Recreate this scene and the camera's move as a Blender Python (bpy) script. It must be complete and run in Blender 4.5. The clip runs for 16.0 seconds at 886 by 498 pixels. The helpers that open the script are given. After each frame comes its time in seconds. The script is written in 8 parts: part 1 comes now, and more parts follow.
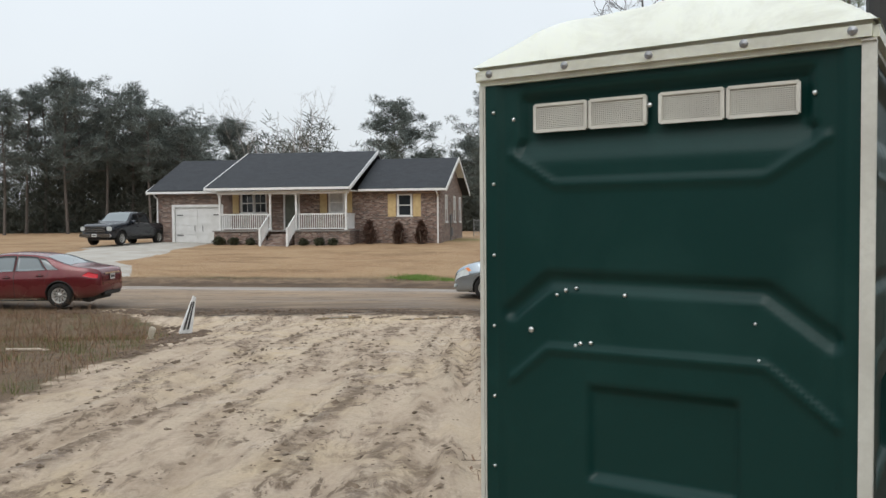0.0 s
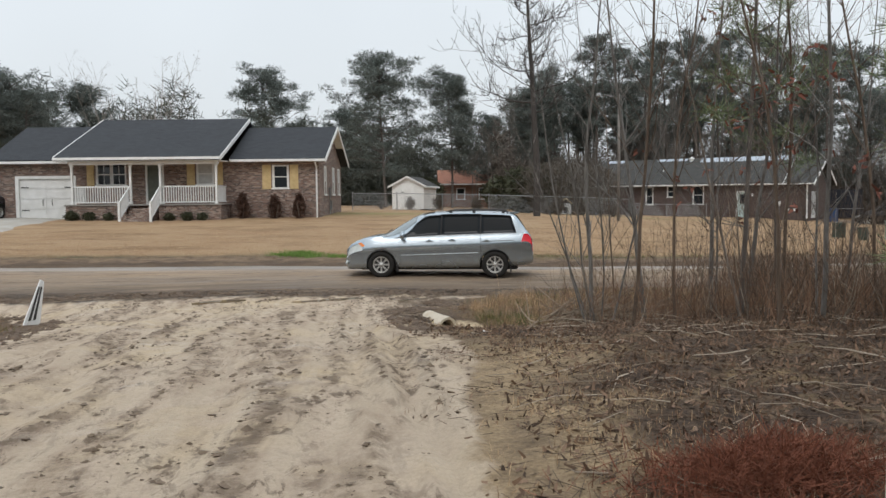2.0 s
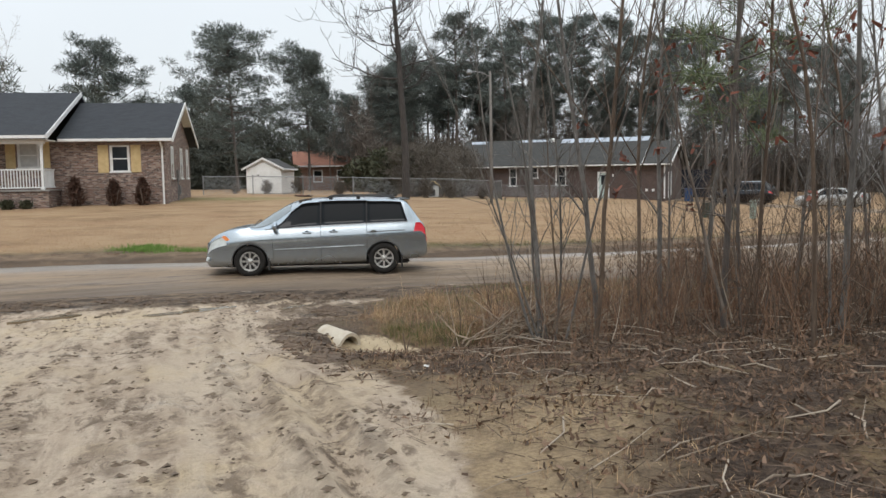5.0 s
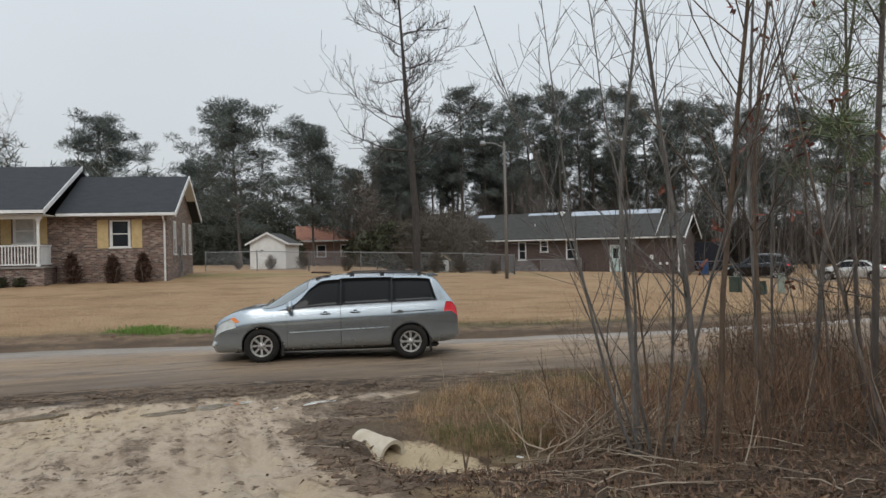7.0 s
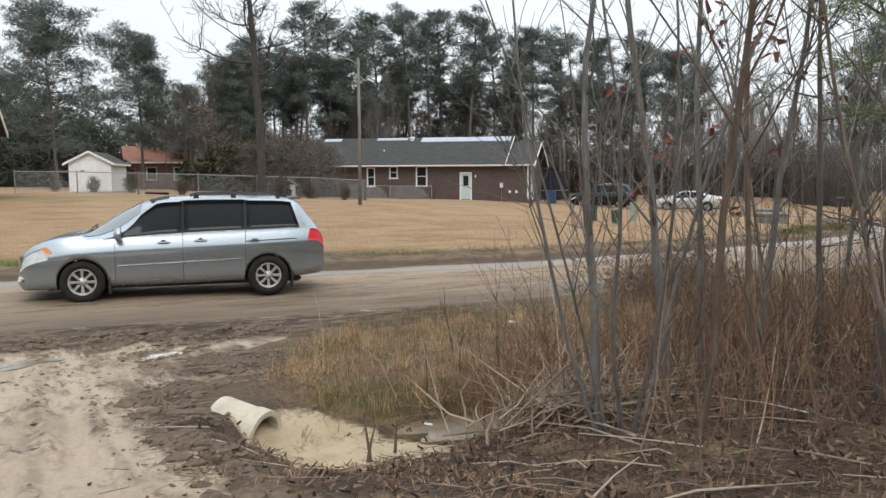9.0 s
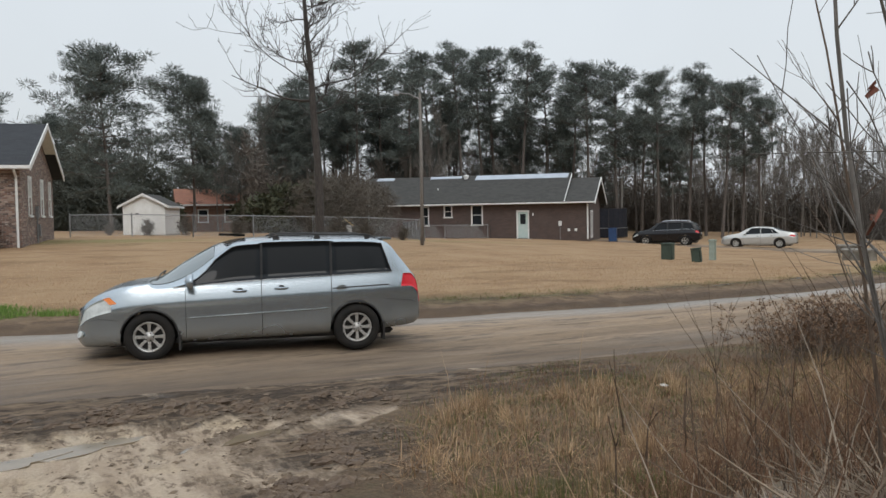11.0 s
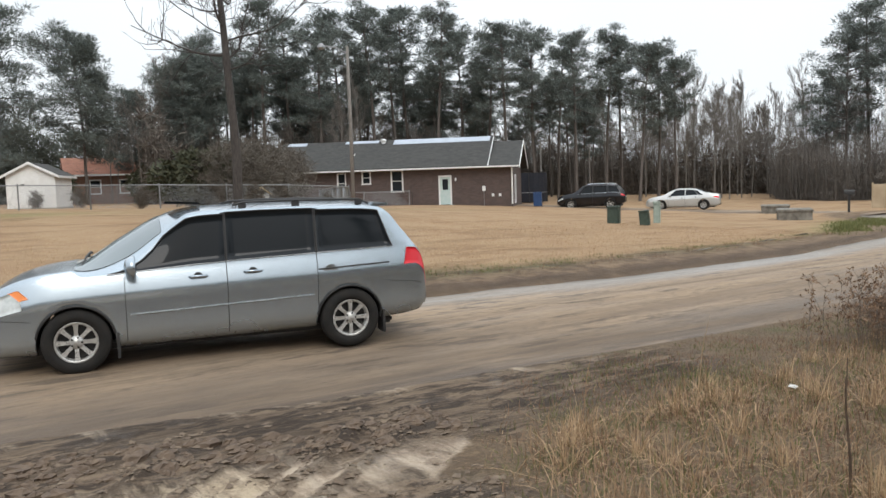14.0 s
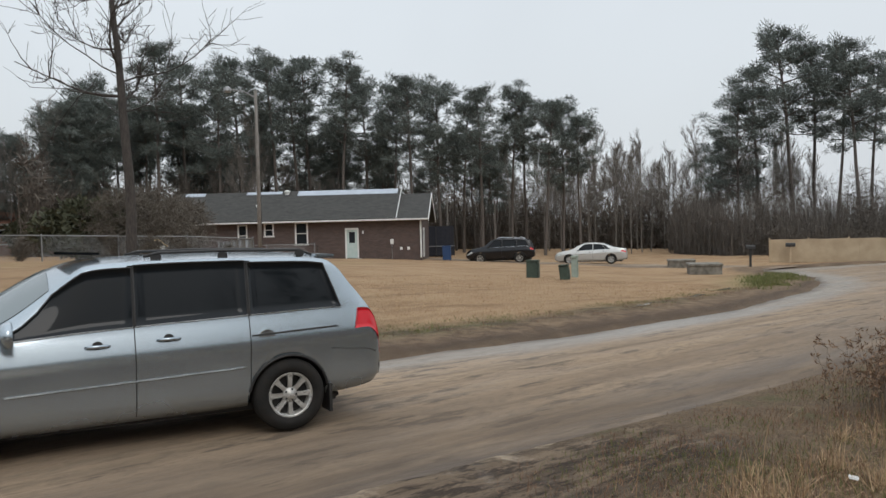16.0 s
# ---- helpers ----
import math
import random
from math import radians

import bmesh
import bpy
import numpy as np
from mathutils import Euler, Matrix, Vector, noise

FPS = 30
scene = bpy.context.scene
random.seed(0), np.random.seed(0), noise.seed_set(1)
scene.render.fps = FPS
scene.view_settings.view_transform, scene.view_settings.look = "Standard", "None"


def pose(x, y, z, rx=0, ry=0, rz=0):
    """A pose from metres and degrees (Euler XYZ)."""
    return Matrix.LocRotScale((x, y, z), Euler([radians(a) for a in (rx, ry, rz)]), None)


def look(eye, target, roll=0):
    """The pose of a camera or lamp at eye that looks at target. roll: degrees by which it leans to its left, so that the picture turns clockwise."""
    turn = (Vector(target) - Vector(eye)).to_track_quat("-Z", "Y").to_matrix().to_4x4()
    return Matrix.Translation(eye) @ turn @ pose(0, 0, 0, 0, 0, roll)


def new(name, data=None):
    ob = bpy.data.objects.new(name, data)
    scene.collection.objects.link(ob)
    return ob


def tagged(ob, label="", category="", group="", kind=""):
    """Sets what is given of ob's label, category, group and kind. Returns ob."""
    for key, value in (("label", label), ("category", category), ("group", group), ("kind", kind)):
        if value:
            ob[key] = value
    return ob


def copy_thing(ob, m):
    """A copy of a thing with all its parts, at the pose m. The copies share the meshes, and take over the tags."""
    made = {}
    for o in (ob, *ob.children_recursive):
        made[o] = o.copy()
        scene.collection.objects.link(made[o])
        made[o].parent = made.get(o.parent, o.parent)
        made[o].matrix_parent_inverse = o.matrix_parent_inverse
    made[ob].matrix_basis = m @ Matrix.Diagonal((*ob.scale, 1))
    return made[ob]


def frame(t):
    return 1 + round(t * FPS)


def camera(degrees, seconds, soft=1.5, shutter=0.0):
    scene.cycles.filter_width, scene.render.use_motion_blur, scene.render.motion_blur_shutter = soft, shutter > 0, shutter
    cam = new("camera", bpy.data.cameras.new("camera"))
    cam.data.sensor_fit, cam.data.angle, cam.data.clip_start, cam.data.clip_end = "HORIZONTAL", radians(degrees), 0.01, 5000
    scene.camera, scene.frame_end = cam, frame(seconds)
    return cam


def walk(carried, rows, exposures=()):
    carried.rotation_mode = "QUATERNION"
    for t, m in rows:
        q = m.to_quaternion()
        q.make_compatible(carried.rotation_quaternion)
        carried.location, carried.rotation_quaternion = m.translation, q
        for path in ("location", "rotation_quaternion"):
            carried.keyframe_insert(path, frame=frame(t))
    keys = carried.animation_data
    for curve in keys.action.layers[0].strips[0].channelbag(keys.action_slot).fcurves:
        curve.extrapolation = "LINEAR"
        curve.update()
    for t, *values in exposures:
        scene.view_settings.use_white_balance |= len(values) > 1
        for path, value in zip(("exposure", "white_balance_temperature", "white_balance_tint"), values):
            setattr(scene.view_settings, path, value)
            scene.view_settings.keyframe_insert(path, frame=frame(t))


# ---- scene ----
cam = camera(57.1, 16.0)
PATH = [
    (0, (-0.036, 0.132, 1.58), (-0.028, 2.131, 1.514), -0.4),
    (0.5, (-0.155, 0.661, 1.541), (-0.21, 2.66, 1.496), 0.6),
    (1, (-0.302, 1.21, 1.513), (-0.366, 3.207, 1.41), 1.0),
    (1.5, (-0.465, 1.73, 1.475), (-0.356, 3.722, 1.327), -0.2),
    (2, (-0.579, 2.118, 1.47), (-0.255, 4.088, 1.34), -0.5),
    (2.5, (-0.714, 2.507, 1.538), (-0.324, 4.468, 1.482), -1.2),
    (3, (-0.734, 3.04, 1.565), (-0.076, 4.928, 1.493), -2.2),
    (5.5, (-0.78, 5.389, 1.511), (-0.114, 7.266, 1.326), -0.7),
    (6, (-0.847, 5.815, 1.531), (-0.374, 7.758, 1.463), -2.3),
    (6.5, (-0.889, 6.316, 1.536), (-0.36, 8.245, 1.54), -1.5),
    (7, (-0.801, 6.913, 1.52), (-0.122, 8.794, 1.523), -1.2),
    (7.5, (-0.707, 7.487, 1.468), (0.206, 9.265, 1.407), 0.7),
    (8, (-0.579, 8.065, 1.451), (0.453, 9.776, 1.351), -0.7),
    (8.5, (-0.572, 8.596, 1.408), (0.405, 10.336, 1.272), -1.0),
    (9, (-0.47, 9.129, 1.39), (0.556, 10.836, 1.211), -0.2),
    (9.5, (-0.45, 9.643, 1.42), (0.538, 11.381, 1.35), -0.2),
    (10, (-0.449, 10.19, 1.409), (0.494, 11.953, 1.344), -0.8),
    (12.5, (-0.498, 12.835, 1.267), (0.448, 14.594, 1.161), -1.0),
    (13, (-0.539, 13.33, 1.274), (0.503, 15.035, 1.176), -0.4),
    (13.5, (-0.454, 13.786, 1.279), (0.759, 15.368, 1.118), -1.2),
    (14, (-0.409, 14.285, 1.259), (0.735, 15.917, 1.093), -1.8),
    (14.5, (-0.326, 14.705, 1.293), (0.899, 16.286, 1.23), -2.4),
    (15, (-0.165, 15.155, 1.307), (1.165, 16.648, 1.3), -2.5),
    (15.5, (-0.122, 15.526, 1.252), (1.202, 17.025, 1.252), -1.4),
    (16, (0.004, 15.96, 1.215), (1.351, 17.439, 1.174), -1.4),
]
walk(cam, [(t, look(eye, target, roll)) for t, eye, target, roll in PATH],
     exposures=[(0.0, 0.22), (0.5, 0.1), (1.0, 0.03), (1.5, 0.14), (2.5, 0.17), (3.0, -0.02), (5.5, 0.34), (6.0, 0.2), (6.5, -0.3), (7.0, -0.08), (7.5, -0.2), (8.0, 0.3), (8.5, 0.2), (9.0, 0.48), (9.5, 0.27), (10.0, 0.0), (12.5, 0.16), (13.5, 0.22), (14.0, 0.52), (14.5, 0.2), (15.0, 0.15), (16.0, 0.03)])

# ---- sky and sun: a bright overcast winter day ----
world = bpy.data.worlds.new("overcast_sky")
scene.world = world
world.use_nodes = True
wn, wl = world.node_tree.nodes, world.node_tree.links
wn.clear()
sky = wn.new("ShaderNodeTexSky")
sky.sky_type = "NISHITA"
sky.sun_disc = False
sky.sun_elevation, sky.sun_rotation = radians(38), radians(200)
sky.air_density, sky.dust_density = 1.6, 4.0
grey = wn.new("ShaderNodeMix")
grey.data_type = "RGBA"
grey.inputs[0].default_value = 0.9
geo = wn.new("ShaderNodeTexCoord")
sep = wn.new("ShaderNodeSeparateXYZ")
ramp = wn.new("ShaderNodeValToRGB")
ramp.color_ramp.elements[0].position, ramp.color_ramp.elements[0].color = 0.0, (6.85, 7.3, 7.75, 1)
ramp.color_ramp.elements[1].position, ramp.color_ramp.elements[1].color = 1.0, (13.7, 14.6, 15.5, 1)
mid = ramp.color_ramp.elements.new(0.35)
mid.color = (7.85, 8.4, 8.95, 1)
cloud = wn.new("ShaderNodeTexNoise")
cloud.inputs["Scale"].default_value, cloud.inputs["Detail"].default_value = 2.2, 4.0
cramp = wn.new("ShaderNodeMapRange")
cramp.inputs["To Min"].default_value, cramp.inputs["To Max"].default_value = 0.9, 1.1
cmul = wn.new("ShaderNodeVectorMath")
cmul.operation = "SCALE"
wback, wout = wn.new("ShaderNodeBackground"), wn.new("ShaderNodeOutputWorld")
wback.inputs["Strength"].default_value = 0.1
wl.new(geo.outputs["Generated"], sep.inputs[0])
wl.new(sep.outputs["Z"], ramp.inputs[0])
wl.new(geo.outputs["Generated"], cloud.inputs["Vector"])
wl.new(cloud.outputs[0], cramp.inputs["Value"])
wl.new(ramp.outputs[0], cmul.inputs[0])
wl.new(cramp.outputs[0], cmul.inputs["Scale"])
wl.new(sky.outputs[0], grey.inputs[6])
wl.new(cmul.outputs[0], grey.inputs[7])
wl.new(grey.outputs[2], wback.inputs["Color"])
wl.new(wback.outputs[0], wout.inputs["Surface"])
sun = new("sun", bpy.data.lights.new("sun", "SUN"))
sun.data.energy, sun.data.angle, sun.data.color = 0.7, radians(30), (1.0, 0.98, 0.95)
sun.matrix_world = look((0, 0, 60), (20, 55, 0))

# ---- helpers of this scene ----


def part(name, bm, material, parent=None, label="", smooth=False):
    """Links a bmesh as one mesh object under a thing or a part."""
    me = bpy.data.meshes.new(name)
    bm.normal_update()
    bm.to_mesh(me)
    bm.free()
    for m in material if isinstance(material, (list, tuple)) else [material]:
        me.materials.append(m)
    if smooth:
        me.polygons.foreach_set("use_smooth", [True] * len(me.polygons))
    ob = new(name, me)
    if parent is not None:
        ob.parent = parent
    if label:
        ob["label"] = label
    return ob


def mesh_part(name, verts, faces, material, parent=None, label="", smooth=False):
    """The same from lists that a formula made."""
    me = bpy.data.meshes.new(name)
    me.from_pydata(verts, [], faces)
    me.update()
    for m in material if isinstance(material, (list, tuple)) else [material]:
        me.materials.append(m)
    if smooth:
        me.polygons.foreach_set("use_smooth", [True] * len(me.polygons))
    ob = new(name, me)
    if parent is not None:
        ob.parent = parent
    if label:
        ob["label"] = label
    return ob


def thing(name, m, label, category, group="", kind=""):
    ob = new(name)
    ob.matrix_world = m
    ob.empty_display_size = 0.2
    return tagged(ob, label, category, group, kind)


def box(bm, x0, x1, y0, y1, z0, z1, bevel=0.0, m=None):
    """A box between limits, its edges rounded by bevel."""
    r = bmesh.ops.create_cube(bm, size=1.0)
    vs = r["verts"]
    for v in vs:
        v.co = Vector((x0 + (x1 - x0) * (v.co.x + 0.5), y0 + (y1 - y0) * (v.co.y + 0.5), z0 + (z1 - z0) * (v.co.z + 0.5)))
        if m is not None:
            v.co = m @ v.co
    if bevel:
        es = {e for v in vs for e in v.link_edges}
        bmesh.ops.bevel(bm, geom=list(es), offset=bevel, segments=2, affect="EDGES", clamp_overlap=True)
    return bm


def boxed(*lim, bevel=0.0, m=None):
    return box(bmesh.new(), *lim, bevel=bevel, m=m)


def prism(bm, pts, axis, a, b):
    """A polygon of two coordinates, drawn out along an axis from a to b."""
    def at(p, w):
        c = list(p)
        c.insert("xyz".index(axis), w)
        return bm.verts.new(c)
    lo, hi = [at(p, a) for p in pts], [at(p, b) for p in pts]
    n = len(pts)
    bm.faces.new(lo)
    bm.faces.new(hi[::-1])
    for i in range(n):
        bm.faces.new((lo[i], hi[i], hi[(i + 1) % n], lo[(i + 1) % n]))
    bmesh.ops.recalc_face_normals(bm, faces=bm.faces[:])
    return bm


def tube(bm, pts, radii, n=8, caps=True):
    """A round bar through points, with a radius at each."""
    rings = []
    for i, p in enumerate(pts):
        p = Vector(p)
        d = (Vector(pts[min(i + 1, len(pts) - 1)]) - Vector(pts[max(i - 1, 0)])).normalized()
        a = d.orthogonal().normalized()
        b = d.cross(a)
        r = radii[i] if isinstance(radii, (list, tuple)) else radii
        rings.append([bm.verts.new(p + r * (math.cos(k * math.tau / n) * a + math.sin(k * math.tau / n) * b)) for k in range(n)])
    for q, w in zip(rings, rings[1:]):
        best = min(range(n), key=lambda s: sum((q[k].co - w[(k + s) % n].co).length for k in range(0, n, max(1, n // 4))))
        for k in range(n):
            bm.faces.new((q[k], q[(k + 1) % n], w[(k + 1 + best) % n], w[(k + best) % n]))
    if caps:
        bm.faces.new(rings[0][::-1])
        bm.faces.new(rings[-1])
    return bm


def lathe(bm, prof, n=24, m=None):
    """A turned shape: rows of radius and height round z."""
    rings = []
    for r, z in prof:
        rings.append([bm.verts.new((r * math.cos(k * math.tau / n), r * math.sin(k * math.tau / n), z)) for k in range(n)])
    for q, w in zip(rings, rings[1:]):
        for k in range(n):
            bm.faces.new((q[k], q[(k + 1) % n], w[(k + 1) % n], w[k]))
    if prof[0][0] > 1e-4:
        bm.faces.new(rings[0][::-1])
    if prof[-1][0] > 1e-4:
        bm.faces.new(rings[-1])
    if m is not None:
        for q in rings:
            for v in q:
                v.co = m @ v.co
    return bm

# ---- materials ----


class Shade:
    """A principled material with short ways to noise, ramps and bump."""

    def __init__(self, name, rough=0.6, metal=0.0, spec=0.5):
        self.m = bpy.data.materials.new(name)
        self.m.use_nodes = True
        self.n, self.l = self.m.node_tree.nodes, self.m.node_tree.links
        self.b = self.n["Principled BSDF"]
        self.b.inputs["Roughness"].default_value, self.b.inputs["Metallic"].default_value = rough, metal
        self.b.inputs["Specular IOR Level"].default_value = spec
        self.where = self.n.new("ShaderNodeTexCoord").outputs["Object"]
        self.height = None

    def put(self, value, socket):
        if hasattr(value, "is_output"):
            self.l.new(value, socket)
        elif hasattr(value, "__len__") and len(value) == 3 and socket.type == "RGBA":
            socket.default_value = (*value, 1)
        else:
            socket.default_value = value

    def stretch(self, sx, sy, sz):
        n = self.n.new("ShaderNodeMapping")
        n.inputs["Scale"].default_value = (sx, sy, sz)
        self.l.new(self.where, n.inputs[0])
        return n.outputs[0]

    def noise(self, scale, detail=4.0, rough=0.6, warp=0.0, at=None):
        n = self.n.new("ShaderNodeTexNoise")
        n.inputs["Scale"].default_value, n.inputs["Detail"].default_value = scale, detail
        n.inputs["Roughness"].default_value, n.inputs["Distortion"].default_value = rough, warp
        self.l.new(at or self.where, n.inputs["Vector"])
        return n.outputs[0]

    def span(self, value, a, b, lo=0.0, hi=1.0):
        n = self.n.new("ShaderNodeMapRange")
        self.put(value, n.inputs[0])
        for k, v in zip((1, 2, 3, 4), (a, b, lo, hi)):
            n.inputs[k].default_value = v
        return n.outputs[0]

    def mix(self, f, a, b, how="MIX"):
        n = self.n.new("ShaderNodeMix")
        n.data_type, n.blend_type = "RGBA", how
        self.put(f, n.inputs[0])
        self.put(a, n.inputs[6])
        self.put(b, n.inputs[7])
        return n.outputs[2]

    def maths(self, how, a, b=0.0):
        n = self.n.new("ShaderNodeMath")
        n.operation = how
        self.put(a, n.inputs[0])
        self.put(b, n.inputs[1])
        return n.outputs[0]

    def attr(self, name):
        n = self.n.new("ShaderNodeAttribute")
        n.attribute_name = name
        return n.outputs["Fac"]

    def each(self):
        return self.n.new("ShaderNodeObjectInfo").outputs["Random"]

    def island(self):
        return self.n.new("ShaderNodeNewGeometry").outputs["Random Per Island"]

    def colour(self, v):
        self.put(v, self.b.inputs["Base Color"])
        return self

    def rough(self, v):
        self.put(v, self.b.inputs["Roughness"])
        return self

    def bump(self, value, strength=0.4, depth=0.01):
        n = self.n.new("ShaderNodeBump")
        n.inputs["Strength"].default_value, n.inputs["Distance"].default_value = strength, depth
        self.l.new(value, n.inputs["Height"])
        if self.height:
            self.l.new(self.height, n.inputs["Normal"])
        self.height = n.outputs[0]
        self.l.new(self.height, self.b.inputs["Normal"])
        return self


def plain(name, a, b=None, scale=6.0, rough=0.6, metal=0.0, bump=0.15, depth=0.004, spec=0.5, fine=60.0):
    """A surface of two close colours, mottled at two scales, with fine relief."""
    s = Shade(name, rough, metal, spec)
    b = b or tuple(0.78 * c for c in a)
    big = s.span(s.noise(scale), 0.35, 0.68)
    small = s.noise(fine, 3.0)
    s.colour(s.mix(s.span(small, 0.35, 0.7, 0.0, 0.35), s.mix(big, a, b), b))
    s.rough(s.span(big, 0, 1, max(0.05, rough - 0.06), min(1.0, rough + 0.08)))
    if bump:
        s.bump(small, bump, depth)
    return s.m


# cars
def car_paint(name, a, metallic=0.6, rough=0.28, dirt=(0.2, 0.15, 0.1), dust=0.12, splashed=0.55, coat=0.5):
    s = Shade(name, rough, metallic)
    sepz = s.n.new("ShaderNodeSeparateXYZ")
    s.l.new(s.where, sepz.inputs[0])
    splash = s.maths("MULTIPLY", s.span(sepz.outputs["Z"], 0.75, 0.15), s.span(s.noise(2.0, 3.0), 0.2, 0.85))
    film = s.span(s.noise(3.0, 5.0), 0.4, 0.8, 0.0, dust)
    f = s.maths("MAXIMUM", s.maths("MULTIPLY", splash, splashed), film)
    s.colour(s.mix(f, a, dirt))
    s.rough(s.span(f, 0.0, 0.6, rough, 0.65))
    s.put(s.span(f, 0.0, 0.6, metallic, 0.05), s.b.inputs["Metallic"])
    s.b.inputs["Coat Weight"].default_value, s.b.inputs["Coat Roughness"].default_value = coat, 0.12
    return s.m


VAN_PAINT = car_paint("silver_blue_paint", (0.385, 0.438, 0.48), 0.84, 0.21, (0.2, 0.17, 0.13), 0.03, 0.22, 0.4)
RED_PAINT = car_paint("maroon_paint", (0.12, 0.008, 0.014), 0.25, 0.22)
SEDAN_PAINT = car_paint("silver_paint", (0.58, 0.58, 0.56), 0.5)
BLACK_PAINT = car_paint("black_paint", (0.005, 0.006, 0.009), 0.1, 0.2, (0.1, 0.08, 0.06), 0.02, 0.3, 0.1)
TRUCK_PAINT = car_paint("dark_blue_paint", (0.007, 0.011, 0.018), 0.2, 0.22, (0.1, 0.08, 0.06), 0.03)
WHITE_PAINT_CAR = car_paint("white_car_paint", (0.7, 0.7, 0.68), 0.0)
TINTED = Shade("tinted_glass", 0.04, 0.0, 0.22).colour((0.008, 0.010, 0.012)).m
PALE_GLASS = Shade("windscreen_glass", 0.05, 0.0, 0.8).colour((0.16, 0.19, 0.2)).m
RUBBER = plain("tyre_rubber", (0.012, 0.012, 0.012), (0.026, 0.023, 0.02), 8, 0.85, spec=0.25)
DARK_TRIM = plain("black_plastic_trim", (0.014, 0.014, 0.015), (0.03, 0.028, 0.026), 8, 0.55)
ALLOY = plain("alloy_wheel_metal", (0.56, 0.56, 0.54), (0.36, 0.34, 0.31), 10, 0.3, 0.45, 0.05)
CHROME = plain("chrome", (0.75, 0.76, 0.77), None, 12, 0.12, 1.0, 0.0)
TAIL = Shade("red_lamp_plastic", 0.12).colour((0.58, 0.012, 0.022)).m
AMBER = Shade("amber_lamp_plastic", 0.15).colour((0.75, 0.22, 0.05)).m
LAMP = plain("headlamp_plastic", (0.62, 0.64, 0.62), (0.45, 0.47, 0.46), 14, 0.12, 0.1, 0.0)
PLATE = plain("plate_white", (0.6, 0.6, 0.58), None, 20, 0.4)

# buildings


def brick(name, reds, mortar, pale=0.0, scale=1.0):
    s = Shade(name, 0.88)
    n = s.n.new("ShaderNodeTexBrick")
    m = s.n.new("ShaderNodeMapping")
    sp = s.n.new("ShaderNodeSeparateXYZ")
    cb = s.n.new("ShaderNodeCombineXYZ")
    s.l.new(s.where, sp.inputs[0])
    s.l.new(s.maths("ADD", sp.outputs[0], sp.outputs[1]), cb.inputs[0])
    s.l.new(sp.outputs[2], cb.inputs[1])
    n.inputs["Scale"].default_value = 1.0
    n.inputs["Brick Width"].default_value, n.inputs["Row Height"].default_value, n.inputs["Mortar Size"].default_value = 0.215 * scale, 0.075 * scale, 0.008
    n.inputs["Bias"].default_value = 0.0
    s.put((0, 0, 0), n.inputs["Color1"])
    s.put((1, 1, 1), n.inputs["Color2"])
    s.put((0.5, 0.5, 0.5), n.inputs["Mortar"])
    s.l.new(cb.outputs[0], n.inputs["Vector"])
    s.n.remove(m)
    pick = n.outputs["Color"]
    ramp = s.n.new("ShaderNodeValToRGB")
    ramp.color_ramp.interpolation = "CONSTANT"
    stops = list(reds)
    for k, c in enumerate(stops):
        e = ramp.color_ramp.elements[k] if k < 2 else ramp.color_ramp.elements.new(0.5)
        e.color = (*c, 1)
    for k in range(len(stops)):
        ramp.color_ramp.elements[k].position = k / len(stops)
    s.l.new(pick, ramp.inputs[0])
    stain = s.span(s.noise(1.3, 5.0), 0.35, 0.7, 0.0, 0.4)
    body = s.mix(stain, ramp.outputs[0], (0.09, 0.06, 0.05))
    if pale:
        body = s.mix(s.span(s.noise(3.2, 3.0, 0.5, 0.0, s.stretch(1.6, 1.6, 9.0)), 0.60, 0.66, 0.0, pale), body, (0.5, 0.45, 0.4))
    s.colour(s.mix(n.outputs["Fac"], body, mortar))
    s.bump(s.maths("SUBTRACT", 1.0, n.outputs["Fac"]), 0.6, 0.008)
    s.bump(s.noise(70.0), 0.2, 0.004)
    return s.m


BRICK_MIXED = brick("mixed_red_brick", [(0.14, 0.082, 0.064), (0.22, 0.125, 0.095), (0.10, 0.066, 0.056), (0.34, 0.245, 0.195), (0.18, 0.105, 0.08)], (0.27, 0.24, 0.21), 0.75)
BRICK_DARK = brick("dark_brown_brick", [(0.082, 0.054, 0.048), (0.105, 0.069, 0.059), (0.066, 0.044, 0.041)], (0.115, 0.10, 0.09))
BRICK_TAN = brick("orange_brick", [(0.27, 0.13, 0.09), (0.22, 0.10, 0.07), (0.3, 0.16, 0.11)], (0.3, 0.26, 0.22))


def shingles(name, a, b):
    s = Shade(name, 0.92)
    n = s.n.new("ShaderNodeTexBrick")
    n.inputs["Scale"].default_value = 1.0
    n.inputs["Brick Width"].default_value, n.inputs["Row Height"].default_value, n.inputs["Mortar Size"].default_value = 0.3, 0.14, 0.006
    s.put(a, n.inputs["Color1"])
    s.put(b, n.inputs["Color2"])
    s.put(tuple(0.5 * c for c in b), n.inputs["Mortar"])
    s.l.new(s.where, n.inputs["Vector"])
    streak = s.span(s.noise(1.2, 5.0), 0.4, 0.75, 0.0, 0.45)
    s.colour(s.mix(streak, n.outputs["Color"], tuple(1.5 * c for c in a)))
    s.bump(n.outputs["Fac"], 0.3, 0.01)
    s.bump(s.noise(150.0), 0.4, 0.004)
    return s.m


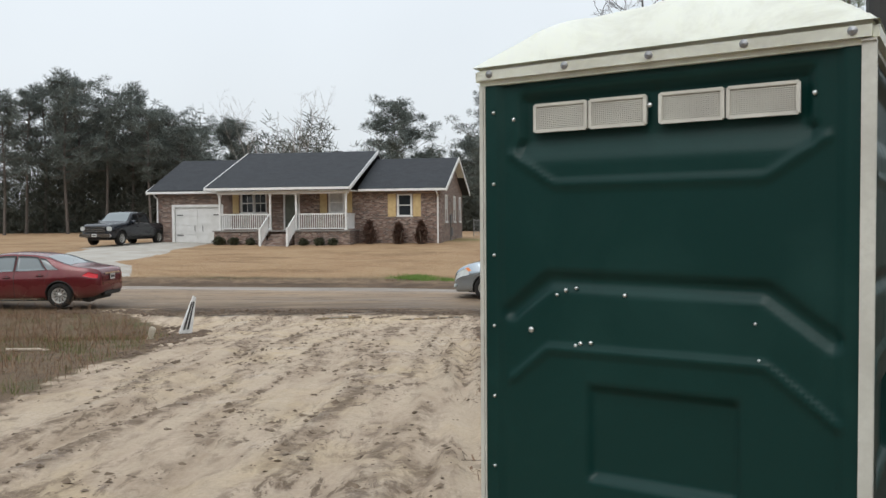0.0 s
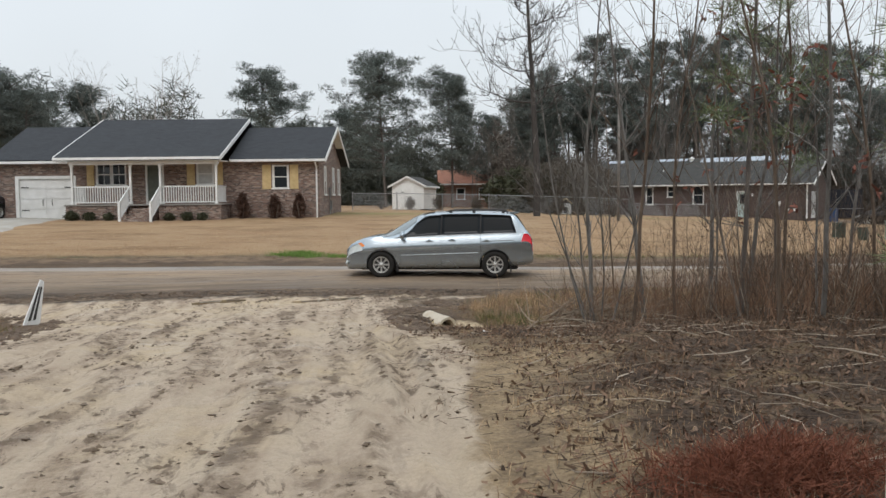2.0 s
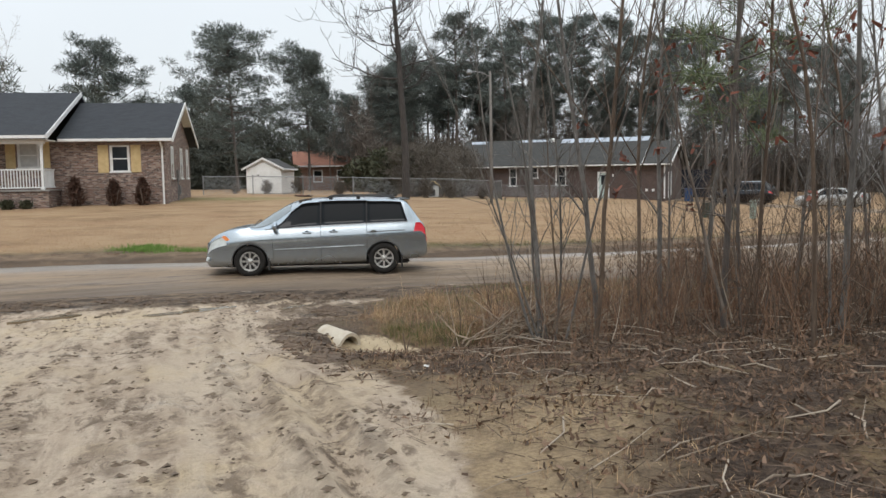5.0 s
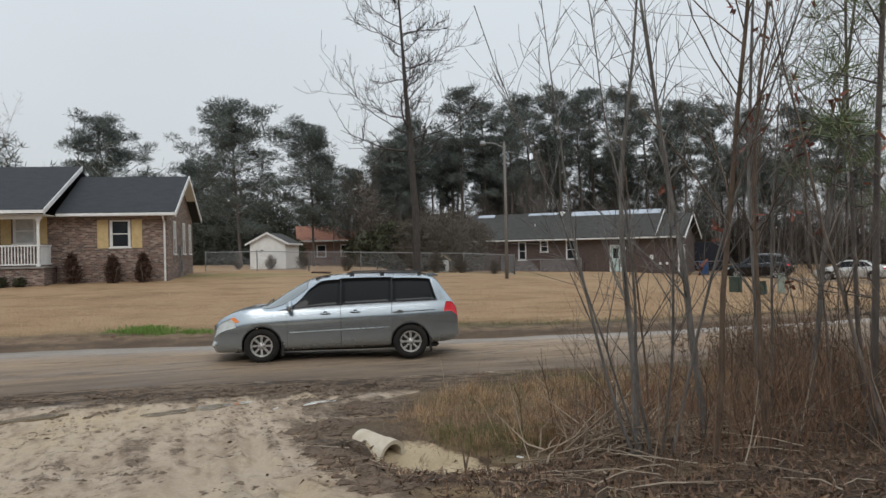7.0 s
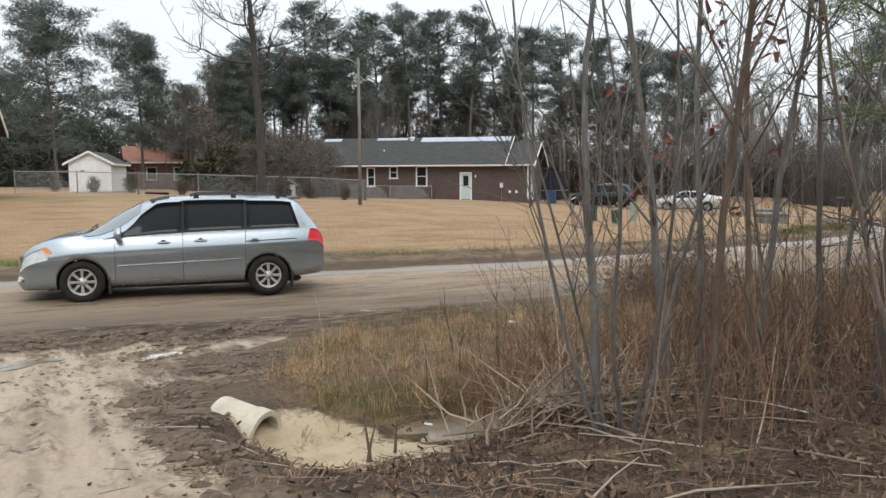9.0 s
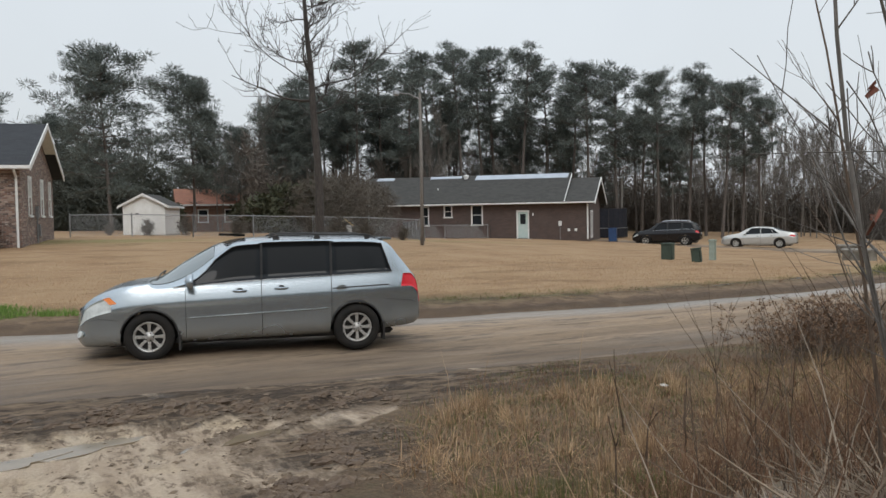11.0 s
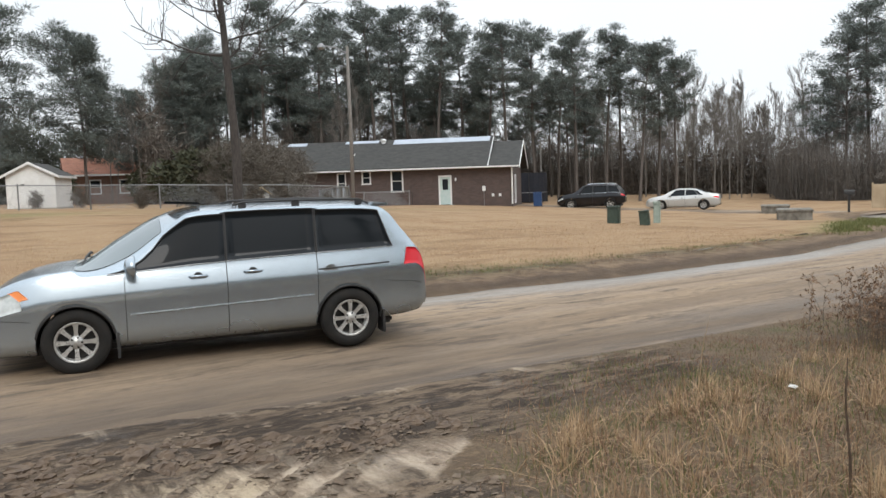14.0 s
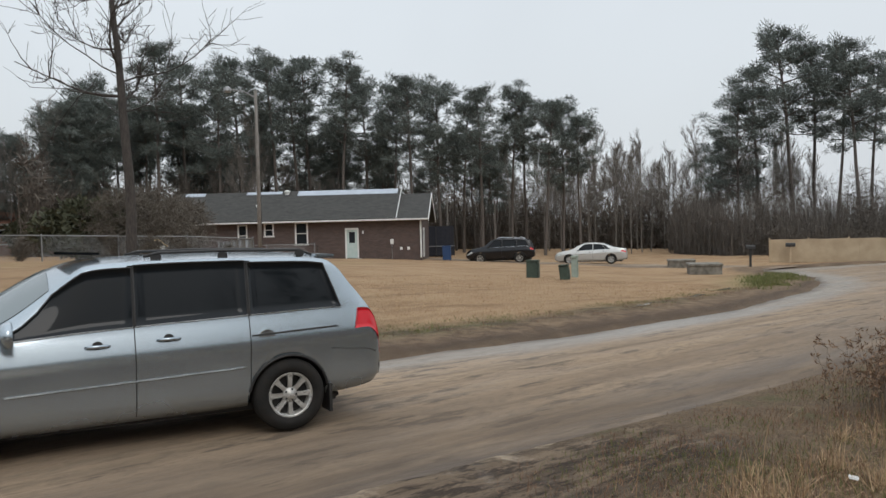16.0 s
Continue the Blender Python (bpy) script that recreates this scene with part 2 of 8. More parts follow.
ROOF_DARK = shingles("charcoal_shingles", (0.020, 0.023, 0.028), (0.030, 0.033, 0.038))
ROOF_GREY = shingles("weathered_grey_shingles", (0.034, 0.034, 0.032), (0.056, 0.054, 0.049))
ROOF_RED = shingles("rust_red_shingles", (0.27, 0.12, 0.08), (0.34, 0.165, 0.11))
WHITE = plain("white_house_paint", (0.78, 0.78, 0.77), (0.66, 0.66, 0.64), 3, 0.5)
GARAGE_WHITE = plain("white_garage_paint", (0.74, 0.74, 0.73), (0.62, 0.62, 0.6), 2, 0.45)
SHUTTER = plain("pale_yellow_wood", (0.62, 0.47, 0.24), (0.5, 0.36, 0.17), 5, 0.6)
PORCH_GREY = plain("porch_concrete", (0.3, 0.28, 0.26), None, 4, 0.85)
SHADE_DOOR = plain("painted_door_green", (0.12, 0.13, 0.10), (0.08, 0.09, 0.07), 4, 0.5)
TEAL_DOOR = plain("pale_teal_door_paint", (0.42, 0.55, 0.53), (0.55, 0.62, 0.6), 4, 0.5)
PANE = Shade("dark_window_glass", 0.05, 0.0, 0.6).colour((0.02, 0.024, 0.028)).m
CURTAIN = plain("pale_blind", (0.55, 0.55, 0.53), (0.42, 0.42, 0.41), 4, 0.5)
SIDING = plain("white_siding", (0.80, 0.80, 0.78), (0.68, 0.67, 0.64), 2, 0.6)
PATCH = plain("pale_roof_patch", (0.42, 0.47, 0.53), (0.34, 0.38, 0.43), 2, 0.6)
IRON = plain("black_iron", (0.02, 0.02, 0.02), None, 20, 0.5, 0.6)
GALV = plain("galvanised_steel", (0.32, 0.33, 0.34), (0.24, 0.24, 0.24), 12, 0.45, 0.8)
CONCRETE = plain("concrete", (0.42, 0.40, 0.36), (0.30, 0.28, 0.25), 2.5, 0.9, bump=0.4, depth=0.01)
SANDY_CONCRETE = plain("mud_stained_concrete", (0.58, 0.53, 0.44), (0.44, 0.375, 0.285), 5, 0.9, bump=0.5, depth=0.01)
DIRTY_CONCRETE = plain("dirty_concrete", (0.24, 0.22, 0.185), (0.14, 0.125, 0.1), 2.5, 0.9, bump=0.4, depth=0.01)
TAN_PANEL = plain("tan_fence_board", (0.47, 0.37, 0.25), (0.36, 0.275, 0.18), 1.2, 0.8)
BIN_BLUE = plain("blue_bin_plastic", (0.02, 0.06, 0.16), None, 6, 0.5)
BOX_GREEN = plain("green_utility_paint", (0.045, 0.07, 0.05), (0.03, 0.045, 0.035), 6, 0.55)
PALE_BOX = plain("pale_pedestal_plastic", (0.32, 0.38, 0.33), None, 6, 0.55)
NET_BLACK = plain("black_netting", (0.012, 0.013, 0.02), None, 8, 0.9)

# portable toilet
GREEN_PLASTIC = Shade("dark_green_plastic", 0.42, 0.0, 0.22)
_g = GREEN_PLASTIC
_scuff = _g.span(_g.noise(2.0, 6.0, 0.65, 0.6), 0.5, 0.78, 0.0, 0.4)
_fine = _g.noise(140.0, 2.0)
_g.colour(_g.mix(_scuff, _g.mix(_g.noise(1.1), (0.003, 0.026, 0.023), (0.005, 0.036, 0.031)), (0.014, 0.060, 0.052)))
_g.rough(_g.span(_scuff, 0, 0.4, 0.36, 0.55))
_g.bump(_fine, 0.12, 0.002)
_g.bump(_g.noise(4.0, 2.0), 0.2, 0.01)
GREEN_PLASTIC = _g.m
ROOF_PLASTIC = Shade("translucent_white_plastic", 0.45)
_r = ROOF_PLASTIC
_r.colour(_r.mix(_r.span(_r.noise(3.0, 6.0, 0.7, 0.5), 0.45, 0.75), (0.66, 0.67, 0.58), (0.45, 0.44, 0.36)))
_r.b.inputs["Subsurface Weight"].default_value = 0.3
_r.b.inputs["Subsurface Radius"].default_value = (0.03, 0.03, 0.02)
_r.bump(_r.noise(30.0), 0.1, 0.003)
ROOF_PLASTIC = _r.m
CORNER_TRIM = plain("white_corner_trim", (0.62, 0.62, 0.56), (0.46, 0.45, 0.4), 3, 0.5)
VENT_GREY = plain("pale_vent_plastic", (0.66, 0.65, 0.58), (0.52, 0.5, 0.45), 8, 0.5)
RIVET = plain("aluminium_rivet", (0.72, 0.73, 0.72), None, 30, 0.3, 0.9)

# plants
def leafy(name, a, b, rough=0.7):
    s = Shade(name, rough, 0.0, 0.25)
    f = s.island()
    s.colour(s.mix(f, a, b))
    return s.m


# Lifted and greyed: the haze over distant crowns is put into this colour.
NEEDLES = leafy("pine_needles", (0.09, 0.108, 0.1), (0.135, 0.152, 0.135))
NEEDLES_YOUNG = leafy("young_pine_needles", (0.12, 0.155, 0.075), (0.2, 0.235, 0.12))
SHRUB = leafy("evergreen_shrub_leaves", (0.04, 0.045, 0.026), (0.08, 0.08, 0.046))
SHRUB_BROWN = leafy("reddish_shrub_leaves", (0.06, 0.035, 0.025), (0.10, 0.055, 0.04))
DRY_GRASS = leafy("dry_grass", (0.27, 0.165, 0.09), (0.57, 0.41, 0.25), 0.8)
DEAD_WEED = leafy("dead_weed", (0.11, 0.066, 0.042), (0.29, 0.18, 0.11), 0.85)
LUSH = leafy("lush_grass", (0.09, 0.16, 0.03), (0.19, 0.29, 0.07), 0.7)
GREEN_GRASS = leafy("green_grass", (0.085, 0.095, 0.032), (0.17, 0.17, 0.06), 0.7)
RED_STRAW = leafy("red_pine_straw", (0.11, 0.038, 0.022), (0.24, 0.088, 0.05), 0.8)
LEAF_LITTER = leafy("fallen_leaves", (0.042, 0.027, 0.018), (0.24, 0.155, 0.104), 0.8)
RED_LEAF = leafy("rust_leaves", (0.16, 0.06, 0.04), (0.25, 0.10, 0.07), 0.8)
STICK = leafy("dead_sticks", (0.20, 0.155, 0.115), (0.44, 0.37, 0.29), 0.85)


def bark(name, a, b, scale=14.0):
    s = Shade(name, 0.9)
    f = s.noise(scale, 6.0, 0.7, 0.3, s.stretch(1, 1, 0.25))
    s.colour(s.mix(s.span(f, 0.35, 0.68), a, b))
    s.bump(f, 0.7, 0.02)
    return s.m


# Raised like the needles, with distance haze in the tone.
PINE_BARK = bark("pine_bark", (0.075, 0.065, 0.059), (0.15, 0.125, 0.108))
GREY_BARK = bark("grey_bark", (0.09, 0.081, 0.073), (0.215, 0.198, 0.18))
DARK_BARK = bark("dark_bark", (0.03, 0.026, 0.024), (0.075, 0.065, 0.058))
TWIG_BARK = bark("twig_bark", (0.11, 0.086, 0.068), (0.24, 0.195, 0.16))
POLE_WOOD = bark("weathered_pole_wood", (0.13, 0.118, 0.106), (0.24, 0.22, 0.2))

# ---- ground ----
# Known heights of the land: x, y, z.
LAND = np.array([
    (0, 0, 0), (-4, 0, 0.02), (5, 1, 0.1), (-1, 5, -0.07), (-1, 10, -0.22), (0.4, 14, -0.43), (-3, 14, -0.42), (0.5, 19, -0.65), (-5, 16, -0.62),
    (-9, 13, -0.5), (2.6, 11, -0.08), (5, 9, 0.05), (8, 12, -0.1), (3.3, 13.2, -0.45), (6, 17.8, -0.68), (10, 17.5, -0.72), (1.3, 24, -0.68), (5, 24, -0.70),
    (-10, 25, -0.62), (-30, 26, -0.45), (14, 23, -0.76), (25, 24, -0.85), (38, 29, -1.15), (50, 34, -1.35), (-1, 29.5, -0.55), (8, 30, -0.5),
    (0, 45.9, 0.38), (-16, 48.5, 0.42), (-17, 45, 0.35), (-16, 35, -0.1), (15.8, 43.7, 0.06), (24.8, 37.6, -0.72), (44.5, 50, -1.18), (41.5, 54, -1.0), (33, 61, -0.42),
    (26, 65, -0.3), (5.5, 62, 0.5), (12, 80, 0.3), (47.5, 40, -1.35), (55, 36, -1.3), (-40, 60, 0.6), (-60, 20, 0.0), (-60, 110, 1.0), (60, 100, -0.5), (110, 30, -1.0),
    (0, 130, 0.5), (110, -40, 0), (-110, -40, 0), (0, -60, 0.2)])


def _tps(p, q):
    d = np.sqrt(((p[:, None, :] - q[None, :, :]) ** 2).sum(-1)) + 1e-9
    return d * d * np.log(d)


_K = np.zeros((len(LAND) + 3, len(LAND) + 3))
_K[:-3, :-3] = _tps(LAND[:, :2], LAND[:, :2]) + 2.0 * np.eye(len(LAND))
_K[:-3, -3:] = np.c_[np.ones(len(LAND)), LAND[:, :2]]
_K[-3:, :-3] = _K[:-3, -3:].T
_W = np.linalg.solve(_K, np.r_[LAND[:, 2], 0, 0, 0])


def smooth01(v, a, b):
    t = np.clip((v - a) / (b - a), 0, 1)
    return t * t * (3 - 2 * t)


def land(x, y):
    """The lie of the land, without ruts."""
    x, y = np.asarray(x, float), np.asarray(y, float)
    shape = x.shape
    p = np.c_[x.ravel(), y.ravel()]
    q = np.clip(p, (-105, -60), (110, 135))
    z = np.concatenate([_tps(c, LAND[:, :2]) @ _W[:-3] + _W[-3] + c @ _W[-2:] for c in np.array_split(q, max(1, len(q) // 4000))])
    return np.clip(z, -1.8, 1.6).reshape(shape)


def line(v, knots):
    k = np.array(knots, float)
    return np.interp(v, k[:, 0], k[:, 1])


def lane_left(y):
    return line(y, [(-30, -6), (0, -5.2), (9, -4.5), (14, -4.7), (17, -5.2), (19, -6.3), (21.5, -9)])


def lane_right(y):
    return line(y, [(-30, 1.2), (3, 0.2), (5.5, 0.25), (7, 0.45), (8.2, 0.66), (9.2, 1.0), (10.5, 1.15), (12, 1.0), (13.5, 0.8), (15.5, 0.75), (16.4, 1.0), (17.1, 1.65), (18.5, 2.3), (20, 4.5), (21, 6)])


def road_near(x):
    return line(x, [(-120, 27), (-60, 24.5), (-30, 22.8), (-8, 22.1), (-2, 21.8), (3, 20.8), (12, 20.4), (22, 20.3), (34, 22), (46, 25), (60, 27), (120, 33)])


def road_far(x):
    return line(x, [(-120, 34), (-60, 30.5), (-30, 29), (-10, 28.3), (-2, 28.0), (6.5, 26.0), (12, 25.5), (18, 25.6), (26, 27.3), (30, 28.7), (36, 31.6), (41, 36), (44, 38), (50, 37.2), (56, 34), (66, 34.5), (120, 41)])


_LATTICE = np.random.RandomState(5).uniform(-1, 1, (128, 128))


def lumps(x, y, scale, seed=0.0):
    """Soft noise in four octaves from a lattice of random heights; about -1 to 1."""
    x, y = np.asarray(x, float), np.asarray(y, float)
    out, amp, k = np.zeros_like(x), 1.0, 2.0 / scale
    for octave in range(4):
        c, s = math.cos(0.7 * octave + 0.4), math.sin(0.7 * octave + 0.4)
        u, v = k * (x * c - y * s) + 17.3 * seed + 5 * octave, k * (x * s + y * c) + 9.1 * seed + 3 * octave
        i, j = np.floor(u).astype(int), np.floor(v).astype(int)
        fu, fv = u - i, v - j
        fu, fv = fu * fu * (3 - 2 * fu), fv * fv * (3 - 2 * fv)
        g = lambda p, q: _LATTICE[p % 128, q % 128]
        out += amp * ((g(i, j) * (1 - fu) + g(i + 1, j) * fu) * (1 - fv) + (g(i, j + 1) * (1 - fu) + g(i + 1, j + 1) * fu) * fv)
        amp, k = amp * 0.52, k * 2.07
    return out


def zones(x, y):
    """Shares of the kinds of ground at a place."""
    wob = 0.35 * lumps(x, y, 3.0, 1)
    in_lane = smooth01(x - lane_left(y) + wob, -0.5, 0.5) * smooth01(lane_right(y) - x + 0.4 * wob, -0.3, 0.3) * smooth01(21.9 - y, -0.8, 0.8)
    near, far = road_near(x), road_far(x)
    in_road = smooth01(y - near, 0.0, 0.5) * smooth01(far - y, -0.3, 0.3)
    lawn = smooth01(y - far + wob, 0.6, 2.0)
    verge = smooth01(y - far, -0.4, 0.3) * (1 - smooth01(y - far + wob, 1.2, 2.6))
    muddy = np.exp(-(((y - near + 0.7) / 1.15) ** 2)) * smooth01(7.5 - np.abs(x + 0.5), -2, 2)
    muddy = np.maximum(muddy, 0.9 * np.exp(-(((x - 1.15) / 0.55) ** 2) - ((y - 15.4) / 1.9) ** 2))
    muddy = np.maximum(muddy, 0.8 * np.exp(-(((x - 2.2) / 1.1) ** 2) - ((y - 17.9) / 1.1) ** 2))
    litter = smooth01(x - lane_right(y) + wob, 0.0, 0.8) * smooth01(16.4 - 0.1 * x - y + wob, -0.9, 0.9)
    return in_lane, in_road, lawn, verge, muddy, litter


RUTS = ((-4.2, 0.14, 0.03), (-3.3, 0.18, 0.05), (-1.75, 0.2, 0.03), (-0.75, 0.15, 0.03), (0.12, 0.10, 0.06), (-0.22, 0.09, 0.045))


def rut_line(x, y, c):
    bend = 0.35 * np.sin(y * 0.22) + 0.025 * np.maximum(0, y - 8) ** 1.4 - 0.12 * np.maximum(0, 8 - y)
    return x - c - bend * (1 if c < -0.5 else 0.45) + 0.08 * np.sin(y * 0.9 + c * 5)


# mud thrown up where trucks swing out of the lane: x at y = 19, from y to y, height
SLANTS = ((1.62, 18.2, 20.2, 0.05), (0.64, 18.9, 20.0, 0.045), (2.12, 18.2, 19.9, 0.03), (-0.1, 19.4, 20.4, 0.03), (-1.6, 18.8, 20.2, 0.03), (-2.7, 19.0, 20.4, 0.03), (1.22, 19.0, 20.1, 0.02))


def ridges(x, y):
    """Where mud has been squeezed up beside the ruts."""
    out = np.zeros_like(x)
    for c, w, d in RUTS:
        u = rut_line(x, y, c)
        out = np.maximum(out, np.exp(-(((u - 1.9 * w) / (0.75 * w)) ** 2)) * (0.5 + 0.5 * np.sin(y * 0.8 + c * 3)))
    out *= 1 - 0.8 * smooth01(y, 16.0, 18.0)
    for c, y0, y1, d in SLANTS:
        u = x - c - 1.13 * (y - 19.0) + 0.05 * np.sin(5 * y + c)
        out = np.maximum(out, smooth01(y - y0, 0, 0.4) * smooth01(y1 - y, 0, 0.4) * np.exp(-((u / 0.13) ** 2)))
    return out


def silt_bowl(x, y):
    """The wash of pale silt below the pipe: flat inside, steep at its rim."""
    u = (x - 2.2 + 0.28 * (y - 15.1)) / 0.62 + 0.25 * lumps(x, y, 0.9, 61)
    return np.exp(-((u * u + ((y - 15.05) / 1.0) ** 2) ** 2))


def ruts(x, y):
    """Wheel ruts and clods of the dirt lane, and the ditch beside the road."""
    in_lane, in_road, lawn, verge, muddy, litter = zones(x, y)
    z = np.zeros_like(x)
    for c, w, d in RUTS:
        u = rut_line(x, y, c)
        z += in_lane * (1 - 0.85 * smooth01(y, 15.5, 17.5)) * (-d * np.exp(-((u / w) ** 2)) + 0.6 * d * np.exp(-(((np.abs(u) - 1.9 * w) / (0.7 * w)) ** 2)))
    clod = lumps(x, y, 0.55, 3)
    z += in_lane * (0.007 * clod + 0.010 * np.maximum(0, lumps(x * 1.3, y * 0.6, 0.7, 5) - 0.3) + 0.008 * lumps(x * 1.3, y * 0.7, 0.26, 6))
    z += muddy * smooth01(road_near(x) - y, 0.0, 0.9) * (0.012 * lumps(x * 0.2, y * 1.5, 0.6, 8) + 0.010 * lumps(x * 0.6, y * 1.3, 0.3, 18))
    # slanting ruts where trucks leave the lane
    for c, y0, y1, d in SLANTS:
        u = x - c - 1.13 * (y - 19.0) + 0.05 * np.sin(5 * y + c)
        z += smooth01(y - y0, 0, 0.4) * smooth01(y1 - y, 0, 0.4) * (d * np.exp(-((u / 0.12) ** 2)) * (1 + 0.5 * lumps(x, y, 0.3, 41)) - 0.5 * d * np.exp(-(((u + 0.28) / 0.16) ** 2)))
    # ditch and pool at the pipe's mouth
    dy = 15.0 + 0.16 * (x - 2.5)
    ditch = smooth01(x, 0.9, 2.0) * (0.32 + 0.08 * np.sin(x * 0.7)) * np.exp(-(((y - dy) / 0.95) ** 2))
    bowl = silt_bowl(x, y)
    z -= np.maximum(ditch, 0.36 * bowl)
    z += 0.07 * bowl * smooth01(lumps(x, y, 0.9, 60), -0.05, 0.05)
    z -= smooth01(-4.6 - x, 0, 1.5) * 0.25 * np.exp(-(((y - 18.0) / 1.6) ** 2))
    z += litter * (0.035 * lumps(x, y, 0.8, 9) + 0.02 * lumps(x, y, 0.3, 10))
    z += lawn * 0.03 * lumps(x, y, 4.0, 11) * smooth01(y, 26, 32)
    z += verge * (0.03 * lumps(x, y, 0.9, 12) + 0.05)
    z -= 0.09 * in_road
    return z


def height(x, y):
    x, y = np.atleast_1d(np.asarray(x, float)), np.atleast_1d(np.asarray(y, float))
    return land(x, y) + ruts(x, y)


def high(x, y):
    return float(height(x, y)[0])


def spread(fine0, fine1, step, out0, out1, grow=1.13):
    v = list(np.arange(fine0, fine1 + 1e-6, step))
    s, a = step, v[-1]
    while a < out1:
        s = min(s * grow, 40)
        a += s
        v.append(a)
    s, a = step, v[0]
    while a > out0:
        s = min(s * grow, 40)
        a -= s
        v.insert(0, a)
    return np.array(v)


gx, gy = spread(-6.5, 9.0, 0.085, -900, 900, 1.06), spread(2.2, 22.6, 0.085, -300, 1300, 1.06)
GX, GY = np.meshgrid(gx, gy)
GZ = height(GX.ravel(), GY.ravel()).reshape(GX.shape)
nx, ny = len(gx), len(gy)
gi = np.arange(nx * ny).reshape(ny, nx)
quads = np.stack([gi[:-1, :-1], gi[:-1, 1:], gi[1:, 1:], gi[1:, :-1]], -1).reshape(-1, 4)
me = bpy.data.meshes.new("ground")
me.vertices.add(nx * ny)
me.vertices.foreach_set("co", np.stack([GX, GY, GZ], -1).ravel())
me.loops.add(quads.size)
me.polygons.add(len(quads))
me.loops.foreach_set("vertex_index", quads.ravel())
me.polygons.foreach_set("loop_start", np.arange(0, quads.size, 4))
me.polygons.foreach_set("use_smooth", np.ones(len(quads), bool))
me.update(calc_edges=True)
ZN = zones(GX.ravel(), GY.ravel())
green = np.exp(-(((GX + 0.9) / 0.85) ** 2 + ((GY - 30.1) / 0.7) ** 2)) * 1.3
green += 1.0 * np.exp(-(((GX - 31.5) / 5) ** 2 + ((GY - 31.2 - 0.45 * (GX - 31.5)) / 1.3) ** 2)) + 0.6 * np.exp(-(((GX - 3.0) / 4.5) ** 2 + ((GY - 50) / 2.2) ** 2))
green += 0.4 * np.exp(-(((GX - 20) / 6) ** 2 + ((GY - 52) / 2.0) ** 2))
silt = 1.25 * silt_bowl(GX, GY)
lip = np.exp(-(((GY - road_far(GX) - 0.2 - 0.1 * lumps(GX, GY, 1.2, 72)) / 0.26) ** 2))
hollow = np.exp(-(((GY - road_far(GX) - 2.0 - 0.3 * lumps(GX, GY, 3.0, 70)) / 0.65) ** 2)) * np.clip(0.75 + 0.7 * lumps(GX, GY, 4.0, 71), 0, 1) * smooth01(GX, -16, -8) * smooth01(40 - GX, 0, 4)
straw = smooth01(1.5 - (GX - lane_right(GY)) + 0.5 * lumps(GX, GY, 1.2, 74), 0.0, 0.9) * smooth01(12.0 - GY, 0, 2.5) * (GX > lane_right(GY) - 0.5)
# long smears dragged by wheels along the lane
trail = 0.5 + 0.45 * lumps(rut_line(GX, GY, -1.0) * 1.5, GY * 0.14, 0.5, 50)
for nm, val in zip(("lane", "road_bed", "lawn", "verge", "muddy", "litter", "green", "ridge", "silt", "trail", "hollow", "lip", "straw"), (*ZN, green.ravel(), ridges(GX.ravel(), GY.ravel()), silt.ravel(), trail.ravel(), hollow.ravel(), lip.ravel(), straw.ravel())):
    at = me.attributes.new(nm, "FLOAT", "POINT")
    at.data.foreach_set("value", np.clip(val, 0, 1).astype(np.float32))

g = Shade("earth_and_grass", 0.9, 0.0, 0.3)
lane_a, lawn_a, litter_a, verge_a, muddy_a, green_a = (g.attr(k) for k in ("lane", "lawn", "litter", "verge", "muddy", "green"))
big, med, fine = g.noise(0.35, 5.0), g.noise(2.6, 6.0, 0.65), g.noise(26.0, 5.0, 0.7)
streaks = g.noise(1.2, 6.0, 0.7, 0.15, g.stretch(2.2, 0.7, 1.0))
weedy = g.mix(g.span(fine, 0.3, 0.7), g.mix(g.span(med, 0.35, 0.65), (0.15, 0.10, 0.062), (0.24, 0.168, 0.10)), (0.085, 0.06, 0.038))
weedy = g.mix(g.span(g.noise(1.1, 4.0), 0.55, 0.7, 0.0, 0.55), weedy, (0.075, 0.085, 0.03))
lawn_c = g.mix(g.span(big, 0.35, 0.65), (0.37, 0.25, 0.145), (0.29, 0.178, 0.098))
lawn_c = g.mix(g.span(g.noise(0.8, 5.0, 0.6, 0.4, g.stretch(0.35, 1.0, 1.0)), 0.48, 0.66, 0.0, 0.9), lawn_c, (0.185, 0.108, 0.056))
lawn_c = g.mix(g.span(g.noise(2.8, 6.0, 0.7, 0.3, g.stretch(0.5, 1.0, 1.0)), 0.45, 0.7, 0.0, 0.5), lawn_c, (0.44, 0.32, 0.19))
lawn_c = g.mix(g.span(fine, 0.3, 0.72, 0.0, 0.5), lawn_c, (0.25, 0.16, 0.08))
lawn_c = g.mix(g.maths("MULTIPLY", green_a, g.span(med, 0.3, 0.6, 0.2, 1.0)), lawn_c, (0.10, 0.17, 0.035))
col = g.mix(lawn_a, weedy, lawn_c)
litter_c = g.mix(g.span(fine, 0.32, 0.68), g.mix(g.span(med, 0.35, 0.65), (0.075, 0.05, 0.035), (0.145, 0.098, 0.066)), (0.034, 0.023, 0.017))
litter_c = g.mix(g.span(g.noise(0.9, 6.0, 0.7, 0.1), 0.5, 0.66, 0.0, 0.75), litter_c, (0.32, 0.225, 0.12))
col = g.mix(litter_a, col, litter_c)
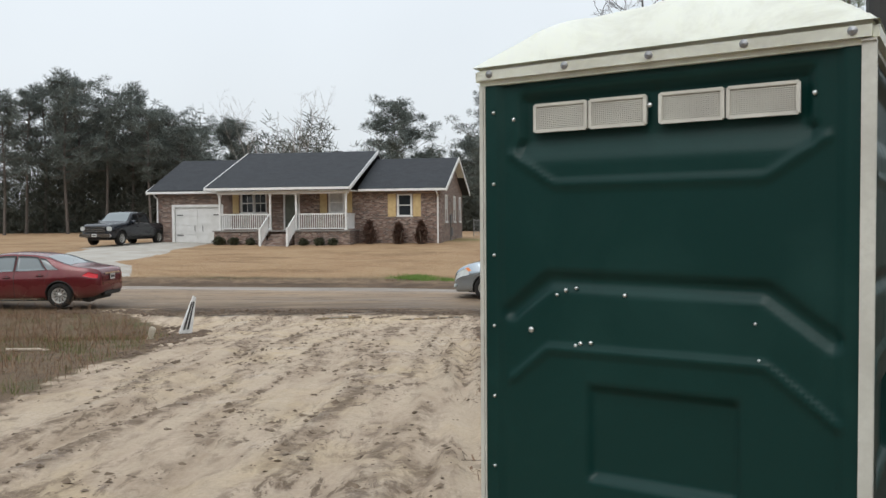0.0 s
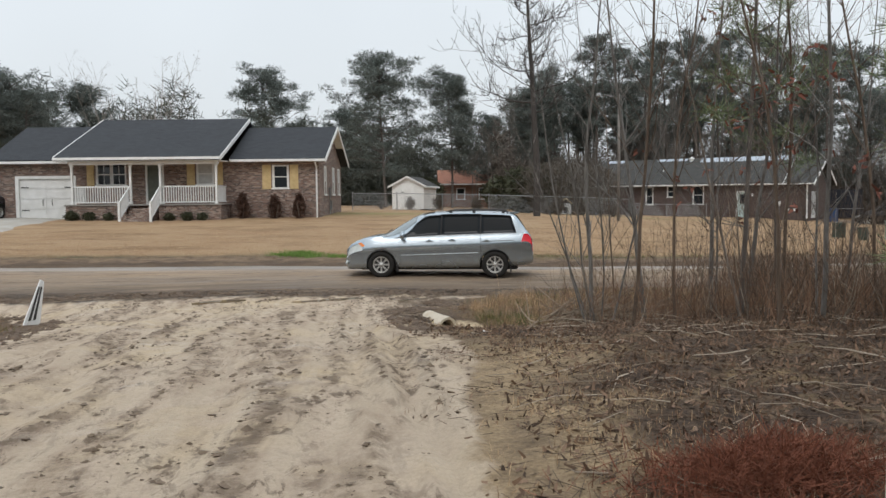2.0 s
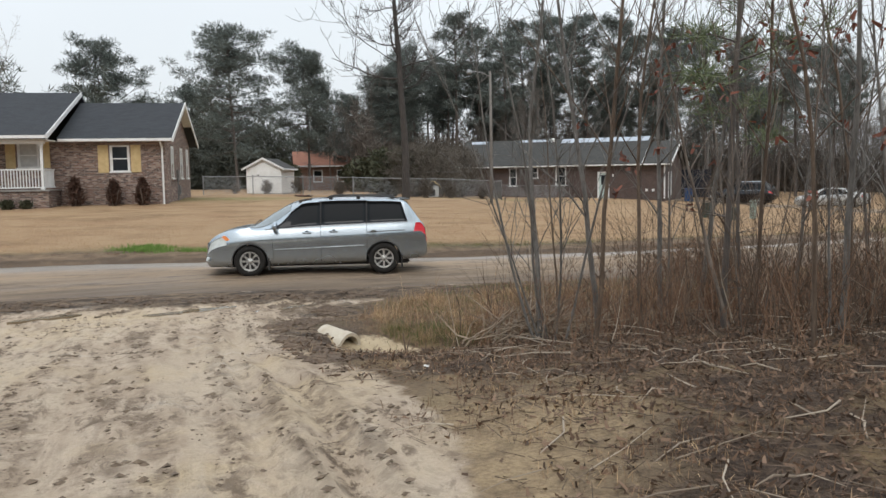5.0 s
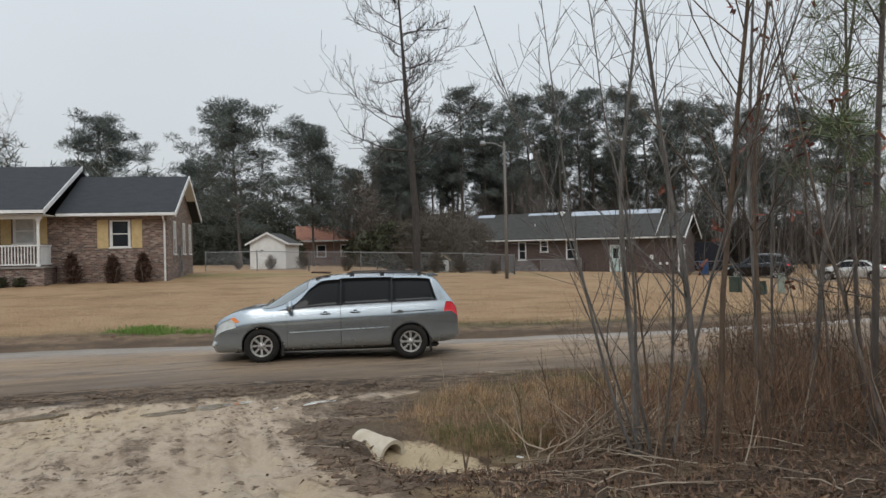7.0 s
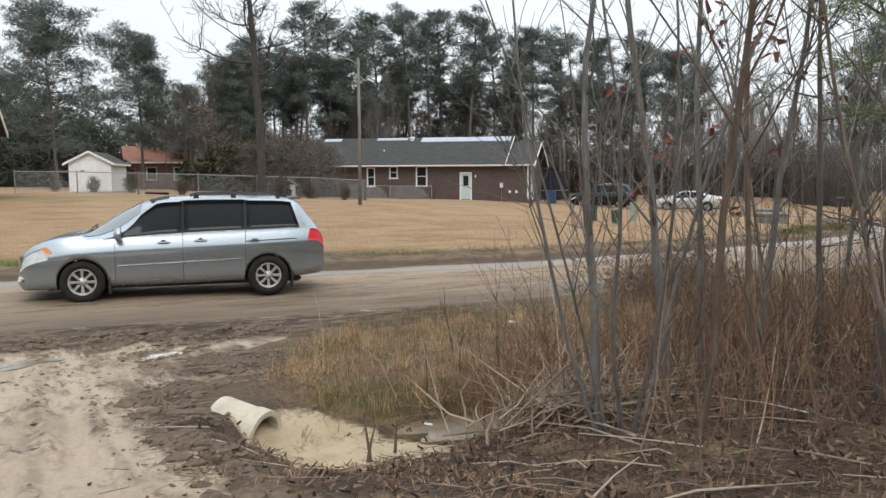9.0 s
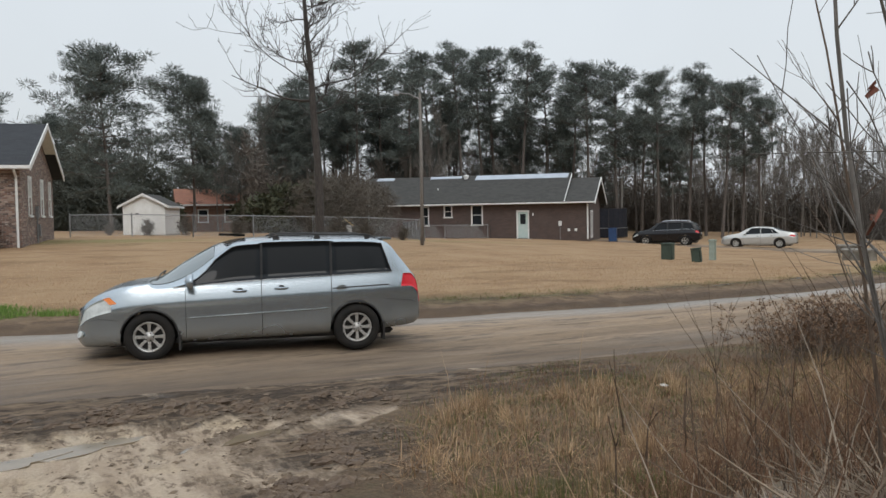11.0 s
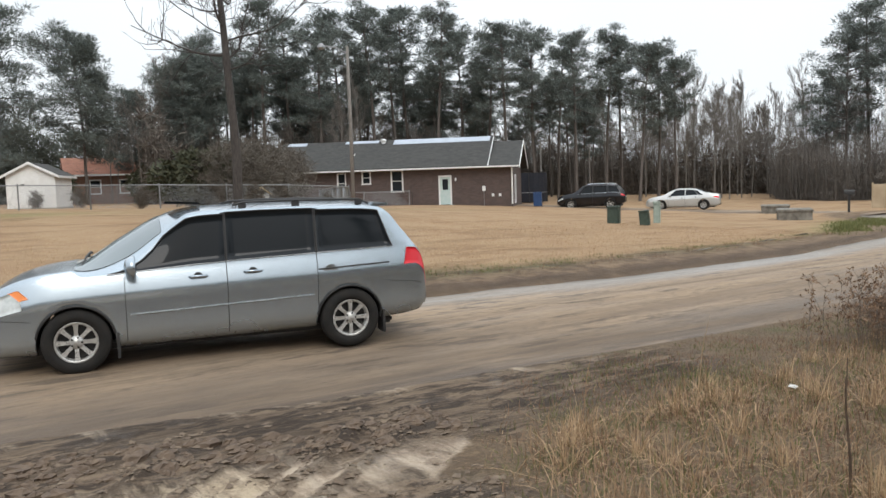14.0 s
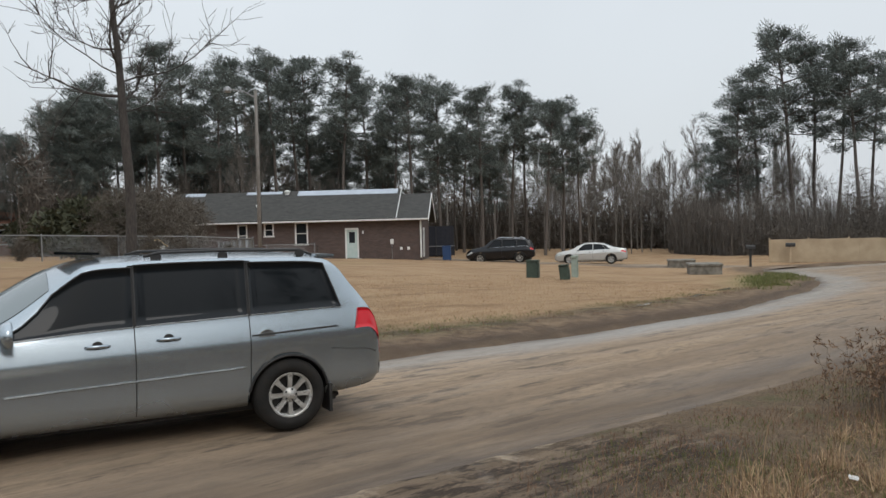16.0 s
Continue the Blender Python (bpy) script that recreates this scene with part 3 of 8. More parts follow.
col = g.mix(g.maths("MULTIPLY", g.attr("straw"), g.span(g.noise(2.2, 6.0, 0.7, 0.4), 0.34, 0.56, 0.25, 0.95)), col, g.mix(g.span(fine, 0.35, 0.65), (0.42, 0.31, 0.185), (0.25, 0.178, 0.105)))
verge_c = g.mix(g.span(med, 0.4, 0.62), (0.115, 0.076, 0.048), (0.23, 0.158, 0.098))
col = g.mix(g.span(verge_a, 0.2, 0.7), col, verge_c)
col = g.mix(g.maths("MULTIPLY", g.attr("lip"), g.span(med, 0.3, 0.55, 0.4, 0.95)), col, (0.06, 0.041, 0.028))
col = g.mix(g.maths("MULTIPLY", g.attr("hollow"), g.span(g.noise(3.5, 5.0, 0.7), 0.35, 0.6, 0.55, 1.0)), col, g.mix(g.span(med, 0.4, 0.6), (0.06, 0.046, 0.024), (0.085, 0.085, 0.034)))
sand = g.mix(g.span(streaks, 0.38, 0.62), (0.54, 0.435, 0.33), (0.42, 0.325, 0.235))
sand = g.mix(g.span(g.noise(0.7, 4.0, 0.6, 0.6), 0.5, 0.68, 0.0, 0.8), sand, (0.56, 0.44, 0.285))
clods = g.span(g.noise(5.0, 7.0, 0.75, 0.5, g.stretch(1.5, 0.6, 1.0)), 0.51, 0.59)
patchy = g.span(g.noise(0.8, 3.0, 0.6, 0.7), 0.42, 0.6, 0.15, 1.0)
sand = g.mix(g.maths("MULTIPLY", clods, patchy), sand, (0.13, 0.092, 0.062))
sand = g.mix(g.span(g.noise(2.2, 5.0, 0.7, 0.15, g.stretch(2.6, 0.45, 1.0)), 0.56, 0.7, 0.0, 0.45), sand, (0.22, 0.165, 0.118))
sand = g.mix(g.maths("MULTIPLY", g.span(g.attr("ridge"), 0.25, 0.8), g.span(g.noise(5.0, 6.0, 0.7, 0.3), 0.38, 0.6)), sand, (0.13, 0.092, 0.062))
sand = g.mix(g.maths("MULTIPLY", g.span(g.attr("trail"), 0.52, 0.75), g.span(g.noise(4.0, 7.0, 0.75), 0.44, 0.58, 0.0, 0.75)), sand, (0.165, 0.118, 0.08))
sand = g.mix(g.maths("MULTIPLY", g.span(g.attr("trail"), 0.42, 0.2), 0.5), sand, (0.56, 0.46, 0.345))
sand = g.mix(g.span(fine, 0.4, 0.75, 0.0, 0.3), sand, (0.2, 0.15, 0.105))
col = g.mix(g.span(g.maths("ADD", lane_a, g.span(med, 0.3, 0.7, -0.25, 0.25)), 0.35, 0.6), col, sand)
swept = g.noise(1.8, 6.0, 0.7, 0.05, g.stretch(0.22, 1.7, 1.0))
mud_c = g.mix(g.span(swept, 0.42, 0.6), (0.085, 0.06, 0.04), (0.21, 0.152, 0.102))
mud_c = g.mix(g.span(g.noise(5.0, 7.0, 0.75, 0.0, g.stretch(0.45, 1.3, 1.0)), 0.47, 0.55, 0.0, 0.9), mud_c, (0.042, 0.029, 0.02))
col = g.mix(g.span(g.maths("ADD", muddy_a, g.span(streaks, 0.3, 0.7, -0.3, 0.3)), 0.3, 0.65), col, mud_c)
col = g.mix(g.maths("MULTIPLY", g.maths("MULTIPLY", muddy_a, g.span(g.attr("ridge"), 0.2, 0.7)), 0.95), col, (0.045, 0.031, 0.021))
silt = g.span(g.maths("ADD", g.attr("silt"), g.span(med, 0.3, 0.7, -0.3, 0.3)), 0.35, 0.6)
col = g.mix(silt, col, g.mix(g.span(g.noise(3.0, 5.0, 0.6), 0.4, 0.65), (0.54, 0.435, 0.29), (0.43, 0.335, 0.215)))
col = g.mix(g.maths("MULTIPLY", silt, g.span(g.noise(4.5, 6.0, 0.7, 0.8), 0.56, 0.63, 0.0, 0.75)), col, (0.15, 0.105, 0.07))
g.colour(col)
wet = g.maths("MULTIPLY", g.maths("MAXIMUM", lane_a, muddy_a), g.span(g.noise(1.4, 4.0), 0.55, 0.7))
g.rough(g.span(wet, 0.0, 1.0, 0.92, 0.45))
g.bump(fine, 0.8, 0.035)
g.bump(g.noise(90.0, 3.0), 0.7, 0.01)
g.bump(g.noise(9.0, 6.0, 0.75), 0.6, 0.05)
me.materials.append(g.m)
tagged(new("ground", me), "pale sandy churned dirt lane, dormant tan lawns and brown rough ground", "ground", kind="structure")

# ---- road ----
r = Shade("muddy_wet_road", 0.6)
track = r.noise(0.9, 6.0, 0.65, 0.1, r.stretch(0.16, 1.6, 1.0))
spots = r.span(r.noise(2.4, 6.0, 0.7, 0.1, r.stretch(0.35, 1.7, 1.0)), 0.55, 0.62)
rc = r.mix(r.span(track, 0.36, 0.64), (0.33, 0.235, 0.148), (0.205, 0.142, 0.09))
rc = r.mix(r.span(r.noise(0.25, 3.0), 0.4, 0.65, 0.0, 0.6), rc, (0.25, 0.185, 0.128))
rc = r.mix(r.maths("MULTIPLY", spots, 0.85), rc, (0.075, 0.054, 0.037))
rc = r.mix(r.span(r.noise(1.6, 5.0, 0.7, 0.05, r.stretch(0.10, 2.4, 1.0)), 0.52, 0.66, 0.0, 0.6), rc, (0.10, 0.073, 0.05))
side = r.attr("far_side")
rc = r.mix(r.maths("MULTIPLY", r.span(side, 0.6, 0.12), r.span(r.noise(1.1, 6.0, 0.72, 0.05, r.stretch(0.14, 1.9, 1.0)), 0.36, 0.6, 0.15, 0.8)), rc, (0.115, 0.08, 0.052))
# Paler strip on the far side: wet sheen put into the colour.
rc = r.mix(r.maths("MULTIPLY", r.span(side, 0.74, 0.84), r.span(track, 0.3, 0.55, 0.4, 0.9)), rc, (0.27, 0.24, 0.205))
edge = r.maths("MAXIMUM", r.span(side, 0.32, 0.02), r.span(side, 0.91, 0.96))
rc = r.mix(r.maths("MULTIPLY", edge, r.span(r.noise(1.3, 5.0, 0.65, 0.4, r.stretch(0.35, 1.2, 1.0)), 0.3, 0.55)), rc, (0.075, 0.052, 0.035))
rc = r.mix(r.span(r.noise(9.0, 7.0, 0.78, 0.0, r.stretch(0.5, 1.2, 1.0)), 0.48, 0.62, 0, 0.5), rc, (0.11, 0.082, 0.058))
r.colour(rc)
r.rough(r.maths("SUBTRACT", r.span(r.noise(0.6, 4.0, 0.6, 0.4, r.stretch(0.25, 1.3, 1.0)), 0.4, 0.62, 0.92, 0.62), r.maths("MULTIPLY", r.span(side, 0.66, 0.82), 0.34)))
r.bump(r.noise(3.0, 6.0, 0.7, 0.4, r.stretch(0.4, 1.4, 1.0)), 0.8, 0.04)
r.bump(r.noise(40.0, 4.0), 0.4, 0.01)
ROAD_MAT = r.m


def ribbon(name, xs, lo, hi, rows, lift, material, label, category, swap=False):
    """A strip of paving between two edge lines, draped over the land."""
    A, B = [], []
    for x in xs:
        for k in range(rows + 1):
            s = k / rows
            y = lo(x) + (hi(x) - lo(x)) * s
            A.append((x, y) if not swap else (y, x))
            B.append(s)
    P = np.array(A)
    crown = 0.08 * np.sin(np.pi * np.array(B)) - 0.035
    Z = land(P[:, 0], P[:, 1]) + lift + crown + 0.008 * lumps(P[:, 0] * 0.5, P[:, 1] * 1.6, 1.4, 20)
    n = rows + 1
    F = [(i * n + k, (i + 1) * n + k, (i + 1) * n + k + 1, i * n + k + 1) for i in range(len(xs) - 1) for k in range(rows)]
    if swap:
        F = [f[::-1] for f in F]
    ob = mesh_part(name, np.c_[P, Z].tolist(), F, material, smooth=True)
    at = ob.data.attributes.new("far_side", "FLOAT", "POINT")
    at.data.foreach_set("value", np.array(B, np.float32))
    return tagged(ob, label, category, kind="structure")


ribbon("road", spread(-20, 34, 0.3, -118, 118, 1.08), lambda x: float(road_near(x)) - 0.15, lambda x: float(road_far(x)) + 0.15, 26, -0.02, ROAD_MAT,
       "wet street covered with brown tracked mud", "road")
ribbon("side_road", np.arange(37.5, 118, 0.8), lambda y: float(line(y, [(37, 44), (42, 43.2), (50, 40.2), (58, 37.5), (118, 26)])),
       lambda y: float(line(y, [(37, 50.5), (42, 49.5), (50, 47), (60, 43.5), (118, 33)])), 10, 0.0, ROAD_MAT, "wet grey side street with tracked mud", "road", True)
DRIVE = plain("pale_concrete_drive", (0.40, 0.38, 0.34), (0.30, 0.27, 0.23), 0.8, 0.85)
ribbon("driveway", np.arange(28.6, 49.2, 0.5), lambda y: float(line(y, [(28, -14.6), (36, -17.3), (43, -19.3), (50, -19.5)])),
       lambda y: float(line(y, [(28, -10.6), (36, -13.6), (43, -13.4), (50, -13.2)])), 8, 0.02, DRIVE, "pale concrete driveway up to the garage", "driveway", True)

# ---- portable toilet beside the lane ----


def toilet():
    W, D, H = 1.105, 1.18, 2.06
    ang = math.degrees(math.atan2(2.18 - 2.80, 1.07 - 0.12))
    t = thing("portable_toilet", pose(0.12, 2.80, high(0.6, 2.9) - 0.02, 0, 0, ang), "dark green plastic portable toilet with white dome roof", "portable toilet")
    H = 2.03 - t.matrix_world.translation.z
    # local: x along the near wall, y away from the lane's viewer, z up
    part("skid", box(boxed(-0.02, W + 0.02, -0.02, D + 0.02, 0.0, 0.12, bevel=0.02), 0.0, W, 0.0, D, 0.12, 0.16, bevel=0.015), DARK_TRIM, t)
    # pressed wall sheet: relief worked out on a grid
    def relief(u, v):
        z = 0.0
        def ridge(pts, width, rise):
            best = 1e9
            for (a, b), (c, d) in zip(pts, pts[1:]):
                l2 = (c - a) ** 2 + (d - b) ** 2
                s = min(1, max(0, ((u - a) * (c - a) + (v - b) * (d - b)) / l2))
                best = min(best, math.hypot(u - a - s * (c - a), v - b - s * (d - b)))
            return rise * max(0.0, 1 - (best / width) ** 2)
        z += ridge([(0.09, H - 0.235), (0.24, H - 0.335), (W - 0.24, H - 0.335), (W - 0.09, H - 0.235)], 0.014, 0.010)
        z += ridge([(0.09, 1.315), (0.22, 1.42), (W - 0.24, 1.41), (W - 0.07, 1.285)], 0.03, -0.02)
        z += ridge([(0.09, 1.095), (0.22, 1.205), (W - 0.24, 1.205), (W - 0.06, 1.065)], 0.016, 0.012)
        # recess for the ledge of the vents
        if 0.12 < u < W - 0.12 and H - 0.20 < v < H - 0.045:
            z -= 0.028 * min(1, (u - 0.12) / 0.02, (W - 0.12 - u) / 0.02, (H - 0.045 - v) / 0.02)
        if 0.12 < u < W - 0.12 and H - 0.26 < v <= H - 0.20:
            z -= 0.028 * (v - H + 0.26) / 0.06
        # square panel low down
        if 0.35 < u < 0.80 and 0.81 < v < 1.10:
            z -= 0.026 * min(1, (u - 0.35) / 0.012, (0.80 - u) / 0.012, (v - 0.81) / 0.012, (1.10 - v) / 0.012)
        if u < 0.06 or u > W - 0.06:
            z += 0.014
        return z
    def sheet(name, width, m, plainly=False):
        nu, nv = 90, 150
        V = []
        for j in range(nv + 1):
            for i in range(nu + 1):
                u, v = width * i / nu, 0.14 + (H - 0.14) * j / nv
                V.append(tuple(m @ Vector((u, -relief(u * W / width, v), v))))
        F = [(j * (nu + 1) + i, j * (nu + 1) + i + 1, (j + 1) * (nu + 1) + i + 1, (j + 1) * (nu + 1) + i) for j in range(nv) for i in range(nu)]
        return mesh_part(name, V, F, GREEN_PLASTIC, t, smooth=True)
    sheet("wall_panel", W, pose(0, 0, 0))
    sheet("wall_panel", D, pose(W, 0, 0, 0, 0, 90))
    sheet("wall_panel", W, pose(W, D, 0, 0, 0, 180))
    sheet("wall_panel", D, pose(0, D, 0, 0, 0, -90))
    part("inner_shell", boxed(0.04, W - 0.04, 0.04, D - 0.04, 0.15, H - 0.01), GREEN_PLASTIC, t)
    for cx, cy in ((0, 0), (W, 0), (0, D), (W, D)):
        sx, sy = (1 if cx == 0 else -1), (1 if cy == 0 else -1)
        bm = bmesh.new()
        for z0, z1, o in ((0.62, H - 0.005, 0.018), (0.05, 0.62, 0.024)):
            box(bm, cx - sx * o, cx - sx * o + sx * 0.022, cy - sy * 0.022, cy + sy * 0.004, z0, z1, bevel=0.006)
        bmesh.ops.recalc_face_normals(bm, faces=bm.faces[:])
        part("corner_trim", bm, CORNER_TRIM, t, "worn off-white plastic corner strip")
    # rivets down the corners and loose bolts
    def rivet(u, v, r):
        lathe_bm = lathe(bmesh.new(), [(r, 0), (r, 0.003), (r * 0.7, 0.006), (0.0005, 0.007)], 10, pose(u, -0.015 if u < 0.07 else 0.0, v, 90))
        part("rivet", lathe_bm, RIVET, t, smooth=True)
    for k in range(8):
        rivet(0.035, 0.35 + k * (H - 0.45) / 7, 0.006)
    for u, v, r in ((0.12, 0.94, 0.010), (0.21, 1.055, 0.006), (0.24, 1.07, 0.007), (0.275, 1.078, 0.006), (0.43, 1.062, 0.007), (0.272, 0.90, 0.007), (0.288, 0.908, 0.007),
                    (0.322, 0.912, 0.007), (0.43, 0.885, 0.007), (0.80, 1.0, 0.005), (0.81, 0.90, 0.005), (0.10, H - 0.145, 0.007), (0.545, H - 0.135, 0.008), (W - 0.12, H - 0.14, 0.007)):
        rivet(u + (0.04 if v < 1.2 else 0.0), v + (0.32 if v < 1.2 else 0.02), r)
    # vents: framed mesh over a dark sheet that stands for the shaded inside
    vent = None
    for k, (u0, u1, tilt) in enumerate(((0.175, 0.345, -1), (0.36, 0.53, -1), (0.575, 0.75, 0), (0.765, 0.945, 0))):
        v = part("vent_grille", boxed(u0, u1, 0.012, 0.020, H - 0.168, H - 0.086), DARK_TRIM, t, "pale plastic mesh air vent with a dark sheet behind")
        v["label"] = "pale plastic mesh air vent with a dark sheet behind"
        bm = bmesh.new()
        z0, z1 = H - 0.168, H - 0.086
        for lim in ((u0 - 0.005, u0 + 0.005, z0, z1), (u1 - 0.005, u1 + 0.005, z0, z1), (u0, u1, z0 - 0.004, z0 + 0.005), (u0, u1, z1 - 0.005, z1 + 0.004)):
            box(bm, lim[0], lim[1], -0.002, 0.012, lim[2], lim[3])
        part("vent_frame", bm, VENT_GREY, v)
        bm = bmesh.new()
        n = int((u1 - u0) / 0.0065)
        for i in range(1, n):
            x = u0 + (u1 - u0) * i / n
            box(bm, x - 0.0010, x + 0.0010, 0.003, 0.009, z0, z1)
        for i in range(1, 15):
            z = z0 + (z1 - z0) * i / 15
            box(bm, u0, u1, 0.002, 0.008, z - 0.0015, z + 0.0015)
        part("vent_mesh", bm, VENT_GREY, v)
    # roof: flanged rim and vaulted dome with ribs
    part("roof_rim", boxed(-0.03, W + 0.03, -0.035, D + 0.035, H - 0.012, H + 0.05, bevel=0.016), ROOF_PLASTIC, t, "grimy white plastic roof rim")
    V, F, n = [], [], 48
    for j in range(n + 1):
        for i in range(n + 1):
            u, v = -0.03 + (W + 0.06) * i / n, -0.04 + (D + 0.08) * j / n
            a, b = 2 * i / n - 1, 2 * j / n - 1
            z = 0.20 * min(1.0, (1 - max(abs(a), abs(b)) ** 3) * 1.15) * (1 - 0.25 * a * a)
            z += 0.012 * max(0.0, math.cos(a * 9.4)) * min(1, 4 * (1 - abs(a))) * min(1, 4 * (1 - abs(b)))
            V.append((u, v, H + 0.045 + z))
    F = [(j * (n + 1) + i, j * (n + 1) + i + 1, (j + 1) * (n + 1) + i + 1, (j + 1) * (n + 1) + i) for j in range(n) for i in range(n)]
    mesh_part("dome_roof", V, F, ROOF_PLASTIC, t, "translucent white vaulted plastic roof", True)
    for k in range(5):
        part("roof_bolt", lathe(bmesh.new(), [(0.012, 0), (0.012, 0.004), (0.0005, 0.008)], 10, pose(0.03 + k * (W - 0.06) / 4, -0.034, H + 0.022, 90)), GALV, t)
    # vent stack
    part("vent_stack", tube(bmesh.new(), [(W - 0.06, D - 0.15, H + 0.05), (W - 0.06, D - 0.15, H + 0.42)], 0.045, 14), DARK_TRIM, t)


toilet()

# ---- houses ----


def gable_roof(bm, x0, x1, y0, y1, ze, zr, yr, thick=0.16):
    """Two slopes with thickness, from eaves at y0 and y1 up to a ridge at yr."""
    prism(bm, [(y0, ze), (yr, zr), (y1, ze), (y1, ze - thick), (yr, zr - thick * 1.05), (y0, ze - thick)], "x", x0, x1)


def sash_window(parent, x0, x1, z0, z1, y=0.0, m=None, blind=False, mullion=False, frame_mat=None):
    """A window in a wall that faces -y: casing, sashes and panes, set in its opening."""
    m = m or Matrix.Identity(4)
    fm = frame_mat or WHITE
    bm = bmesh.new()
    for a, b, c, d in ((x0 - 0.06, x0 + 0.02, z0, z1), (x1 - 0.02, x1 + 0.06, z0, z1), (x0 - 0.06, x1 + 0.06, z1 - 0.02, z1 + 0.07)):
        box(bm, a, b, y - 0.035, y + 0.05, c, d, bevel=0.006, m=m)
    w = part("window", bm, fm, parent)
    part("sill", boxed(x0 - 0.1, x1 + 0.1, y - 0.08, y + 0.05, z0 - 0.06, z0 + 0.005, bevel=0.006, m=m), fm, w)
    zm = (z0 + z1) / 2
    for lo, hi, dy in ((z0, zm + 0.02, 0.0), (zm - 0.02, z1, -0.012)):
        bm = bmesh.new()
        for a, b, c, d in ((x0 + 0.02, x0 + 0.06, lo, hi), (x1 - 0.06, x1 - 0.02, lo, hi), (x0 + 0.06, x1 - 0.06, lo, lo + 0.045), (x0 + 0.06, x1 - 0.06, hi - 0.045, hi)):
            box(bm, a, b, y + dy - 0.004, y + dy + 0.02, c, d, m=m)
        if mullion:
            box(bm, (x0 + x1) / 2 - 0.01, (x0 + x1) / 2 + 0.01, y + dy, y + dy + 0.015, lo + 0.045, hi - 0.045, m=m)
        part("sash", bm, fm, w)
        part("pane", boxed(x0 + 0.06, x1 - 0.06, y + dy + 0.004, y + dy + 0.012, lo + 0.045, hi - 0.045, m=m), CURTAIN if blind else PANE, w)
    return w


def brick_house():
    t = thing("brick_ranch_house", pose(0.0, 45.96, 0.36, 0, 0, -10.5), "single-storey mixed red brick house with charcoal roof and white porch", "house")
    EV, D = 3.02, 8.0
    T = 0.24
    # front wall in pieces round its openings: x from left to right, garage recessed behind
    def wall(x0, x1, z0, z1, y0=0.0, y1=T):
        part("wall_panel", boxed(x0, x1, y0, y1, z0, z1), BRICK_MIXED, t)
    wall(-17.26, -16.2, -0.3, EV); wall(-16.2, -13.1, 2.27, EV); wall(-13.1, -11.95, -0.3, EV)
    wall(-11.95, -10.3, -0.3, 1.82); wall(-11.95, -10.3, 2.98, EV); wall(-10.3, -9.25, -0.3, EV); wall(-9.25, -8.3, -0.3, 0.82); wall(-9.25, -8.3, 2.92, EV)
    wall(-8.3, -6.55, -0.3, EV); wall(-6.55, -5.6, -0.3, 1.82); wall(-6.55, -5.6, 2.98, EV); wall(-5.6, -2.5, -0.3, EV)
    wall(-2.5, -1.6, -0.3, 1.58); wall(-2.5, -1.6, 2.82, EV); wall(-1.6, 0.0, -0.3, EV)
    for nm, x in (("gable_wall", -T), ("gable_wall", -17.26)):
        bm = bmesh.new()
        prism(bm, [(T + 0.003, -0.3), (D, -0.3), (D, EV), (D / 2, EV + 1.98), (T + 0.003, EV + 0.1)], "x", x, x + T)
        part(nm, bm, BRICK_MIXED, t)
    part("back_wall", boxed(-17.0, -T - 0.02, D - T, D - 0.002, -0.3, EV), BRICK_MIXED, t)
    # roofs
    RZ = 5.14
    for x0, x1, up in ((-17.65, -13.12, 0.14), (-4.68, 0.42, 0.0)):
        bm = bmesh.new()
        gable_roof(bm, x0, x1, -0.42, D + 0.42, EV + 0.13 + 0.3 * up, RZ + up, D / 2)
        part("roof", bm, ROOF_DARK, t)
    bm = bmesh.new()
    gable_roof(bm, -13.15, -4.65, -2.05, D + 0.5, EV + 0.22, 5.66, D / 2)
    part("porch_roof", bm, ROOF_DARK, t)
    # gutters, fascias, soffits and rakes
    def trim(nm, *lim, bevel=0.01):
        return part(nm, boxed(*lim, bevel=bevel), WHITE, t)
    trim("gutter", -17.68, -13.18, -0.55, -0.425, EV - 0.03, EV + 0.1)
    trim("gutter", -4.62, 0.44, -0.55, -0.425, EV - 0.03, EV + 0.1)
    trim("gutter", -13.18, -4.62, -2.18, -2.06, EV + 0.05, EV + 0.19)
    part("soffit", boxed(-17.6, -13.2, -0.42, -0.004, EV - 0.03, EV - 0.005), WHITE, t)
    part("soffit", boxed(-4.6, 0.38, -0.42, -0.004, EV - 0.03, EV - 0.005), WHITE, t)
    part("porch_ceiling", boxed(-13.1, -4.7, -2.0, -0.005, EV - 0.02, EV + 0.02), WHITE, t)
    part("porch_beam", boxed(-12.6, -4.85, -1.72, -1.56, EV - 0.17, EV - 0.025, bevel=0.008), WHITE, t)
    def rake(x, ya, za, yb, zb, w=0.2):
        bm = bmesh.new()
        prism(bm, [(ya, za + 0.03), (yb, zb + 0.03), (yb, zb - w), (ya, za - w)], "x", x, x + 0.04)
        part("rake_board", bm, WHITE, t)
    for x in (0.425, -17.695):
        rake(x, -0.5, EV + 0.1, D / 2, RZ)
        rake(x, D / 2, RZ, D + 0.5, EV + 0.1)
    rake(-4.645, -2.1, EV + 0.2, D / 2, 5.66)
    rake(-13.195, -2.1, EV + 0.2, D / 2, 5.66, 0.14)
    for y0, z0, y1, z1 in ((-0.45, EV + 0.0, D / 2, RZ - 0.16), (D / 2, RZ - 0.16, D + 0.45, EV)):
        bm = bmesh.new()
        prism(bm, [(y0, z0), (y1, z1), (y1, z1 - 0.025), (y0, z0 - 0.025)], "x", 0.002, 0.42)
        part("rake_soffit", bm, WHITE, t)
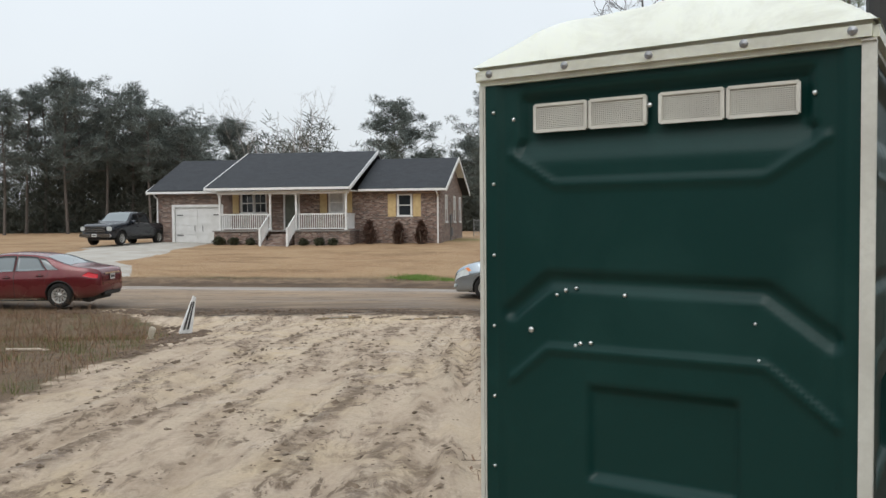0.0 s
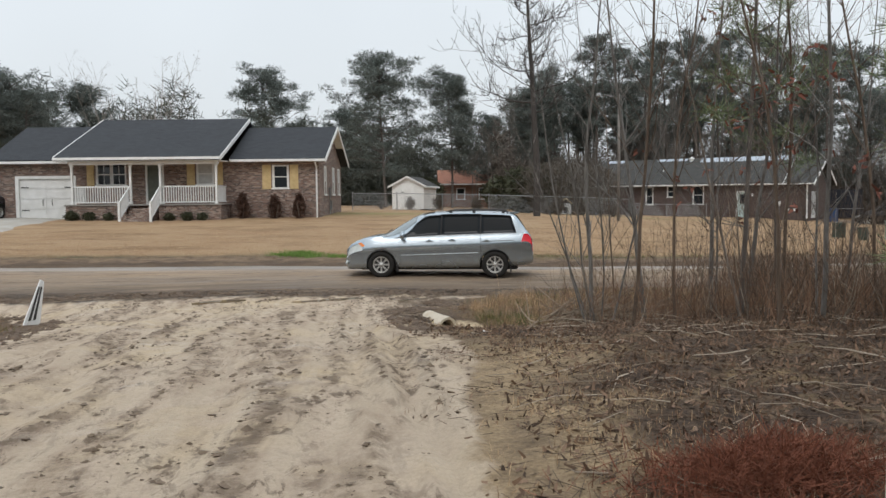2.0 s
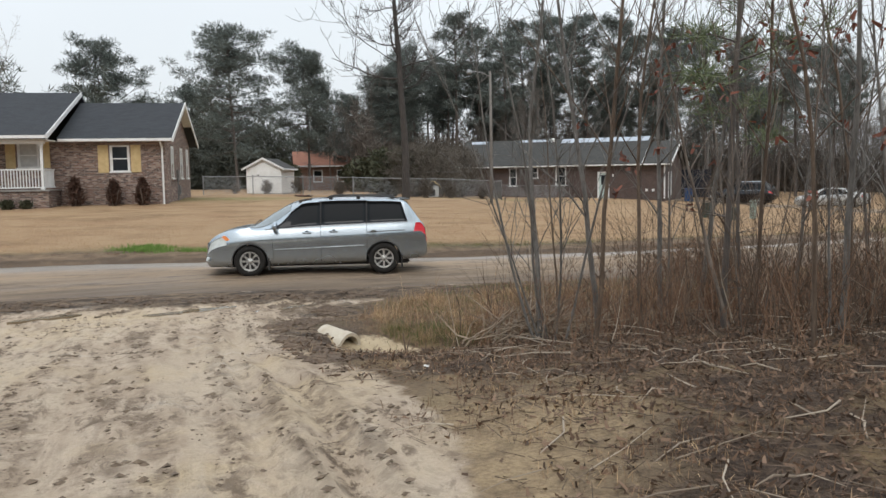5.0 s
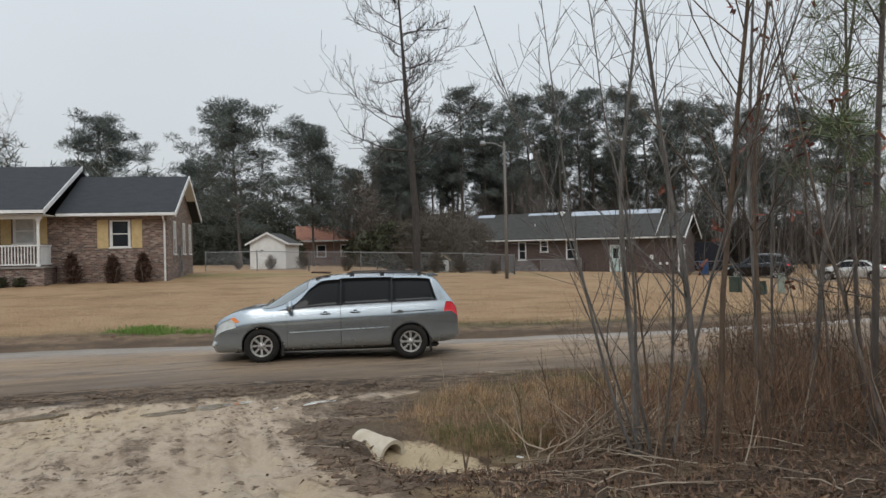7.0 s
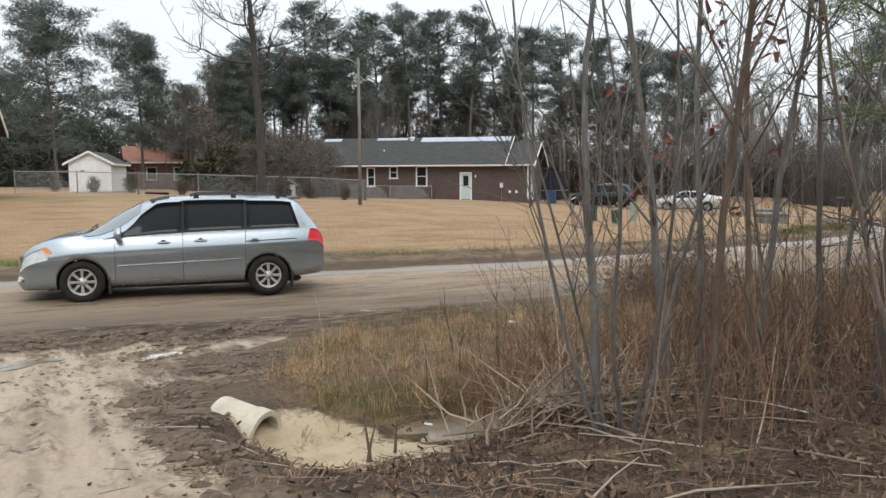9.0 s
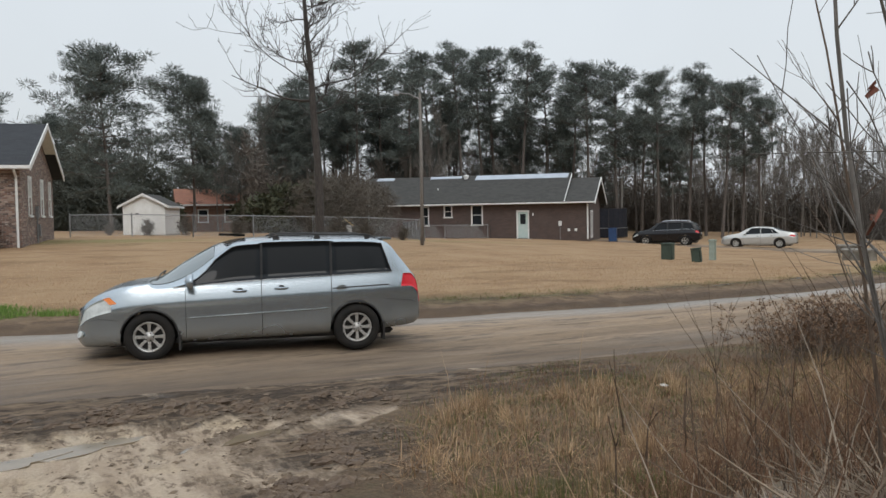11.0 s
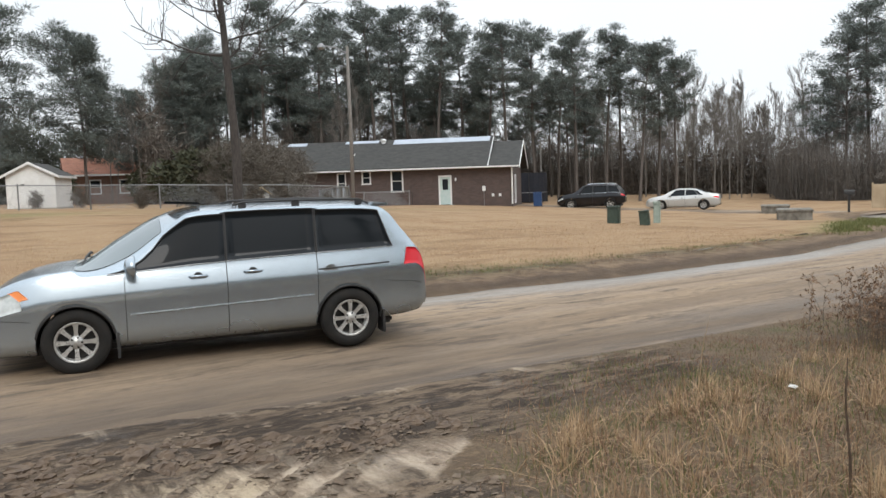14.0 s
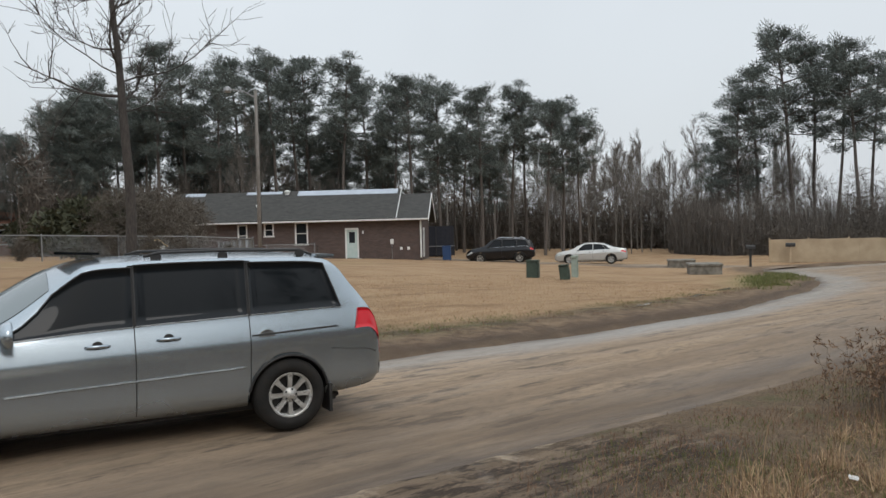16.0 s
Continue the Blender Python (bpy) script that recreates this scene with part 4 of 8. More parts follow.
    # downspouts
    for x, y in ((-0.12, -0.07), (-17.2, -0.07)):
        bm = tube(bmesh.new(), [(x, -0.48, EV - 0.02), (x, -0.42, EV - 0.12), (x, y, EV - 0.32), (x, y, -0.02), (x, y - 0.18, -0.1)], 0.045, 8)
        part("downspout", bm, WHITE, t)
    # garage door with strap hinges and handles
    gd = part("garage_door", boxed(-16.12, -13.18, 0.09, 0.13, 0.02, 2.2), GARAGE_WHITE, t, "white carriage-style garage door")
    for k in range(4):
        for i in range(2):
            a = -16.07 + i * 1.45
            part("door_panel", boxed(a, a + 1.38, 0.07, 0.092, 0.06 + k * 0.54, 0.57 + k * 0.54, bevel=0.012), GARAGE_WHITE, gd)
    for z in (0.5, 1.72):
        for x0, x1 in ((-16.02, -15.62), (-13.68, -13.28)):
            part("strap_hinge", boxed(x0, x1, 0.055, 0.07, z, z + 0.05), IRON, gd)
    for x in (-14.86, -14.36):
        part("pull_handle", tube(bmesh.new(), [(x, 0.068, 0.78), (x, 0.03, 0.83), (x, 0.03, 1.05), (x, 0.068, 1.1)], 0.014, 6), IRON, gd)
    bm = bmesh.new()
    for lim in ((-16.3, -16.12, 0.0, 2.2), (-13.18, -13.02, 0.0, 2.2), (-16.3, -13.02, 2.2, 2.36)):
        box(bm, lim[0], lim[1], -0.03, 0.1, lim[2], lim[3], bevel=0.006)
    part("garage_casing", bm, WHITE, t)
    # porch: brick base, slab, posts, rails, steps
    for x0, x1, y0 in ((-12.75, -9.65, -1.8), (-7.95, -4.75, -1.8), (-9.648, -7.952, -1.5)):
        part("porch_base", boxed(x0, x1, y0, -0.004, -0.3, 0.74), BRICK_MIXED, t)
    part("porch_slab", boxed(-12.82, -4.68, -1.88, -0.006, 0.745, 0.82, bevel=0.015), PORCH_GREY, t)
    for x in (-12.45, -9.42, -7.88, -5.0):
        post = part("porch_post", boxed(x - 0.055, x + 0.055, -1.7, -1.59, 0.82, EV - 0.17, bevel=0.008), WHITE, t)
        part("post_base", boxed(x - 0.08, x + 0.08, -1.725, -1.565, 0.822, 0.95, bevel=0.01), WHITE, post)
        part("post_cap", boxed(x - 0.08, x + 0.08, -1.725, -1.565, EV - 0.27, EV - 0.172, bevel=0.01), WHITE, post)
    def railing(p, q):
        """Top and bottom rail with balusters from p to q."""
        p, q = Vector(p), Vector(q)
        d = q - p
        yaw = math.atan2(d.y, d.x)
        L = math.hypot(d.x, d.y)
        rail = None
        for h, w in ((0.92, 0.05), (0.12, 0.04)):
            bm = tube(bmesh.new(), [p + Vector((0, 0, h)), q + Vector((0, 0, h))], w, 4)
            ob = part("handrail" if rail is None else "bottom_rail", bm, WHITE, t if rail is None else rail)
            rail = rail or ob
        n = max(2, int(L / 0.125))
        for i in range(1, n):
            c = p + d * (i / n)
            part("baluster", boxed(c.x - 0.02, c.x + 0.02, c.y - 0.02, c.y + 0.02, c.z + 0.12, c.z + 0.92), WHITE, rail)
    railing((-12.40, -1.65, 0.8), (-9.47, -1.65, 0.8))
    railing((-7.83, -1.65, 0.8), (-5.05, -1.65, 0.8))
    railing((-4.95, -1.6, 0.8), (-4.95, -0.1, 0.8))
    railing((-12.5, -1.6, 0.8), (-12.5, -0.1, 0.8))
    railing((-9.47, -1.75, 0.75), (-9.47, -3.0, -0.02))
    railing((-7.9, -1.75, 0.75), (-7.9, -3.0, -0.02))
    for x in (-9.47, -7.9):
        part("newel_post", boxed(x - 0.06, x + 0.06, -3.1, -2.98, -0.1, 0.98, bevel=0.01), WHITE, t)
    for k in range(5):
        part("step", boxed(-9.35, -8.02, -3.05 + k * 0.28, -1.5 - 0.006 * k, -0.3, 0.0 + 0.155 * k, bevel=0.01), BRICK_MIXED, t)
    # windows, shutters, door
    def shutter(x0, x1, z0, z1):
        s = part("shutter", boxed(x0, x1, -0.03, -0.003, z0, z1, bevel=0.005), SHUTTER, t, "pale yellow board shutter")
        n = 3
        for k in range(n):
            a = x0 + 0.012 + (x1 - x0 - 0.024) * k / n
            part("board", boxed(a, a + (x1 - x0 - 0.024) / n - 0.012, -0.042, -0.028, z0 + 0.01, z1 - 0.01, bevel=0.003), SHUTTER, s)
    sash_window(t, -2.44, -1.66, 1.6, 2.8, 0.05)
    shutter(-3.02, -2.55, 1.55, 2.84); shutter(-1.55, -1.1, 1.55, 2.84)
    sash_window(t, -11.9, -11.14, 1.84, 2.96, 0.05, mullion=True)
    sash_window(t, -11.08, -10.34, 1.84, 2.96, 0.05, mullion=True)
    shutter(-12.42, -12.02, 1.8, 3.0)
    sash_window(t, -6.5, -5.65, 1.84, 2.96, 0.05, blind=True)
    shutter(-7.05, -6.62, 1.8, 3.0); shutter(-5.53, -5.12, 1.8, 3.0)
    d = part("front_door", boxed(-9.2, -8.35, 0.08, 0.12, 0.83, 2.88), SHADE_DOOR, t, "dark green-grey front door with a white frame")
    bm = bmesh.new()
    for lim in ((-9.27, -9.18, 0.82, 2.9), (-8.37, -8.28, 0.82, 2.9), (-9.27, -8.28, 2.88, 2.98)):
        box(bm, lim[0], lim[1], -0.02, 0.1, lim[2], lim[3])
    part("door_frame", bm, WHITE, d)
    part("door_knob", lathe(bmesh.new(), [(0.012, 0), (0.03, 0.03), (0.03, 0.05), (0.001, 0.06)], 12, pose(-8.44, 0.08, 1.75, 90)), GALV, d)
    # gable side: three tall windows and meter gear
    m = pose(0, 0, 0, 0, 0, 90)
    for y in (1.6, 4.5, 6.6):
        sash_window(t, y, y + 0.6, 1.25, 2.75, 0.0, m=m, blind=True)
    part("meter_box", boxed(0.0, 0.12, 3.1, 3.38, 1.15, 1.65, bevel=0.015), GALV, t)
    part("conduit", tube(bmesh.new(), [(0.05, 3.24, 1.15), (0.05, 3.24, -0.1)], 0.03, 8), GALV, t)
    part("gas_box", boxed(0.0, 0.1, 3.6, 3.8, 0.4, 0.9, bevel=0.01), GALV, t)
    part("gable_vent", boxed(0.0, 0.03, D / 2 - 0.2, D / 2 + 0.2, EV + 0.9, EV + 1.3, bevel=0.01), WHITE, t)


brick_house()


def dark_house():
    t = thing("brown_brick_house", pose(33.04, 61.49, -0.46, 0, 0, -45), "long dark brown brick house with patched grey roof", "house")
    EV, D = 2.62, 7.6
    T = 0.22
    def wall(x0, x1, z0, z1):
        part("wall_panel", boxed(x0, x1, 0, T, z0, z1), BRICK_DARK, t)
    wall(-13.0, -7.95, -0.4, EV)
    for x0, x1, z0, z1, nxt in ((-7.95, -7.25, 1.02, 2.5, -6.1), (-6.1, -5.4, 1.65, 2.6, -3.95), (-3.95, -3.02, 1.05, 2.6, -0.45), (-0.45, 0.45, 0.05, 2.06, 4.8)):
        wall(x0, x1, -0.4, z0); wall(x0, x1, z1, EV + 0.01); wall(x1, nxt, -0.4, EV)
    for x in (4.8 - T, -13.0):
        bm = bmesh.new()
        prism(bm, [(T + 0.003, -0.4), (D, -0.4), (D, EV), (D / 2, EV + 1.7), (T + 0.003, EV + 0.05)], "x", x, x + T)
        part("gable_wall", bm, BRICK_DARK, t)
    part("back_wall", boxed(-12.7, 4.5, D - T, D - 0.002, -0.4, EV), BRICK_DARK, t)
    bm = bmesh.new()
    gable_roof(bm, -13.4, 3.1, -0.5, D + 0.5, EV + 0.12, 4.95, D / 2)
    part("roof", bm, ROOF_GREY, t)
    bm = bmesh.new()
    gable_roof(bm, 3.1, 5.3, -0.48, D + 0.48, EV + 0.08, 4.55, D / 2)
    part("roof", bm, ROOF_GREY, t)
    part("gutter", boxed(-13.4, 5.3, -0.6, -0.5, EV - 0.04, EV + 0.06, bevel=0.01), WHITE, t)
    part("soffit", boxed(-13.2, 5.2, -0.5, -0.004, EV - 0.06, EV - 0.03), WHITE, t)
    for a, b in (((-0.55, EV + 0.05), (D / 2, 4.55)), ((D / 2, 4.55), (D + 0.55, EV + 0.05))):
        bm = bmesh.new()
        prism(bm, [(a[0], a[1] + 0.03), (b[0], b[1] + 0.03), (b[0], b[1] - 0.2), (a[0], a[1] - 0.2)], "x", 5.305, 5.345)
        part("rake_board", bm, WHITE, t)
    bm = bmesh.new()
    prism(bm, [(-0.5, EV + 0.12), (D / 2, 4.95), (D / 2, 4.78), (-0.5, EV)], "x", 3.105, 3.14)
    part("rake_board", bm, WHITE, t)
    # repaired strips near the ridge
    sl = (4.95 - EV - 0.12) / (D / 2 + 0.5)
    for x0, x1, y0, y1 in ((-4.4, 2.9, D / 2 - 0.75, D / 2 - 0.06), (-8.2, -5.6, D / 2 - 0.42, D / 2 - 0.06), (-12.8, -11.3, D / 2 - 0.5, D / 2 - 0.05)):
        f = lambda y: EV + 0.12 + sl * (y + 0.5)
        bm = bmesh.new()
        prism(bm, [(y0, f(y0) + 0.006), (y1, f(y1) + 0.006), (y1, f(y1) + 0.03), (y0, f(y0) + 0.03)], "x", x0, x1)
        part("roof_patch", bm, PATCH, t, "pale blue-grey patch of roofing")
    bm = lathe(bmesh.new(), [(0.17, -0.25), (0.17, 0.1), (0.24, 0.12), (0.24, 0.2), (0.001, 0.3)], 14, pose(-5.2, D / 2 - 0.4, 4.75))
    part("roof_turbine", bm, WHITE, t)
    part("vent_pipe", tube(bmesh.new(), [(-7.0, 1.6, 3.3), (-7.0, 1.6, 3.95)], 0.05, 8), WHITE, t)
    sash_window(t, -7.9, -7.3, 1.05, 2.48, 0.05)
    sash_window(t, -6.05, -5.45, 1.68, 2.56, 0.05)
    sash_window(t, -3.9, -3.08, 1.08, 2.56, 0.05)
    d = part("back_door", boxed(-0.38, 0.38, 0.06, 0.1, 0.06, 2.0), TEAL_DOOR, t, "pale teal door with white frame and dark pane")
    part("door_pane", boxed(-0.2, 0.2, 0.045, 0.062, 1.1, 1.85, bevel=0.008), PANE, d)
    bm = bmesh.new()
    for lim in ((-0.47, -0.37, 0.0, 2.02), (0.37, 0.47, 0.0, 2.02), (-0.47, 0.47, 2.0, 2.12)):
        box(bm, lim[0], lim[1], -0.03, 0.08, lim[2], lim[3])
    part("door_frame", bm, WHITE, d)
    part("wall_lamp", boxed(0.72, 0.82, -0.1, 0.0, 1.7, 1.92, bevel=0.02), WHITE, t)
    part("meter_box", boxed(2.65, 2.87, -0.12, 0.0, 0.95, 1.3, bevel=0.01), WHITE, t)
    part("conduit", tube(bmesh.new(), [(2.76, -0.05, 0.95), (2.76, -0.05, -0.1)], 0.02, 6), GALV, t)
    for x in (3.3, 3.8):
        part("outlet_box", boxed(x, x + 0.18, -0.06, 0.0, 0.55, 0.75, bevel=0.01), WHITE, t)
    part("downspout", tube(bmesh.new(), [(4.75, -0.1, EV - 0.1), (4.75, -0.06, 0.0)], 0.06, 8), WHITE, t)
    m = pose(4.8, 0, 0, 0, 0, 90)
    dd = part("side_door", boxed(1.2, 2.6, -0.03, -0.004, 0.0, 2.05, m=m), WHITE, t)
    for y in (1.32, 1.98):
        part("door_pane", boxed(y, y + 0.5, -0.04, -0.028, 0.25, 1.9, m=m), CURTAIN, dd)
    # steps with rail below the back door, and air unit
    part("door_step", boxed(-0.7, 0.7, -1.0, -0.004, -0.4, 0.03, bevel=0.02), CONCRETE, t)
    bm = tube(bmesh.new(), [(-2.95, -1.0, -0.1), (-2.95, -1.0, 0.95), (-2.2, -1.0, 1.0), (-2.2, -1.0, -0.1)], 0.025, 6)
    part("hand_rail", bm, IRON, t)


dark_house()


def shed():
    t = thing("garden_shed", pose(5.75, 64.3, high(6.5, 64.5) - 0.03, 0, 0, -24), "small white sided shed with dark gable roof", "shed")
    W, L, E = 2.5, 3.6, 1.85
    bm = bmesh.new()
    prism(bm, [(0, 0), (W, 0), (W, E), (W / 2, E + 0.62), (0, E)], "y", 0, L)
    b = part("siding", bm, SIDING, t)
    for k in range(12):
        part("lap_board", boxed(W + 0.002, W + 0.016, 0.0, L, 0.05 + 0.15 * k, 0.19 + 0.15 * k), SIDING, t)
        part("lap_board", boxed(0.0, W, -0.016, -0.002, 0.05 + 0.15 * k, 0.19 + 0.15 * k), SIDING, t)
    bm = bmesh.new()
    for y0, y1 in ((-0.18, L + 0.18),):
        prism(bm, [(-0.25, E - 0.08), (W / 2, E + 0.68), (W + 0.25, E - 0.08), (W + 0.25, E - 0.16), (W / 2, E + 0.6), (-0.25, E - 0.16)], "y", y0, y1)
    part("roof", bm, ROOF_GREY, t)
    for a, b in (((-0.28, E - 0.08), (W / 2, E + 0.7)), ((W / 2, E + 0.7), (W + 0.28, E - 0.08))):
        bm = bmesh.new()
        prism(bm, [(a[0], a[1] + 0.02), (b[0], b[1] + 0.02), (b[0], b[1] - 0.12), (a[0], a[1] - 0.12)], "y", -0.22, -0.185)
        part("rake_board", bm, WHITE, t)
    part("fascia", boxed(W + 0.25, W + 0.28, -0.18, L + 0.18, E - 0.2, E - 0.07), WHITE, t)
    d = part("shed_door", boxed(0.75, 1.7, -0.04, -0.017, 0.06, 1.75, bevel=0.01), SIDING, t)
    part("hinge", boxed(0.76, 0.95, -0.055, -0.042, 1.3, 1.36), IRON, d)
    part("skirting", boxed(-0.03, W + 0.03, -0.03, L + 0.03, -0.3, 0.03), CONCRETE, t)


shed()


def red_roof_house():
    t = thing("red_roof_house", pose(14.3, 92.0, high(17, 92) - 0.1, 0, 0, -8), "low orange brick house with rust-red roof", "house")
    E = 2.7
    part("wall", boxed(0, 12.2, 0, 7, -0.4, E), BRICK_TAN, t)
    bm = bmesh.new()
    gable_roof(bm, -0.6, 12.8, -0.6, 7.6, E + 0.05, 4.35, 3.5)
    part("roof", bm, ROOF_RED, t)
    part("fascia", boxed(-0.6, 12.8, -0.66, -0.605, E - 0.12, E + 0.03), WHITE, t)
    part("roof_vent", boxed(6.0, 6.35, 1.5, 1.8, 3.6, 3.85), WHITE, t)
    sash_window(t, 10.4, 11.2, 1.2, 2.2, -0.002)
    sash_window(t, 4.0, 5.2, 1.0, 2.2, -0.002)
    sash_window(t, 1.5, 2.4, 1.0, 2.2, -0.002)


red_roof_house()

# ---- vehicles ----


class Body:
    """The skin of a car: outlines along its length give a ring of points at each station. x forward, y left, z up."""

    def __init__(self, top, belt, low, half, wheels, arch, roof=0.76, bow=(0.0, 1.0, 0.0)):
        self.k_top, self.k_belt, self.k_low, self.k_half = (np.array(k, float) for k in (top, belt, low, half))
        self.wheels, self.arch, self.roof, self.bow = wheels, arch, roof, bow
        self.tail, self.nose = self.k_top[0, 0], self.k_top[-1, 0]

    @staticmethod
    def soft(x, k):
        """A monotone smooth curve through knots."""
        X, Y = k[:, 0], k[:, 1]
        i = int(np.clip(np.searchsorted(X, x) - 1, 0, len(X) - 2))
        d = np.diff(Y) / np.diff(X)
        def slope(j):
            if j == 0:
                return d[0]
            if j == len(X) - 1:
                return d[-1]
            return 0.0 if d[j - 1] * d[j] <= 0 else 2 * d[j - 1] * d[j] / (d[j - 1] + d[j])
        h = X[i + 1] - X[i]
        t = min(1.0, max(0.0, (x - X[i]) / h))
        a, b = slope(i) * h, slope(i + 1) * h
        return float(Y[i] * (2 * t**3 - 3 * t**2 + 1) + a * (t**3 - 2 * t**2 + t) + Y[i + 1] * (3 * t**2 - 2 * t**3) + b * (t**3 - t**2))

    def low(self, x):
        z = self.soft(x, self.k_low)
        for xw, zw in self.wheels:
            u = abs(x - xw) / self.arch
            if u < 1:
                z = max(z, zw + self.arch * math.sqrt(1 - u * u))
        return z

    def at(self, x):
        zp, zt, h = self.soft(x, self.k_top), self.soft(x, self.k_belt), self.soft(x, self.k_half)
        zt = min(zt, zp - 0.03)
        cab = min(1.0, max(0.0, (zp - zt - 0.05) / 0.5))
        return self.low(x), zt, zp, h, h * (0.90 + (self.roof - 0.90) * cab), self.soft(x, self.k_low)

    def drop(self, x, zp, zt):
        """How far the edge lies below the crown; the windscreen bows forward in its middle."""
        a, b, rise = self.bow
        more = rise * math.sin(math.pi * (x - a) / (b - a)) if a < x < b else 0.0
        return min(0.05 * min(1, (zp - zt) / 0.3) + more, max(0.0, zp - zt - 0.015))

    def side(self, x, q, out=0.0):
        """A point on the left side: q from 0 at the sill to 1 at the belt and 2 at the roof's edge."""
        zb, zt, zp, h, wr, z0 = self.at(x)
        if q <= 1:
            z = z0 + (zt - z0) * q
            y = h * (1 - 0.08 * max(0, (0.2 - q) / 0.2) ** 2 - 0.06 * max(0, (0.74 - q) / 0.74) ** 1.25 - 0.066 * max(0, (q - 0.71) / 0.29) ** 1.25)
            z = max(z, zb)
        else:
            s = q - 1
            zr = zp - self.drop(x, zp, zt)
            z = zt + (zr - zt) * s
            y = h * 0.934 + (wr - h * 0.934) * (0.75 * s + 0.25 * s * s)
        return Vector((x, y + out, z))

    def over(self, x, t, out=0.0):
        """A point on the top: t from -1 to 1 across the roof, hood or glass."""
        zb, zt, zp, h, wr, z0 = self.at(x)
        drop = self.drop(x, zp, zt)
        return Vector((x, t * wr, zp - drop * abs(t) ** 2.6 + out))

    def skin(self, step=0.03):
        xs = sorted(set([round(v, 4) for v in np.arange(self.tail, self.nose, step)] + [self.nose] + [round(xw + s * self.arch * c, 4) for xw, _ in self.wheels for s in (-1, 1) for c in (0.93, 0.97, 0.985, 0.995, 1.005)]))
        xs = [x for x in xs if self.tail <= x <= self.nose]
        V, F, M = [], [], []
        for x in xs:
            zb, zt, zp, h, wr, z0 = self.at(x)
            ring = [Vector((x, 0, zb + 0.03)), Vector((x, 0.72 * h, zb + 0.03)), Vector((x, 0.80 * h, zb + 0.004))]
            ring += [self.side(x, q) for q in (0, 0.08, 0.16, 0.25, 0.38, 0.5, 0.62, 0.73, 0.76, 0.795, 0.86, 0.95, 1.0, 1.12, 1.3, 1.5, 1.7, 1.88, 2.0)]
            ring += [self.over(x, t) for t in (0.93, 0.8, 0.6, 0.35, 0.0)]
            ring += [Vector((p.x, -p.y, p.z)) for p in ring[-2:0:-1]]
            V += [tuple(p) for p in ring]
        n = len(ring)
        for i in range(len(xs) - 1):
            for k in range(n):
                a, b = i * n + k, i * n + (k + 1) % n
                F.append((a, a + n, b + n, b))
                M.append(1 if k < 3 or k >= n - 3 or (V[a][2] < V[i * n][2] - 0.02 and V[b][2] < V[i * n][2] - 0.02) else 0)
        F.append(tuple(range(n))[::1])
        F.append(tuple((len(xs) - 1) * n + k for k in range(n))[::-1])
        M += [0, 0]
        return V, F, M

    def side_patch(self, xa, xb, qa, qb, out, nx=10, nq=6, thick=0.012):
        """A patch of the left side with some thickness; xa and xb are (at qa, at qb)."""
        V, F = [], []
        for lay in (0, 1):
            for j in range(nq + 1):
                t = j / nq
                for i in range(nx + 1):
                    s = i / nx
                    x = (xa[0] + (xa[1] - xa[0]) * t) * (1 - s) + (xb[0] + (xb[1] - xb[0]) * t) * s
                    V.append(tuple(self.side(x, qa + (qb - qa) * t, out - thick * lay)))
        m = nx + 1
        for j in range(nq):
            for i in range(nx):
                F.append((j * m + i, j * m + i + 1, (j + 1) * m + i + 1, (j + 1) * m + i))
        o = m * (nq + 1)
        edge = [i for i in range(nx)] + [j * m + nx for j in range(nq)] + [nq * m + i for i in range(nx, 0, -1)] + [j * m for j in range(nq, 0, -1)]
        for a, b in zip(edge, edge[1:] + edge[:1]):
            F.append((a, b, b + o, a + o))
        return V, F

    def top_patch(self, xa, xb, ta, out, nx=10, nt=12):
        V, F = [], []
        for i in range(nx + 1):
            x = xa + (xb - xa) * i / nx
            for j in range(nt + 1):
                V.append(tuple(self.over(x, -ta + 2 * ta * j / nt, out)))
        m = nt + 1
        F = [(i * m + j, i * m + j + 1, (i + 1) * m + j + 1, (i + 1) * m + j) for i in range(nx) for j in range(nt)]
        return V, F


def flip(V):
    return [(x, -y, z) for x, y, z in V]


